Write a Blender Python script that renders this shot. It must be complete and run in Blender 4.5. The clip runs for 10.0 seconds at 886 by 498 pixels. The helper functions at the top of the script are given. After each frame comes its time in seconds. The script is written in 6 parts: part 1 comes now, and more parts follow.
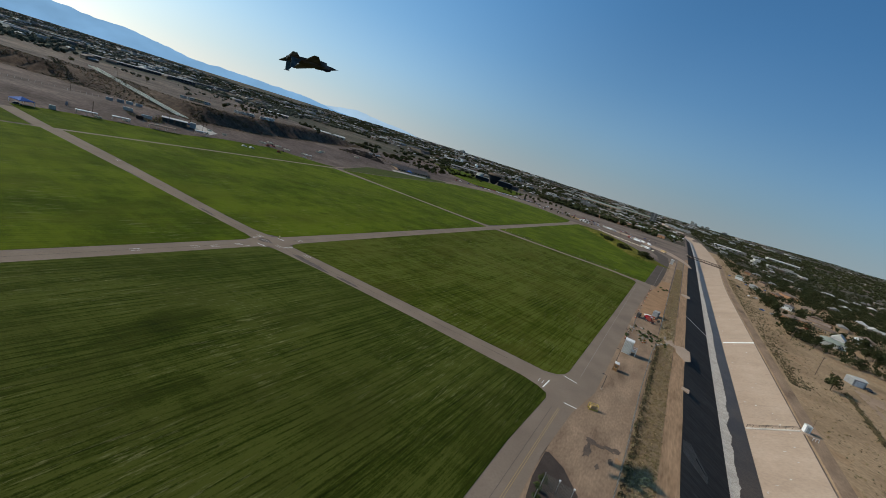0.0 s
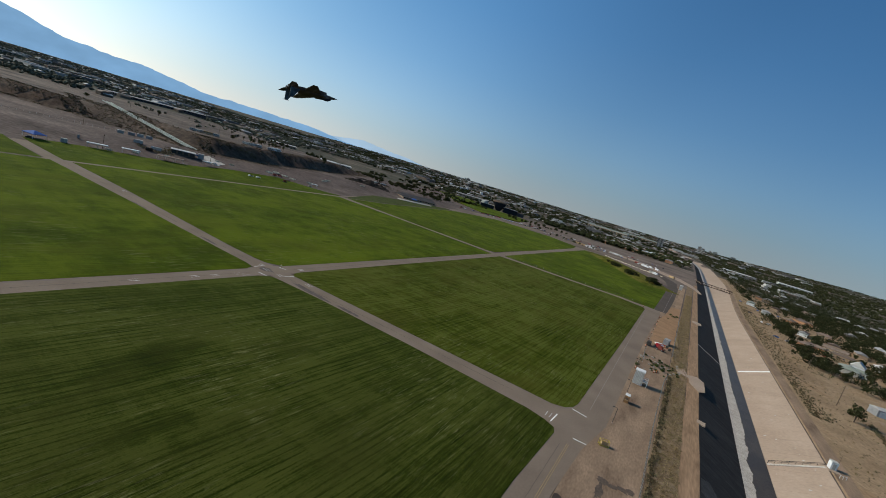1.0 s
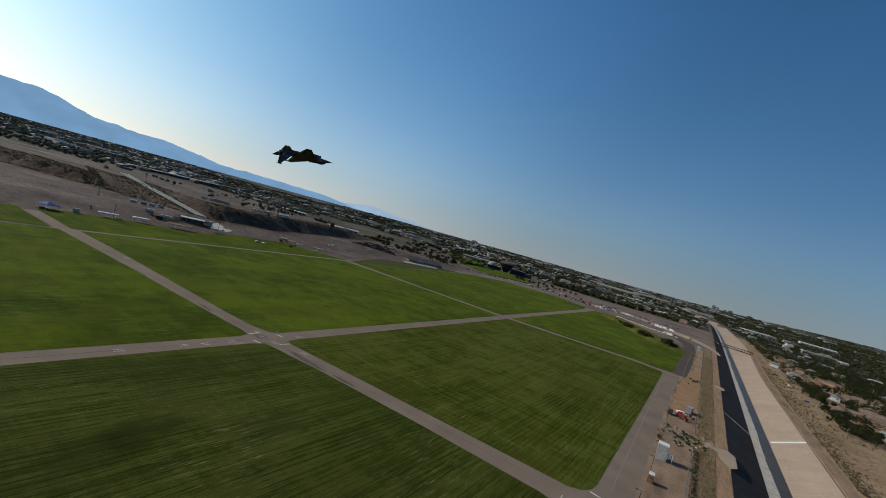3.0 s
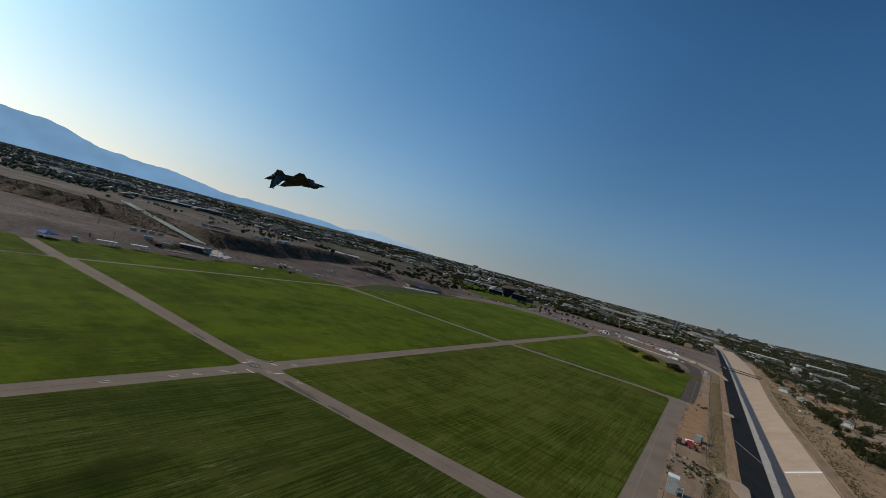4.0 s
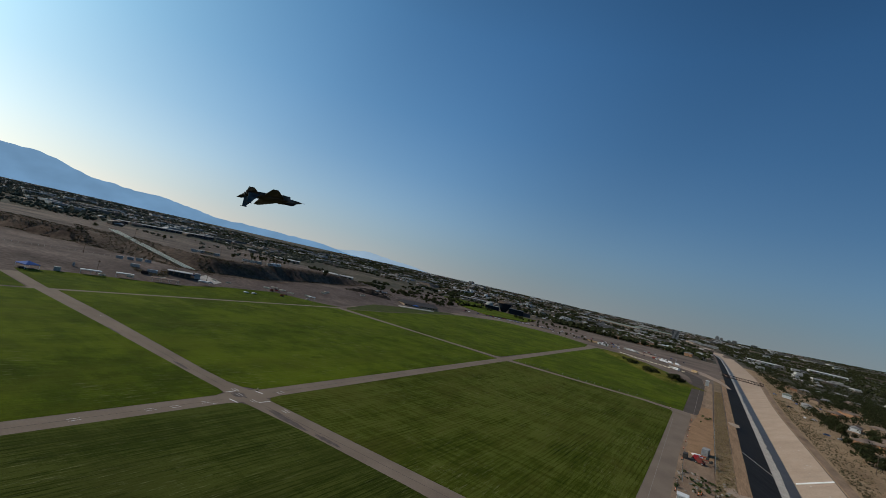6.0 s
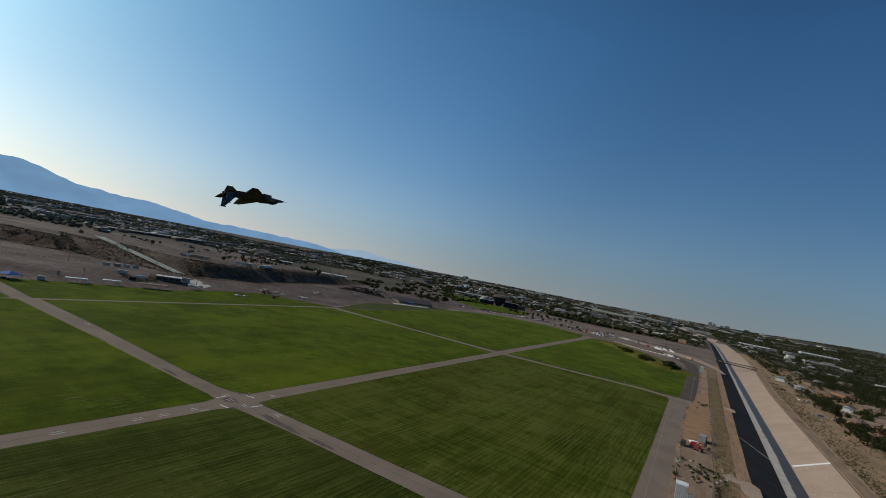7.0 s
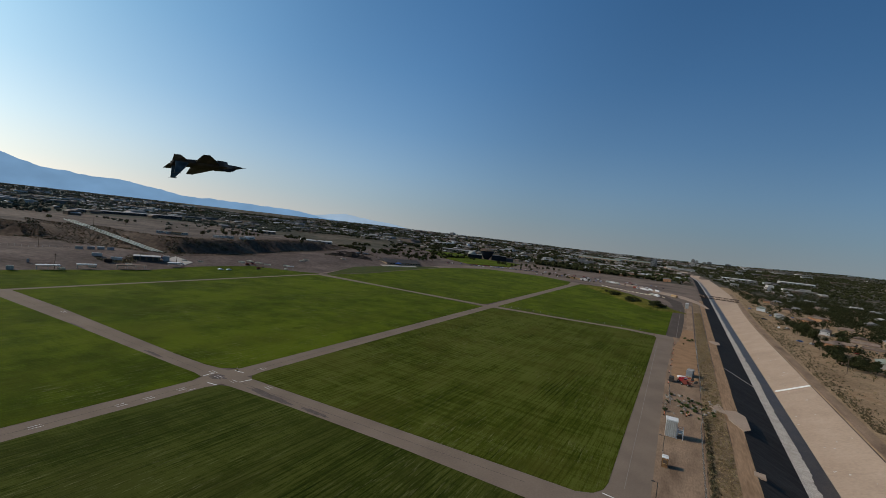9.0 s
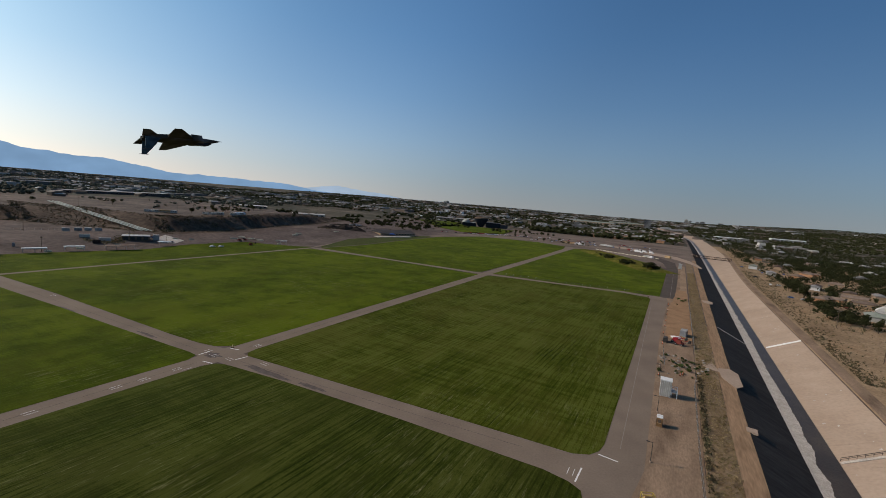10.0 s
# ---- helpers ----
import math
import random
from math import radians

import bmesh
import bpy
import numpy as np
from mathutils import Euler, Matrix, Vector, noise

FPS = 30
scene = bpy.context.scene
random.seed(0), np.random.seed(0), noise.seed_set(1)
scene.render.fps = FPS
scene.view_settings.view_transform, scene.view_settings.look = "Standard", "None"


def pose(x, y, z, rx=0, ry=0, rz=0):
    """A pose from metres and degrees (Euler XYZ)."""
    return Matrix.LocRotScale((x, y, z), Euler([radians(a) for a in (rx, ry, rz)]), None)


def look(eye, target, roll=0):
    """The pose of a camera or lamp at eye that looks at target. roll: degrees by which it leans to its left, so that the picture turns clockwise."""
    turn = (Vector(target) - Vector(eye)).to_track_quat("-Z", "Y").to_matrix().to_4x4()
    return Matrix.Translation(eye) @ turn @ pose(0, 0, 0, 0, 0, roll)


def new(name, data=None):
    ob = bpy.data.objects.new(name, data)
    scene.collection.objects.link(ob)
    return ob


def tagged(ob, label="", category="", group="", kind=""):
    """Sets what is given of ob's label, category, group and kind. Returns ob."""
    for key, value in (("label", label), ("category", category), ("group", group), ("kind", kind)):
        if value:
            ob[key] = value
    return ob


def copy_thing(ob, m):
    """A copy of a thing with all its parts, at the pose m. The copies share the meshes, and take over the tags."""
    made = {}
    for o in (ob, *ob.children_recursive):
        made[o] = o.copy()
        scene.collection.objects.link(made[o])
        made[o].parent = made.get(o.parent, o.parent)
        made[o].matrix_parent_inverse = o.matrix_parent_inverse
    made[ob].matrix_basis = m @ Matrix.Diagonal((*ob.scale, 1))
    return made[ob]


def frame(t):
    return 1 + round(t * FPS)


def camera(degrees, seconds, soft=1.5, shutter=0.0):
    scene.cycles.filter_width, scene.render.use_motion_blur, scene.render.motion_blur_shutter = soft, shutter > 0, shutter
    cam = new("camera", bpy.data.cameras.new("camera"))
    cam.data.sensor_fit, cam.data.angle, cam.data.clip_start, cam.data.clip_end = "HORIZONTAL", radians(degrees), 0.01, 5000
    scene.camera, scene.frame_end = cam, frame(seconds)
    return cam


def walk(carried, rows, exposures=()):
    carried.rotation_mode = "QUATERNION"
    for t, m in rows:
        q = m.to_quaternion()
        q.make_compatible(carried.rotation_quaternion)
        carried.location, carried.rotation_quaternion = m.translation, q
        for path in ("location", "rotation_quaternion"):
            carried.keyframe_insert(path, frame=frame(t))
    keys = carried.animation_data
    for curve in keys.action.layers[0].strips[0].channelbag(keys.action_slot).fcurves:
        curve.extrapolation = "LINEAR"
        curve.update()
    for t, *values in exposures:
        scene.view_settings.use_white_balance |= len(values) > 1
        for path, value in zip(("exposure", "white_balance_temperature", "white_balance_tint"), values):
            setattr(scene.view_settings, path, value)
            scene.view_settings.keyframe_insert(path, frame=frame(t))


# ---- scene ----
cam = camera(91.3, 10.0, 0.65)
PATH = [
    (0, (-4.109, -4.433, 51.021), (-4.9566, -2.6759, 50.5819), 17.31),
    (0.5, (-4.182, -3.124, 51.064), (-5.0623, -1.3710, 50.6741), 16.88),
    (1, (-4.250, -1.811, 51.094), (-5.1638, -0.0625, 50.7640), 16.51),
    (1.5, (-4.319, -0.490, 51.115), (-5.2650, 1.2514, 50.8470), 16.19),
    (2, (-4.388, 0.827, 51.142), (-5.3637, 2.5606, 50.9413), 15.88),
    (2.5, (-4.462, 2.123, 51.178), (-5.4645, 3.8477, 51.0430), 15.60),
    (4, (-4.713, 5.917, 51.303), (-5.7696, 7.6148, 51.3489), 14.73),
    (4.5, (-4.825, 7.165, 51.343), (-5.8878, 8.8584, 51.4158), 14.49),
    (5, (-4.968, 8.417, 51.386), (-6.0318, 10.1070, 51.5011), 13.82),
    (5.5, (-5.142, 9.663, 51.433), (-6.2042, 11.3534, 51.5599), 13.44),
    (7, (-5.750, 13.420, 51.616), (-6.7734, 15.1346, 51.7316), 10.70),
    (7.5, (-5.965, 14.647, 51.700), (-6.9764, 16.3698, 51.7970), 10.04),
    (8, (-6.185, 15.860, 51.811), (-7.1714, 17.5990, 51.8545), 8.64),
    (8.5, (-6.413, 17.056, 51.946), (-7.3862, 18.8028, 51.9543), 7.86),
    (9, (-6.645, 18.254, 52.099), (-7.5916, 20.0144, 52.0296), 6.44),
    (9.5, (-6.879, 19.448, 52.260), (-7.8125, 21.2125, 52.1448), 5.80),
    (10, (-7.117, 20.655, 52.431), (-8.0254, 22.4242, 52.2207), 4.55),
]
walk(cam, [(t, look(eye, target, roll)) for t, eye, target, roll in PATH],
     [(0, 0.34, 6450, 8), (1, 0.29, 6480, 9), (2.5, 0.14, 6500, 10), (5, -0.12, 6500, 10), (7, -0.12, 6530, 11), (8.5, -0.08, 6600, 12), (9.4, 0.03, 6750, 14), (10, 0.1, 6950, 17)])

# ---- world, sun, exposure ----
def clamp01(v):
    return max(0.0, min(1.0, v))


def smooth01(v):
    v = clamp01(v)
    return v * v * (3 - 2 * v)


SUN_AZ, SUN_EL = 254.0, 33.0          # clockwise from +y, and above the horizon
sun_way = Vector((math.sin(radians(SUN_AZ)) * math.cos(radians(SUN_EL)), math.cos(radians(SUN_AZ)) * math.cos(radians(SUN_EL)), math.sin(radians(SUN_EL))))
world = bpy.data.worlds.new("sky")
scene.world = world
world.use_nodes = True
sky = world.node_tree.nodes.new("ShaderNodeTexSky")
sky.sky_type, sky.sun_disc = "NISHITA", False
sky.sun_elevation, sky.sun_rotation = radians(SUN_EL), radians(SUN_AZ)
sky.altitude, sky.air_density, sky.dust_density, sky.ozone_density = 0, 0.7, 3.2, 3.0
back = world.node_tree.nodes["Background"]
back.inputs["Strength"].default_value = 0.117
# dry air: a deeper blue high up, a milky haze near the horizon
deep = world.node_tree.nodes.new("ShaderNodeMix")
deep.data_type, deep.blend_type = "RGBA", "MULTIPLY"
deep.inputs["Factor"].default_value = 1.0
air = world.node_tree.nodes.new("ShaderNodeValToRGB")
while len(air.color_ramp.elements) < 8:
    air.color_ramp.elements.new(0.5)
for el, zz in zip(air.color_ramp.elements, (0.0, 0.06, 0.13, 0.22, 0.34, 0.5, 0.7, 1.0)):
    el.position = zz
    milk = math.exp(-zz / 0.3)
    deepen = 1 - 0.65 * smooth01((zz - 0.45) / 0.55)
    deepen *= 0.9 + 0.1 * smooth01(zz / 0.13)
    cool = 0.93 + 0.07 * smooth01(zz / 0.2)
    el.color = (0.29 * cool * 5.2 ** milk * deepen, 0.75 * 1.63 ** milk * deepen, 1.02 * 0.98 ** milk * deepen, 1)
world.node_tree.links.new(sky.outputs[0], deep.inputs["A"])
world.node_tree.links.new(air.outputs["Color"], deep.inputs["B"])
# clear mountain air: the sky's colour close to the horizon stays that of some degrees above it
away, split, join = (world.node_tree.nodes.new(k) for k in ("ShaderNodeTexCoord", "ShaderNodeSeparateXYZ", "ShaderNodeCombineXYZ"))
square, lift, root = (world.node_tree.nodes.new("ShaderNodeMath") for _ in range(3))
square.operation, lift.operation, root.operation = "MULTIPLY", "ADD", "SQRT"
lift.inputs[1].default_value = 0.09 ** 2
for a, b in ((away.outputs["Generated"], split.inputs[0]), (split.outputs["X"], join.inputs["X"]), (split.outputs["Y"], join.inputs["Y"]), (split.outputs["Z"], square.inputs[0]), (split.outputs["Z"], square.inputs[1]),
             (square.outputs[0], lift.inputs[0]), (lift.outputs[0], root.inputs[0]), (root.outputs[0], join.inputs["Z"]), (split.outputs["Z"], air.inputs["Fac"]), (join.outputs[0], sky.inputs["Vector"])):
    world.node_tree.links.new(a, b)
# fine dust: a broad soft glow round the sun, and a deeper sky across from it
toward, spread, glow_mix = (world.node_tree.nodes.new(k) for k in ("ShaderNodeVectorMath", "ShaderNodeValToRGB", "ShaderNodeMix"))
half = world.node_tree.nodes.new("ShaderNodeMath")
toward.operation, half.operation = "DOT_PRODUCT", "MULTIPLY_ADD"
toward.inputs[1].default_value = sun_way
half.inputs[1].default_value, half.inputs[2].default_value = 0.5, 0.5
spread.color_ramp.interpolation = "EASE"
while len(spread.color_ramp.elements) < 5:
    spread.color_ramp.elements.new(0.5)
for el, at_cos, k in zip(spread.color_ramp.elements, (0.33, 0.5, 0.69, 0.82, 0.95), (0.86, 0.98, 1.13, 1.03, 0.87)):
    el.position, el.color = at_cos, (k, k, k, 1)
glow_mix.data_type, glow_mix.blend_type = "RGBA", "MULTIPLY"
glow_mix.inputs["Factor"].default_value = 1.0
for a, b in ((away.outputs["Generated"], toward.inputs[0]), (toward.outputs["Value"], half.inputs[0]), (half.outputs[0], spread.inputs["Fac"]), (deep.outputs["Result"], glow_mix.inputs["A"]), (spread.outputs["Color"], glow_mix.inputs["B"]), (glow_mix.outputs["Result"], back.inputs["Color"])):
    world.node_tree.links.new(a, b)
sun_lamp = new("sun", bpy.data.lights.new("sun", "SUN"))
sun_lamp.data.energy, sun_lamp.data.angle, sun_lamp.data.color = 2.95, radians(0.5), (1.0, 0.825, 0.66)
sun_lamp.matrix_world = look((0, 0, 200), Vector((0, 0, 200)) - sun_way)
scene.view_settings.exposure = 0.0

rng = random.Random(7)


# ---- mesh and material helpers ----
class Build:
    """Collects simple solids into one mesh."""

    def __init__(self):
        self.v, self.f = [], []

    def poly(self, pts):
        n = len(self.v)
        self.v += [tuple(p) for p in pts]
        self.f.append(tuple(range(n, n + len(pts))))
        return self

    def prism(self, pts, z0, z1):
        """A flat outline (x, y) drawn up from z0 to z1."""
        n, k = len(self.v), len(pts)
        self.v += [(x, y, z0) for x, y in pts] + [(x, y, z1) for x, y in pts]
        self.f.append(tuple(range(n + k - 1, n - 1, -1)))
        self.f.append(tuple(range(n + k, n + 2 * k)))
        self.f += [(n + i, n + (i + 1) % k, n + k + (i + 1) % k, n + k + i) for i in range(k)]
        return self

    def box(self, c, s, rz=0.0, top=1.0, m=None):
        """A box of size s round c; top: how far its upper side is drawn in."""
        n = len(self.v)
        ca, sa = math.cos(radians(rz)), math.sin(radians(rz))
        for z in (-0.5, 0.5):
            k = top if z > 0 else 1.0
            for x, y in ((-0.5, -0.5), (0.5, -0.5), (0.5, 0.5), (-0.5, 0.5)):
                px, py = x * s[0] * k, y * s[1] * k
                p = (c[0] + px * ca - py * sa, c[1] + px * sa + py * ca, c[2] + z * s[2])
                self.v.append(tuple(m @ Vector(p)) if m else p)
        self.f += [(n + 3, n + 2, n + 1, n), (n + 4, n + 5, n + 6, n + 7)]
        self.f += [(n + i, n + (i + 1) % 4, n + 4 + (i + 1) % 4, n + 4 + i) for i in range(4)]
        return self

    def tube(self, p0, p1, r0, r1=None, n=8):
        """A tapered round bar between two points."""
        r1 = r0 if r1 is None else r1
        p0, p1 = Vector(p0), Vector(p1)
        q = (p1 - p0).to_track_quat("Z", "Y").to_matrix()
        k = len(self.v)
        for p, r in ((p0, r0), (p1, r1)):
            for i in range(n):
                a = 2 * math.pi * i / n
                self.v.append(tuple(p + q @ Vector((r * math.cos(a), r * math.sin(a), 0))))
        self.f += [(k + i, k + (i + 1) % n, k + n + (i + 1) % n, k + n + i) for i in range(n)]
        self.f += [tuple(range(k + n - 1, k - 1, -1)), tuple(range(k + n, k + 2 * n))]
        return self

    def rings(self, rings, cap=True):
        """A skin over rings of equally many points."""
        k, n = len(self.v), len(rings[0])
        for r in rings:
            self.v += [tuple(p) for p in r]
        for j in range(len(rings) - 1):
            self.f += [(k + j * n + i, k + j * n + (i + 1) % n, k + (j + 1) * n + (i + 1) % n, k + (j + 1) * n + i) for i in range(n)]
        if cap:
            e = k + (len(rings) - 1) * n
            self.f += [tuple(range(k + n - 1, k - 1, -1)), tuple(range(e, e + n))]
        return self

    def leaves(self, c, r, count, size, rnd, flat=0.8):
        """Small leaf clumps, folded in the middle, strewn over a ball."""
        for _ in range(count):
            d = Vector((rnd.gauss(0, 1), rnd.gauss(0, 1), rnd.gauss(0, 1))).normalized()
            p = Vector(c) + Vector((d.x, d.y, d.z * flat)) * r * rnd.uniform(0.72, 1.08)
            a = Vector((rnd.gauss(0, 1), rnd.gauss(0, 1), rnd.gauss(0, 1))).normalized()
            b = a.cross(d + Vector((0.01, 0.02, 0.03))).normalized()
            s = size * rnd.uniform(0.6, 1.3)
            n = len(self.v)
            self.v += [tuple(p + a * s), tuple(p + b * s * 0.7 + d * s * 0.4), tuple(p - a * s), tuple(p - b * s * 0.7 + d * s * 0.25)]
            self.f += [(n, n + 1, n + 2), (n, n + 2, n + 3)]
        return self

    def mesh(self, name):
        me = bpy.data.meshes.new(name)
        me.from_pydata(self.v, [], self.f)
        me.update()
        return me


def part(name, build, material, parent=None, label="", smooth=False):
    """Links a build as one mesh object, under a thing if one is given."""
    me = build.mesh(name) if isinstance(build, Build) else build
    if not me.materials:
        me.materials.append(material)
    if smooth:
        me.polygons.foreach_set("use_smooth", [True] * len(me.polygons))
    ob = new(name, me)
    ob.parent = parent
    if label:
        ob["label"] = label
    return ob


def thing(name, label, category, m=None, group="", kind=""):
    """An empty at a thing's base, under which its parts go."""
    ob = new(name)
    ob.empty_display_size = 0.3
    if m is not None:
        ob.matrix_basis = m
    return tagged(ob, label, category, group, kind)


def material(name, cols, scale=0.5, rough=0.9, bump=0.3, bscale=None, metal=0.0, stretch=(1, 1, 1), grain=0.35, island=0.0, single=0.0, spec=0.06, detail=5.0):
    """A surface with coarse patches between the given colours, fine grain over them and a bump. island, single: how far the
    brightness changes from piece to piece of a mesh, or from object to object."""
    ma = bpy.data.materials.new(name)
    ma.use_nodes = True
    t = ma.node_tree
    b = t.nodes["Principled BSDF"]
    b.inputs["Roughness"].default_value, b.inputs["Metallic"].default_value = rough, metal
    b.inputs["Specular IOR Level"].default_value = spec
    geo, mp = t.nodes.new("ShaderNodeNewGeometry"), t.nodes.new("ShaderNodeMapping")
    mp.inputs["Scale"].default_value = stretch
    t.links.new(geo.outputs["Position"], mp.inputs["Vector"])
    n1, n2, ramp = t.nodes.new("ShaderNodeTexNoise"), t.nodes.new("ShaderNodeTexNoise"), t.nodes.new("ShaderNodeValToRGB")
    n1.inputs["Scale"].default_value, n1.inputs["Detail"].default_value = scale, detail
    n2.inputs["Scale"].default_value, n2.inputs["Detail"].default_value = bscale or scale * 11, 4
    for n in (n1, n2):
        t.links.new(mp.outputs[0], n.inputs["Vector"])
    els = ramp.color_ramp.elements
    while len(els) < len(cols):
        els.new(0.5)
    for i, c in enumerate(cols):
        els[i].position = 0.3 + 0.4 * i / max(1, len(cols) - 1)
        els[i].color = (*c, 1)
    t.links.new(n1.outputs["Fac"], ramp.inputs[0])
    val = t.nodes.new("ShaderNodeMapRange")
    val.inputs["From Min"].default_value, val.inputs["From Max"].default_value = 0.25, 0.75
    val.inputs["To Min"].default_value, val.inputs["To Max"].default_value = 1 - grain, 1 + grain
    t.links.new(n2.outputs["Fac"], val.inputs["Value"])
    out = val.outputs[0]
    for amount, source in ((island, geo.outputs["Random Per Island"]), (single, None)):
        if amount:
            if source is None:
                source = t.nodes.new("ShaderNodeObjectInfo").outputs["Random"]
            mr, mul = t.nodes.new("ShaderNodeMapRange"), t.nodes.new("ShaderNodeMath")
            mr.inputs["To Min"].default_value, mr.inputs["To Max"].default_value = 1 - amount, 1 + amount
            mul.operation = "MULTIPLY"
            t.links.new(source, mr.inputs["Value"])
            t.links.new(out, mul.inputs[0])
            t.links.new(mr.outputs[0], mul.inputs[1])
            out = mul.outputs[0]
    mix = t.nodes.new("ShaderNodeVectorMath")
    mix.operation = "SCALE"
    t.links.new(ramp.outputs[0], mix.inputs[0])
    t.links.new(out, mix.inputs["Scale"])
    t.links.new(mix.outputs[0], b.inputs["Base Color"])
    if bump:
        bp = t.nodes.new("ShaderNodeBump")
        bp.inputs["Strength"].default_value, bp.inputs["Distance"].default_value = bump, 0.3 / (bscale or scale * 11)
        t.links.new(n2.outputs["Fac"], bp.inputs["Height"])
        t.links.new(bp.outputs[0], b.inputs["Normal"])
    return ma


def grass_material(name, cols, blotch=None, across=0.4, sheen=0.0, rows=1.0, streaks=1.0):
    """Mown turf: broad patches, mowing streaks along the field and finer ones across it. blotch: x, y, radius of a damp dark patch."""
    ma = bpy.data.materials.new(name)
    ma.use_nodes = True
    t = ma.node_tree
    b = t.nodes["Principled BSDF"]
    b.inputs["Roughness"].default_value, b.inputs["Specular IOR Level"].default_value = 0.95, 0.02
    b.inputs["Sheen Weight"].default_value, b.inputs["Sheen Roughness"].default_value = sheen, 0.45
    b.inputs["Sheen Tint"].default_value = (0.55, 0.72, 0.12, 1)
    geo = t.nodes.new("ShaderNodeNewGeometry")

    def noise_at(stretch, scale, detail=4.0, rough=0.55):
        mp, n = t.nodes.new("ShaderNodeMapping"), t.nodes.new("ShaderNodeTexNoise")
        mp.inputs["Scale"].default_value = stretch
        n.inputs["Scale"].default_value, n.inputs["Detail"].default_value, n.inputs["Roughness"].default_value = scale, detail, rough
        t.links.new(geo.outputs["Position"], mp.inputs["Vector"])
        t.links.new(mp.outputs[0], n.inputs["Vector"])
        return n.outputs["Fac"]

    def mathed(op, a, c, clamp=False):
        m = t.nodes.new("ShaderNodeMath")
        m.operation, m.use_clamp = op, clamp
        for i, s in enumerate((a, c)):
            if isinstance(s, (int, float)):
                m.inputs[i].default_value = s
            else:
                t.links.new(s, m.inputs[i])
        return m.outputs[0]

    patches = noise_at((1, 0.7, 1), 0.017, 5.0)
    streak = noise_at((1, 0.08, 1), 0.42, 5.0, 0.65)
    cross = noise_at((0.06, 1, 1), 0.5, 4.0, 0.6)
    fine = noise_at((1, 0.25, 1), 2.2, 3.0)
    rows_fine = noise_at((1, 0.045, 1), 2.6, 4.0, 0.7)
    rows_wide = noise_at((1, 0.022, 1), 0.4, 3.0, 0.6)
    tufts = noise_at((1, 0.5, 1), 4.6, 3.0, 0.75)
    blots = noise_at((1, 1, 1), 0.07, 4.0, 0.65)
    v = mathed("ADD", mathed("MULTIPLY", patches, 1.6 - 0.5 * streaks), mathed("MULTIPLY", streak, 0.5 * streaks))
    for f, k in ((cross, across), (rows_fine, 1.25 * rows), (rows_wide, 1.0 * rows), (tufts, 0.85), (blots, 0.75 + 0.9 * (1 - rows))):
        v = mathed("ADD", v, mathed("MULTIPLY", f, k))
    v = mathed("SUBTRACT", v, 2.105 + 0.5 * (across - 0.4) - 0.675 * (1 - rows))
    damp = None
    ruts = t.nodes.new("ShaderNodeTexWave")
    ruts.wave_type, ruts.bands_direction = "BANDS", "X"
    for k, x in (("Scale", 0.21), ("Distortion", 2.6), ("Detail", 3.0), ("Detail Scale", 0.12), ("Detail Roughness", 0.6)):
        ruts.inputs[k].default_value = x
    lean = t.nodes.new("ShaderNodeMapping")
    lean.inputs["Rotation"].default_value = (0, 0, 0.05)
    t.links.new(geo.outputs["Position"], lean.inputs["Vector"])
    t.links.new(lean.outputs[0], ruts.inputs["Vector"])
    worn = mathed("MULTIPLY", mathed("SUBTRACT", noise_at((1, 0.16, 1), 0.11, 4.0, 0.65), 0.36, True), 2.6, True)
    v = mathed("SUBTRACT", v, mathed("MULTIPLY", mathed("MULTIPLY", mathed("POWER", ruts.outputs["Fac"], 6.0), worn), 0.6 * streaks))
    if blotch:
        for x, y, r, k in blotch:
            d = t.nodes.new("ShaderNodeVectorMath")
            d.operation = "DISTANCE"
            wob = t.nodes.new("ShaderNodeVectorMath")
            wob.operation = "MULTIPLY_ADD"
            wob.inputs[1].default_value = (1.0, 0.62, 1.0)
            nz = t.nodes.new("ShaderNodeTexNoise")
            nz.inputs["Scale"].default_value = 0.029
            t.links.new(geo.outputs["Position"], nz.inputs["Vector"])
            off = t.nodes.new("ShaderNodeVectorMath")
            off.operation = "SCALE"
            off.inputs["Scale"].default_value = r * 1.5
            t.links.new(nz.outputs["Color"], off.inputs[0])
            t.links.new(geo.outputs["Position"], wob.inputs[0])
            t.links.new(off.outputs[0], wob.inputs[2])
            t.links.new(wob.outputs[0], d.inputs[0])
            d.inputs[1].default_value = (x + r * 0.75, y * 0.62 + r * 0.75, r * 0.75)
            mr = t.nodes.new("ShaderNodeMapRange")
            mr.interpolation_type = "SMOOTHSTEP"
            mr.inputs["From Min"].default_value, mr.inputs["From Max"].default_value = r * 0.55, r * 1.05
            mr.inputs["To Min"].default_value, mr.inputs["To Max"].default_value = k, 0.0
            t.links.new(d.outputs["Value"], mr.inputs["Value"])
            v = mathed("SUBTRACT", v, mr.outputs[0])
            damp = mr.outputs[0] if damp is None else mathed("ADD", damp, mr.outputs[0])
    ramp = t.nodes.new("ShaderNodeValToRGB")
    els = ramp.color_ramp.elements
    while len(els) < len(cols):
        els.new(0.5)
    for i, c in enumerate(cols):
        els[i].position = 0.04 + 0.94 * i / (len(cols) - 1)
        els[i].color = (*c, 1)
    t.links.new(v, ramp.inputs[0])
    dry = mathed("MULTIPLY", mathed("SUBTRACT", noise_at((1, 0.09, 1), 1.5, 5.0, 0.75), 0.55, True), mathed("MULTIPLY", noise_at((1, 0.6, 1), 3.4, 2.0), 10.0), True)
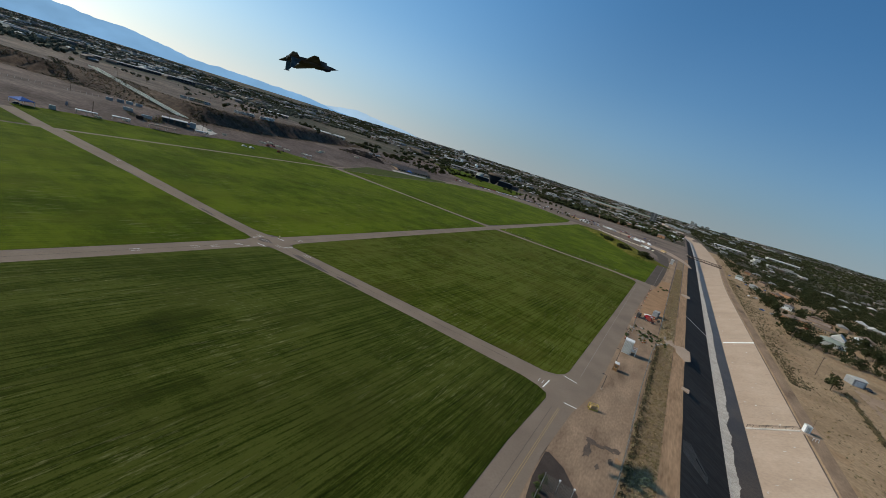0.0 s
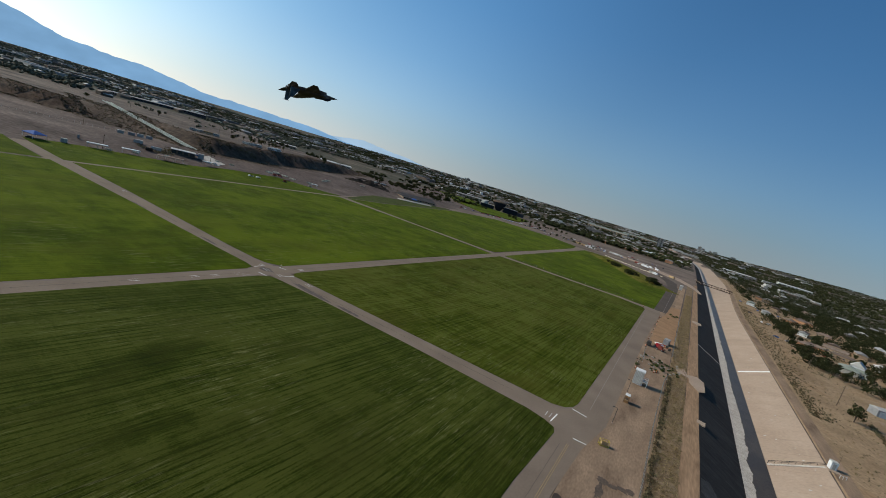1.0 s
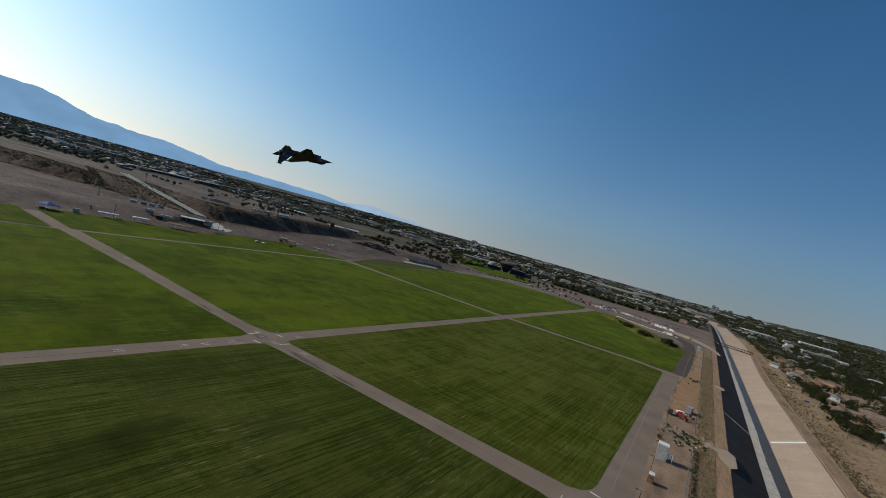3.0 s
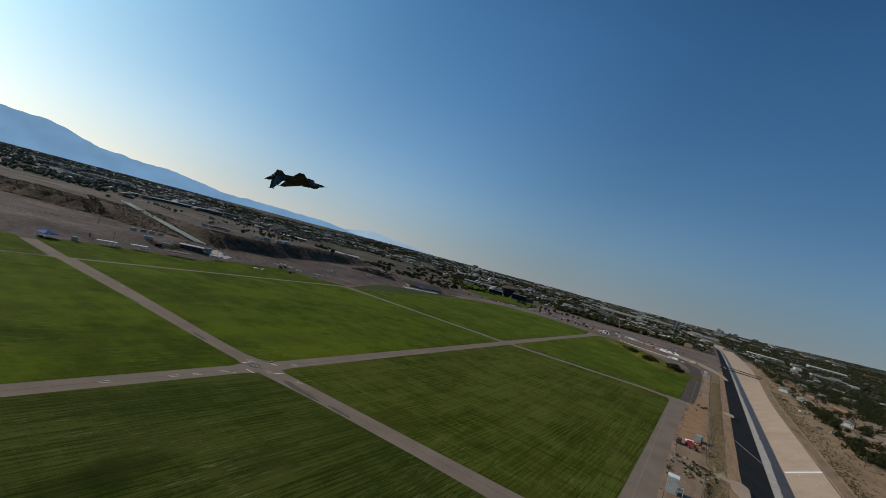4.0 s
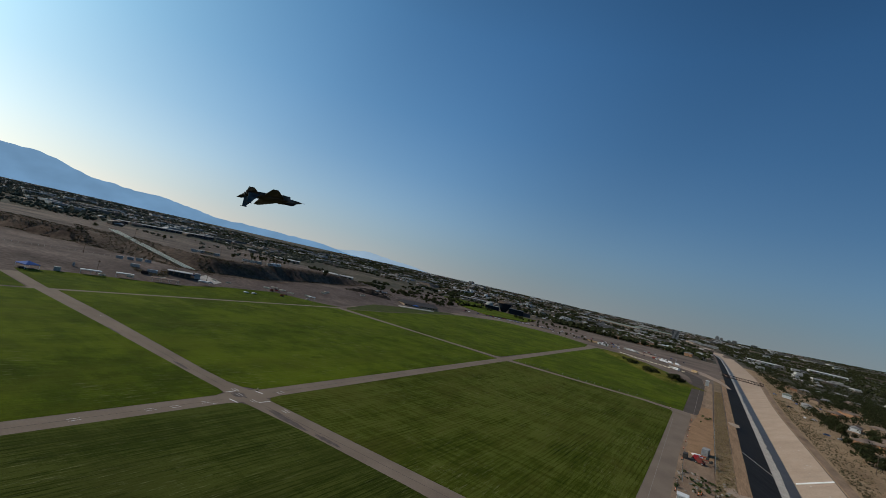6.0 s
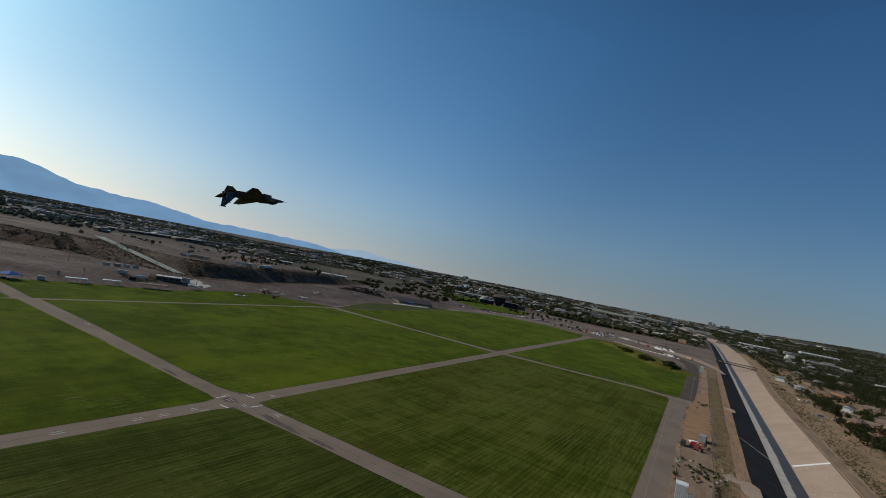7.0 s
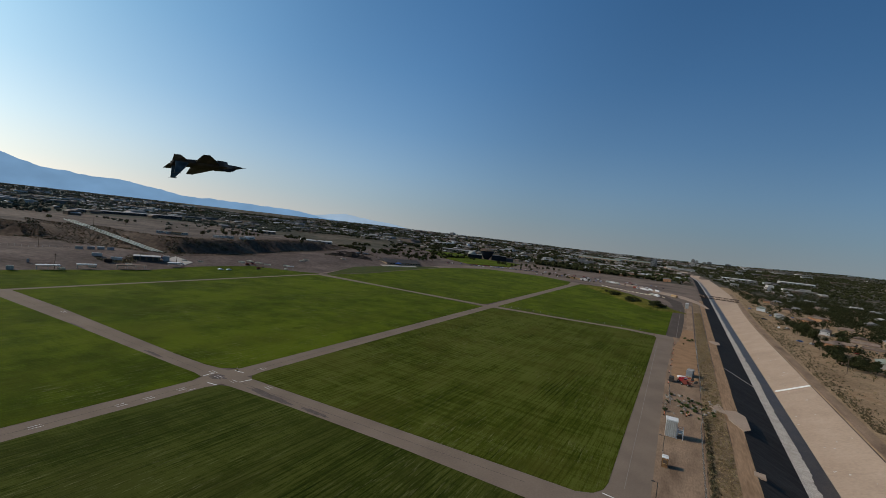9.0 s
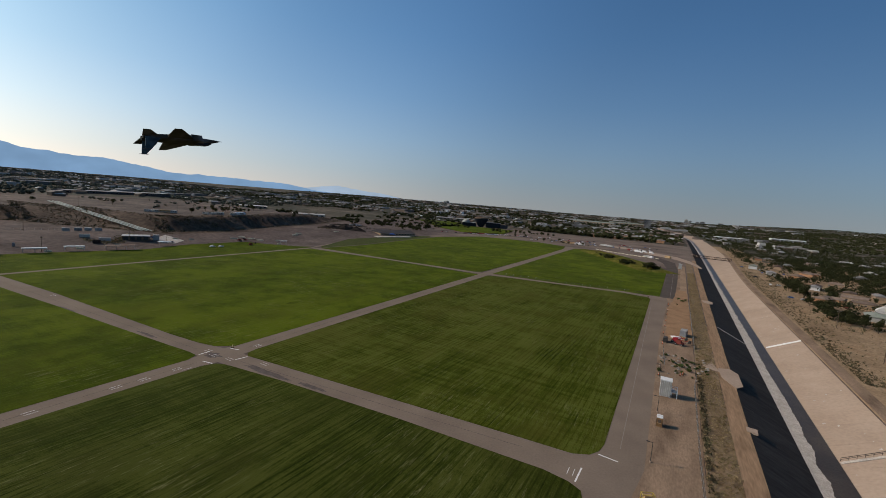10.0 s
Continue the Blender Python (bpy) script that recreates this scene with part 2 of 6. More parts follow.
    dry = mathed("MULTIPLY", dry, mathed("MULTIPLY", mathed("SUBTRACT", noise_at((1, 1, 1), 0.03, 3.0), 0.42, True), 5.0, True), True)
    if damp is not None:
        dry = mathed("SUBTRACT", dry, mathed("MULTIPLY", damp, 5.0), True)
    straw = t.nodes.new("ShaderNodeMix")
    straw.data_type = "RGBA"
    t.links.new(dry, straw.inputs["Factor"])
    tired = t.nodes.new("ShaderNodeMix")
    tired.data_type = "RGBA"
    worn_spots = mathed("MULTIPLY", mathed("SUBTRACT", noise_at((1, 0.55, 1), 0.055, 6.0, 0.68), 0.46, True), 4.0, True)
    t.links.new(mathed("MULTIPLY", worn_spots, 0.75), tired.inputs["Factor"])
    t.links.new(ramp.outputs[0], tired.inputs["A"])
    tired.inputs["B"].default_value = (cols[2][0] * 1.45, cols[2][1] * 1.12, cols[2][2] * 2.0, 1)
    t.links.new(tired.outputs["Result"], straw.inputs["A"])
    straw.inputs["B"].default_value = (0.17, 0.16, 0.075, 1)
    t.links.new(straw.outputs["Result"], b.inputs["Base Color"])
    bp = t.nodes.new("ShaderNodeBump")
    bp.inputs["Strength"].default_value, bp.inputs["Distance"].default_value = 0.7, 0.15
    t.links.new(fine, bp.inputs["Height"])
    t.links.new(bp.outputs[0], b.inputs["Normal"])
    return ma


def plain(name, col, rough=0.6, metal=0.0, grain=0.12, single=0.0, island=0.0, scale=0.8):
    return material(name, [tuple(c * 0.88 for c in col), tuple(min(1, c * 1.1) for c in col)], scale=scale, rough=rough, metal=metal, grain=grain, bump=0.08, single=single, island=island)


# ---- materials ----
turf = [(0.0033, 0.0053, 0.0009), (0.0100, 0.0155, 0.0019), (0.0197, 0.0273, 0.0034), (0.0492, 0.0568, 0.0112)]
GRASS_DARK = grass_material("turf_mown", turf, blotch=[(-84, 40, 6.5, 0.22), (-85, 47, 6, 0.2), (-83, 56, 4.5, 0.2), (-64, 36, 4.5, 0.17), (-59, 41, 4.5, 0.17)], sheen=0.09)
GRASS_MID = grass_material("turf_even", [(0.0072, 0.0115, 0.0014), (0.0235, 0.0335, 0.0030), (0.0425, 0.0555, 0.0055), (0.0780, 0.0920, 0.0165)], across=0.8, rows=0.65)
GRASS_BRIGHT = grass_material("turf_lush", [(0.0078, 0.0124, 0.0009), (0.0218, 0.0326, 0.0017), (0.0352, 0.0522, 0.0028), (0.0713, 0.0940, 0.0057)], blotch=[(-160, 167, 2.2, 0.35), (-226, 208, 2.5, 0.2), (-178, 113, 3.0, 0.2)], across=0.25, sheen=0.05, rows=0.25, streaks=0.35)
GRASS_MOUND = grass_material("turf_rough", [(0.014, 0.020, 0.0020), (0.036, 0.047, 0.0040), (0.065, 0.076, 0.0080), (0.14, 0.125, 0.030)], across=1.2, rows=0.5)
GRASS_DRY = material("dry_grass", [(0.042, 0.048, 0.012), (0.056, 0.064, 0.015), (0.034, 0.050, 0.009)], scale=0.06, bscale=0.9)
PAVE = material("worn_pavement", [(0.166, 0.129, 0.101), (0.188, 0.147, 0.115), (0.208, 0.163, 0.128)], scale=0.09, bscale=2.2, grain=0.11, bump=0.08, rough=0.85)
ASPHALT = material("asphalt", [(0.0723, 0.0584, 0.0494), (0.0978, 0.08, 0.0684)], scale=0.07, bscale=2.0, grain=0.18, rough=0.9)
GRAVEL = material("gravel_lot", [(0.068, 0.052, 0.045), (0.102, 0.078, 0.067), (0.122, 0.094, 0.081), (0.155, 0.119, 0.102)], scale=0.03, bscale=0.3, grain=0.34, detail=8.0)
GRAVEL_PALE = material("pale_gravel_lot", [(0.115, 0.088, 0.072), (0.155, 0.12, 0.098), (0.2, 0.155, 0.127)], scale=0.02, bscale=0.35, grain=0.22)
DIRT = material("packed_dirt", [(0.145, 0.099, 0.067), (0.21, 0.145, 0.099), (0.252, 0.176, 0.120), (0.30, 0.209, 0.142)], scale=0.2, bscale=2.6, grain=0.24, bump=0.14, stretch=(1, 0.3, 1), detail=8.0)
DIRT_ORANGE = material("orange_dirt", [(0.226, 0.134, 0.0749), (0.279, 0.171, 0.0971), (0.316, 0.192, 0.111)], scale=0.16, bscale=1.6, grain=0.2)
DIRT_WARM = material("warm_dirt", [(0.21, 0.145, 0.095), (0.275, 0.19, 0.126), (0.32, 0.225, 0.15)], scale=0.1, bscale=1.1, grain=0.28, stretch=(1, 0.4, 1))
TRACK = material("rutted_track", [(0.205, 0.132, 0.080), (0.265, 0.172, 0.106), (0.31, 0.202, 0.126)], scale=0.5, bscale=2.0, grain=0.22, bump=0.12, stretch=(1, 0.12, 1), detail=7.0)
DIRT_TAN = material("tan_dirt", [(0.125, 0.09, 0.057), (0.195, 0.14, 0.088), (0.27, 0.19, 0.118)], scale=0.06, bscale=0.8, grain=0.3)
EAST_DIRT = material("far_bank_dirt", [(0.195, 0.130, 0.076), (0.262, 0.182, 0.110), (0.315, 0.222, 0.136), (0.262, 0.168, 0.095)], scale=0.045, bscale=0.9, grain=0.3, detail=7.0)
YARD_DIRT = material("pinkish_yard_dirt", [(0.26, 0.185, 0.128), (0.32, 0.23, 0.162)], scale=0.1, bscale=1.2, grain=0.2)
BLUFF = material("bluff_soil", [(0.050, 0.037, 0.029), (0.088, 0.065, 0.049), (0.128, 0.094, 0.069)], scale=0.05, bscale=0.3, grain=0.5, bump=0.5)
PLATEAU = material("plateau_dirt", [(0.066, 0.053, 0.044), (0.100, 0.079, 0.065), (0.128, 0.100, 0.081), (0.165, 0.128, 0.102)], scale=0.022, bscale=0.22, grain=0.42, detail=8.0)
FAR_LAND = material("far_land", [(0.045, 0.045, 0.031), (0.072, 0.065, 0.046), (0.135, 0.107, 0.079)], scale=0.006, bscale=0.045, grain=0.45)
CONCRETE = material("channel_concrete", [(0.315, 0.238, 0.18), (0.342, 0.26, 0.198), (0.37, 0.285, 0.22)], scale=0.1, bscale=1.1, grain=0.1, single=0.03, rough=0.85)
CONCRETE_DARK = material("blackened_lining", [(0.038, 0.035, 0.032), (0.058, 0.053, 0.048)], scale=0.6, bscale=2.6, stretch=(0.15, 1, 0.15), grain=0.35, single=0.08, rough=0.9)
CONCRETE_PALE = material("pale_silt", [(0.36, 0.33, 0.29), (0.48, 0.44, 0.39)], scale=0.4, bscale=2.6, grain=0.3)
WATER = material("shallow_water", [(0.046, 0.035, 0.025), (0.078, 0.059, 0.041)], scale=0.12, rough=0.34, bump=0.2, bscale=2.2, spec=0.13)
PAINT_WHITE = plain("white_paint", (0.72, 0.72, 0.70))
PAINT_YELLOW = plain("faded_yellow_paint", (0.33, 0.235, 0.12))
PAINT_FAINT = plain("faint_road_paint", (0.235, 0.20, 0.165))
LEAF = material("leaves", [(0.028, 0.034, 0.0145), (0.047, 0.053, 0.022), (0.072, 0.073, 0.032)], scale=0.25, bscale=1.0, island=0.35, single=0.25)


def translucent(ma, share):
    """Lets part of the light pass through thin leaves."""
    t = ma.node_tree
    b, out = t.nodes["Principled BSDF"], t.nodes["Material Output"]
    back, mix = t.nodes.new("ShaderNodeBsdfTranslucent"), t.nodes.new("ShaderNodeMixShader")
    t.links.new(b.inputs["Base Color"].links[0].from_socket, back.inputs["Color"])
    mix.inputs[0].default_value = share
    for a, c in ((b.outputs[0], mix.inputs[1]), (back.outputs[0], mix.inputs[2]), (mix.outputs[0], out.inputs["Surface"])):
        t.links.new(a, c)


translucent(LEAF, 0.4)
# leaf colour paled to carry the haze over far, backlit trees
LEAF_HAZED = material("haze_paled_leaves", [(0.056, 0.060, 0.042), (0.080, 0.083, 0.057), (0.108, 0.105, 0.074)], scale=0.25, bscale=1.0, island=0.35)
SCRUB = material("dry_scrub", [(0.20, 0.145, 0.075), (0.28, 0.21, 0.115), (0.16, 0.135, 0.06)], scale=0.2, bscale=1.0, island=0.4)
BARK = plain("bark", (0.12, 0.09, 0.065), rough=0.9, grain=0.4)


# ---- terrain ----
def channel_shift(y):
    """The channel drifts to the right as it goes, then bends to the left far off."""
    return 0.0245 * (y - 100) - 0.9e-5 * max(0.0, y - 600) ** 2 - 1.5e-4 * max(0.0, y - 1500) ** 2


def widening(y):
    """How much wider the sunlit bank grows down the channel."""
    return 14 * smooth01((y - 440) / 560)


def east_shift(y):
    return channel_shift(y) + widening(y)


FOOT = [(-1600, -640), (120, -630), (186, -540), (214, -480), (246, -418), (320, -410), (401, -445), (518, -482), (620, -530), (900, -640), (5000, -900)]


def bluff_foot(y):
    for (y0, x0), (y1, x1) in zip(FOOT, FOOT[1:]):
        if y <= y1:
            return x0 + (x1 - x0) * (y - y0) / (y1 - y0)
    return FOOT[-1][1]


def bluff_run(y):
    """How far the bluff takes to climb: steep but for one broad spur."""
    return 17 + 90 * smooth01((262 - y) / 12) * smooth01((y - 190) / 25)


def far_rise(x, y):
    """The far land climbs slowly towards the horizon, most of all to the south-west."""
    d = math.hypot(x, y)
    return smooth01((d - 1300) / 3500) * (45 + 36 * smooth01((x / max(y, 1.0)) / 0.3)) if d > 1300 else 0.0


def height(x, y):
    """The land: level fields, lots that climb to a bluff, a plateau behind it, and lower land past the channel."""
    if x > -340:
        return -1.5 * smooth01((x - 62 - east_shift(min(y, 900))) / 60) + far_rise(x, y)
    f = bluff_foot(y)
    z = 6 * smooth01((-345 - x) / 75) * (1 - smooth01((y - 600) / 160))
    rise = 13 * (1 - smooth01((y - 470) / 220)) + 5 * smooth01((y - 470) / 220) * smooth01((-x - 500) / 500)
    gully = noise.noise((x * 0.03, y * 0.05, 0.0)) * 4
    z += rise * smooth01((f - 4 - x + gully) / (bluff_run(y) if y < 690 else 400))
    z += 1.2 * noise.noise((x * 0.02, y * 0.02, 3.0)) * smooth01((-380 - x) / 80)
    return z + 14 * smooth01((-700 - x) / 3000) + far_rise(x, y)


def build_ground():
    cols = [-4950, -4200, -3500, -2800, -2200, -1700, -1300, -1000, -850, -760, -700] + list(range(-660, -339, 8)) + [-338, -320, -300, -250, -200, -130, -60, -15, -4.5, 6, 12, 15.9, 29.5, 38, 52, 57, 62, 70, 80, 90, 105, 125, 150, 200, 300, 450, 700, 1000, 1500, 2200, 3200, 4200, 4950]
    rows = [-1500, -900, -500, -300, -200] + list(range(-120, 760, 14)) + [780, 820, 870, 930, 1000, 1100, 1250, 1400, 1600, 1850, 2100, 2400, 2800, 3300, 3900, 4500, 4950]
    v, f, zone = [], [], []
    for y in rows:
        for c in cols:
            w = smooth01((c + 60) / 60) * (1 - smooth01((c - 60) / 300))
            x = c + channel_shift(y) * w if y < 2600 else c + channel_shift(2600) * w
            if c >= 52:
                x += widening(y) * (1 - smooth01((c - 60) / 300))
            z = height(x, y) if c < 15 or c > 52 else far_rise(x, y)
            if c in (29.5, 38) and -1400 < y < 2600:
                z -= 7.2
            v.append((x, y, z - 0.08))
    n = len(cols)
    for j in range(len(rows) - 1):
        for i in range(n - 1):
            f.append((j * n + i, j * n + i + 1, (j + 1) * n + i + 1, (j + 1) * n + i))
            c, y = (cols[i] + cols[i + 1]) / 2, (rows[j] + rows[j + 1]) / 2
            foot = bluff_foot(y)
            k = 5 if y > 560 else 0
            if c > 52:
                k = 1 if (c < 110 and y < 1250) or (c < 320 and y < 900) else 3
            elif c < -338:
                k = 2 if foot - 28 - bluff_run(y) < c < foot + 10 and y < 690 else (0 if c >= foot else (4 if c > foot - 420 and y < 800 else 3))
            if y > 1150 and not 10 < c < 110:
                k = 3
            zone.append(k)
    me = bpy.data.meshes.new("ground")
    me.from_pydata(v, [], f)
    for ma in (GRAVEL, EAST_DIRT, BLUFF, FAR_LAND, PLATEAU, GRAVEL_PALE):
        me.materials.append(ma)
    me.polygons.foreach_set("material_index", zone)
    me.polygons.foreach_set("use_smooth", [True] * len(f))
    me.update()
    tagged(new("ground", me), "dry brown gravel and dirt land with a low bluff", "ground", kind="structure")


build_ground()


def sheet(name, pts, z, ma, label, category, thick=0.08):
    """A level slab with the given outline, its top at z."""
    return tagged(part(name, Build().prism(pts, z - thick, z), ma), label, category, kind="structure")


def long_road(y):
    """The middle of the road along the field."""
    return -125.5 - 0.017 * max(0.0, y - 110)


def side_path(y):
    """The middle of the path between the field and the lots."""
    return -297.2 - 0.044 * max(0.0, y - 105)


def lot_edge(y):
    """The far edge of the grass strip beside the lots."""
    return -357 - 3.5 * math.cos((y - 130) / 24) * smooth01((260 - y) / 60) - 6 * smooth01((y - 200) / 50) + 50 * smooth01((y - 296) / 40)


def grass_strip(name, y0, y1, left, right, ma, label, step=6.0, z=0.06):
    """A lawn between two lines along the field, which follows the land."""
    b, n, m = Build(), max(2, int((y1 - y0) / step)), 6
    for j in range(n + 1):
        y = y0 + (y1 - y0) * j / n
        for i in range(m + 1):
            x = left(y) + (right(y) - left(y)) * i / m
            b.v.append((x, y, height(x, y) + z))
    for j in range(n):
        for i in range(m):
            k = j * (m + 1) + i
            b.f.append((k, k + 1, k + m + 2, k + m + 1))
    return tagged(part(name, b, ma), label, "lawn", kind="structure")


# lawns
sheet("lawn_1", [(-122.0, -160), (-16.8, -160), (-16.4, 76), (-15.6, 94), (-15.3, 101), (-16.0, 103.4), (-18.6, 104.9), (-24, 106.0), (-60, 105.8), (-97, 104.2), (-114, 102.7), (-118.4, 102.2), (-120.8, 101), (-122.1, 97.5)], 0.06, GRASS_DARK, "dark green mown grass field with streaks", "lawn")
sheet("lawn_2", [(-14.3, 124), (-13.9, 163), (-13.2, 216), (-12.2, 337), (-14, 342.5), (-31, 346.3), (-70, 340.4), (-109, 334.5), (long_road(330) + 3.7, 330), (long_road(200) + 3.5, 200), (-122.0, 116), (-121.2, 112.3), (-119, 110.7), (-104, 111.5), (-70, 113.2), (-41, 114.7), (-31, 115.2), (-20, 115.6), (-16.6, 117.4), (-14.9, 120.3)], 0.06, GRASS_MID, "dark green mown grass field between paved roads", "lawn")
sheet("lawn_3", [(-295.6, 107.2), (-240, 108.6), (-192, 108.3), (-155, 108.0), (-140, 108.6), (-134, 109.8), (-129.4, 114), (-129.4, 120), (long_road(200) - 3.7, 200), (long_road(328) - 3.5, 328), (-160, 329), (-210, 329.5), (-300, 325), (-304, 318), (-301.5, 250), (-298, 160)], 0.06, GRASS_BRIGHT, "lush bright green grass field", "lawn")
sheet("lawn_4", [(-295.6, -160), (-129.4, -160), (-129.2, 98), (-131, 101.5), (-135, 102), (-145, 101.6), (-176, 100.9), (-218, 100.2), (-295.6, 97.6)], 0.06, GRASS_BRIGHT, "lush bright green grass field", "lawn")
grass_strip("lawn_5", 104.5, 334, lot_edge, lambda y: side_path(y) - 1.9, GRASS_BRIGHT, "narrow green grass strip beside the lots")
grass_strip("lawn_6", -160, 95.5, lambda y: -357, lambda y: side_path(y) - 1.9, GRASS_BRIGHT, "narrow green grass strip beside the lots", 16)
sheet("lawn_7", [(-302, 336), (-210, 335.2), (-140, 338), (-135.6, 343), (-135.5, 480), (-138.5, 655), (-146, 708), (-199, 738), (-246, 729), (-294, 716), (-320, 612), (-308, 473), (-300, 400)], 0.06, GRASS_BRIGHT, "green grass field at the park's far end", "lawn")
sheet("lawn_8", [(-126, 342), (-70, 346.2), (-31, 353), (-7, 353), (-5.2, 436), (-3.2, 538), (-21, 588), (-58, 655), (-96, 700), (-118, 704), (-128.5, 690), (-128.5, 640), (-127.5, 480)], 0.06, GRASS_BRIGHT, "green grass field with a bushy mound", "lawn")
sheet("dry_lawn", [(-304, 340), (-310, 345), (-352, 440), (-347, 520), (-334, 600), (-322, 600), (-311, 473), (-303, 400)], 0.03, GRASS_DRY, "sparse olive dry grass patch", "lawn")

# paved roads
sheet("road_cross", [(-470, 92), (-300, 96.8), (-218, 99.6), (-144, 100.8), (-97, 103.6), (-60, 105.2), (-21.3, 105.4), (-14, 100), (-14, 125), (-20, 116.2), (-41, 115.3), (-71, 113.8), (-104, 112.1), (-155, 108.6), (-240, 109.2), (-300, 107.8), (-470, 100)], 0.02, PAVE, "worn grey paved road across the field", "road")
sheet("road_long", [(-130, -160), (-121.4, -160), (-121.6, 116), (long_road(330) + 4.2, 330), (long_road(480) + 3.8, 480), (-128, 690), (-117, 706), (-145, 709), (-139, 655), (long_road(480) - 4, 480), (long_road(330) - 4.2, 330), (-130, 116)], 0.012, PAVE, "worn grey paved road along the field", "road")
sheet("road_far", [(-312, 329), (-300, 326.5), (-211, 330.5), (-133, 331.5), (-70, 340), (-31, 346), (-13, 343), (-13, 351), (-31, 353.5), (-70, 346.5), (-133, 338), (-211, 335.5), (-302, 336)], 0.025, PAVE, "narrow paved road across the far field", "road")
sheet("road_side_path", [(-299.6, 95), (-295.0, 95), (-295.4, 110), (-297.6, 160), (-301, 250), (-303.6, 322), (-312, 345), (-345, 450), (-348, 450), (-314, 342), (-309.4, 331), (-305.4, 250), (-301.5, 160)], 0.015, PAVE, "narrow paved path along the lots", "road")
sheet("road_channel_side", [(-17.2, -160), (-5.6, -160), (-9.6, 78), (-8.4, 100), (-5.6, 118), (-4.8, 240), (-2.0, 340), (-3, 357), (-13, 355), (-13.6, 300), (-17, 120)], 0.008, PAVE, "wide worn grey perimeter road", "road")
sheet("road_asphalt", [(-6, 352), (2.0, 352), (5.2, 445), (7.5, 560), (5, 640), (-20, 720), (-30, 716), (-8, 620), (-2.0, 540), (-4.0, 440), (-6.8, 356)], 0.02, ASPHALT, "dark asphalt road curving along the field", "road")


# channel lining
def lining(name, c0, z0, c1, z1, ma, label, y0, y1, step, lift=0.0, wide=0.0):
    """A strip of the channel between two lines along it, in slabs with open joints."""
    top = thing(name, label, "channel lining", kind="structure")
    y = y0
    while y < y1:
        ln = min(step if y < 700 else step * 4, y1 - y)
        b = Build()
        pts = []
        for yy, dx in ((y + 0.03, 0), (y + ln - 0.03, 0)):
            s = channel_shift(yy)
            rise = far_rise(34 + s, yy)
            pts.append([(c0 + s, yy, z0 + lift + rise), (c1 + s + wide * widening(yy), yy, z1 + lift + rise)])
        (a, bb), (d, c) = pts
        k = [Vector(p) for p in (a, bb, c, d)]
        lo = [p - Vector((0, 0, 0.25)) for p in k]
        n = len(b.v)
        b.v += [tuple(p) for p in lo + k]
        b.f += [(3, 2, 1, 0), (4, 5, 6, 7)] + [(i, (i + 1) % 4, 4 + (i + 1) % 4, 4 + i) for i in range(4)]
        part("slab", b, ma, top)
        y += ln
    return top


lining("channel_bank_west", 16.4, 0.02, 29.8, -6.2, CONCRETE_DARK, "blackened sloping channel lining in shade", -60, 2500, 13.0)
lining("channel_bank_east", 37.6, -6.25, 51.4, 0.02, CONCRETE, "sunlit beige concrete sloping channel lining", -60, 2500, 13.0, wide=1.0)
lining("channel_floor", 29.8, -6.2, 37.6, -6.25, CONCRETE_PALE, "pale silty concrete channel floor", -60, 2500, 26.0)

lining("channel_curb", 29.55, -6.08, 30.0, -6.1, CONCRETE_PALE, "pale concrete curb at the foot of the lining", -60, 1200, 26.0)


def water_strip():
    """Shallow water along the foot of the sunlit bank, with a ragged edge."""
    rows, b = [], Build()
    y = -60.0
    while y < 2500:
        e = 31.9 + 1.3 * smooth01((y - 90) / 140) + 1.0 * noise.noise((y * 0.018, 0, 0)) + 0.8 * noise.noise((y * 0.11, 5, 0)) + 0.5 * noise.noise((y * 0.5, 9, 0))
        e -= 0.9 * smooth01((y - 330) / 200)
        zw = -6.17 + far_rise(34 + channel_shift(y), y)
        rows.append(((e + channel_shift(y), y, zw), (37.55 + channel_shift(y), y, zw)))
        y += 0.8 if y < 600 else 6
    for (a, c), (d, e) in zip(rows, rows[1:]):
        b.poly([a, c, e, d])
    tagged(part("water", b, WATER), "shallow dark water trickling along the channel", "water", kind="structure")


water_strip()


def strip(name, c0, c1, y0, y1, z, ma, label, category, follow=1.0, shift=None):
    """A band of ground along the channel."""
    ys = [y0 + (y1 - y0) * i / 60 for i in range(61)]
    shift = shift or channel_shift
    pts = [(c0 + follow * shift(y) + 0.25 * noise.noise((y * 0.2, c0, 0)), y) for y in ys] + [(c1 + follow * shift(y) + 0.25 * noise.noise((y * 0.2, c1, 0)), y) for y in reversed(ys)]
    return tagged(part(name, Build().prism(pts, z - 0.1, z), ma), label, category, kind="structure")


strip("dirt_yard", -9.0, 5.4, -100, 600, 0.0, DIRT, "packed brown dirt yard beside the road", "ground", 0.8)
strip("dirt_shoulder", 0.5, 5.3, 352, 610, 0.012, DIRT_WARM, "bare tan dirt shoulder beside the asphalt road", "ground", 0.8)
strip("scrub_verge", 5.4, 12.2, -100, 700, 0.004, DIRT_TAN, "dry scrubby verge behind the fence", "ground", 0.9)
strip("dirt_track", 12.0, 16.35, -100, 720, 0.03, TRACK, "sandy orange dirt track along the channel", "road")
strip("east_track", 52.6, 57.2, -60, 1000, 0.03, DIRT, "beige dirt service track along the channel", "road", 1.0, east_shift)


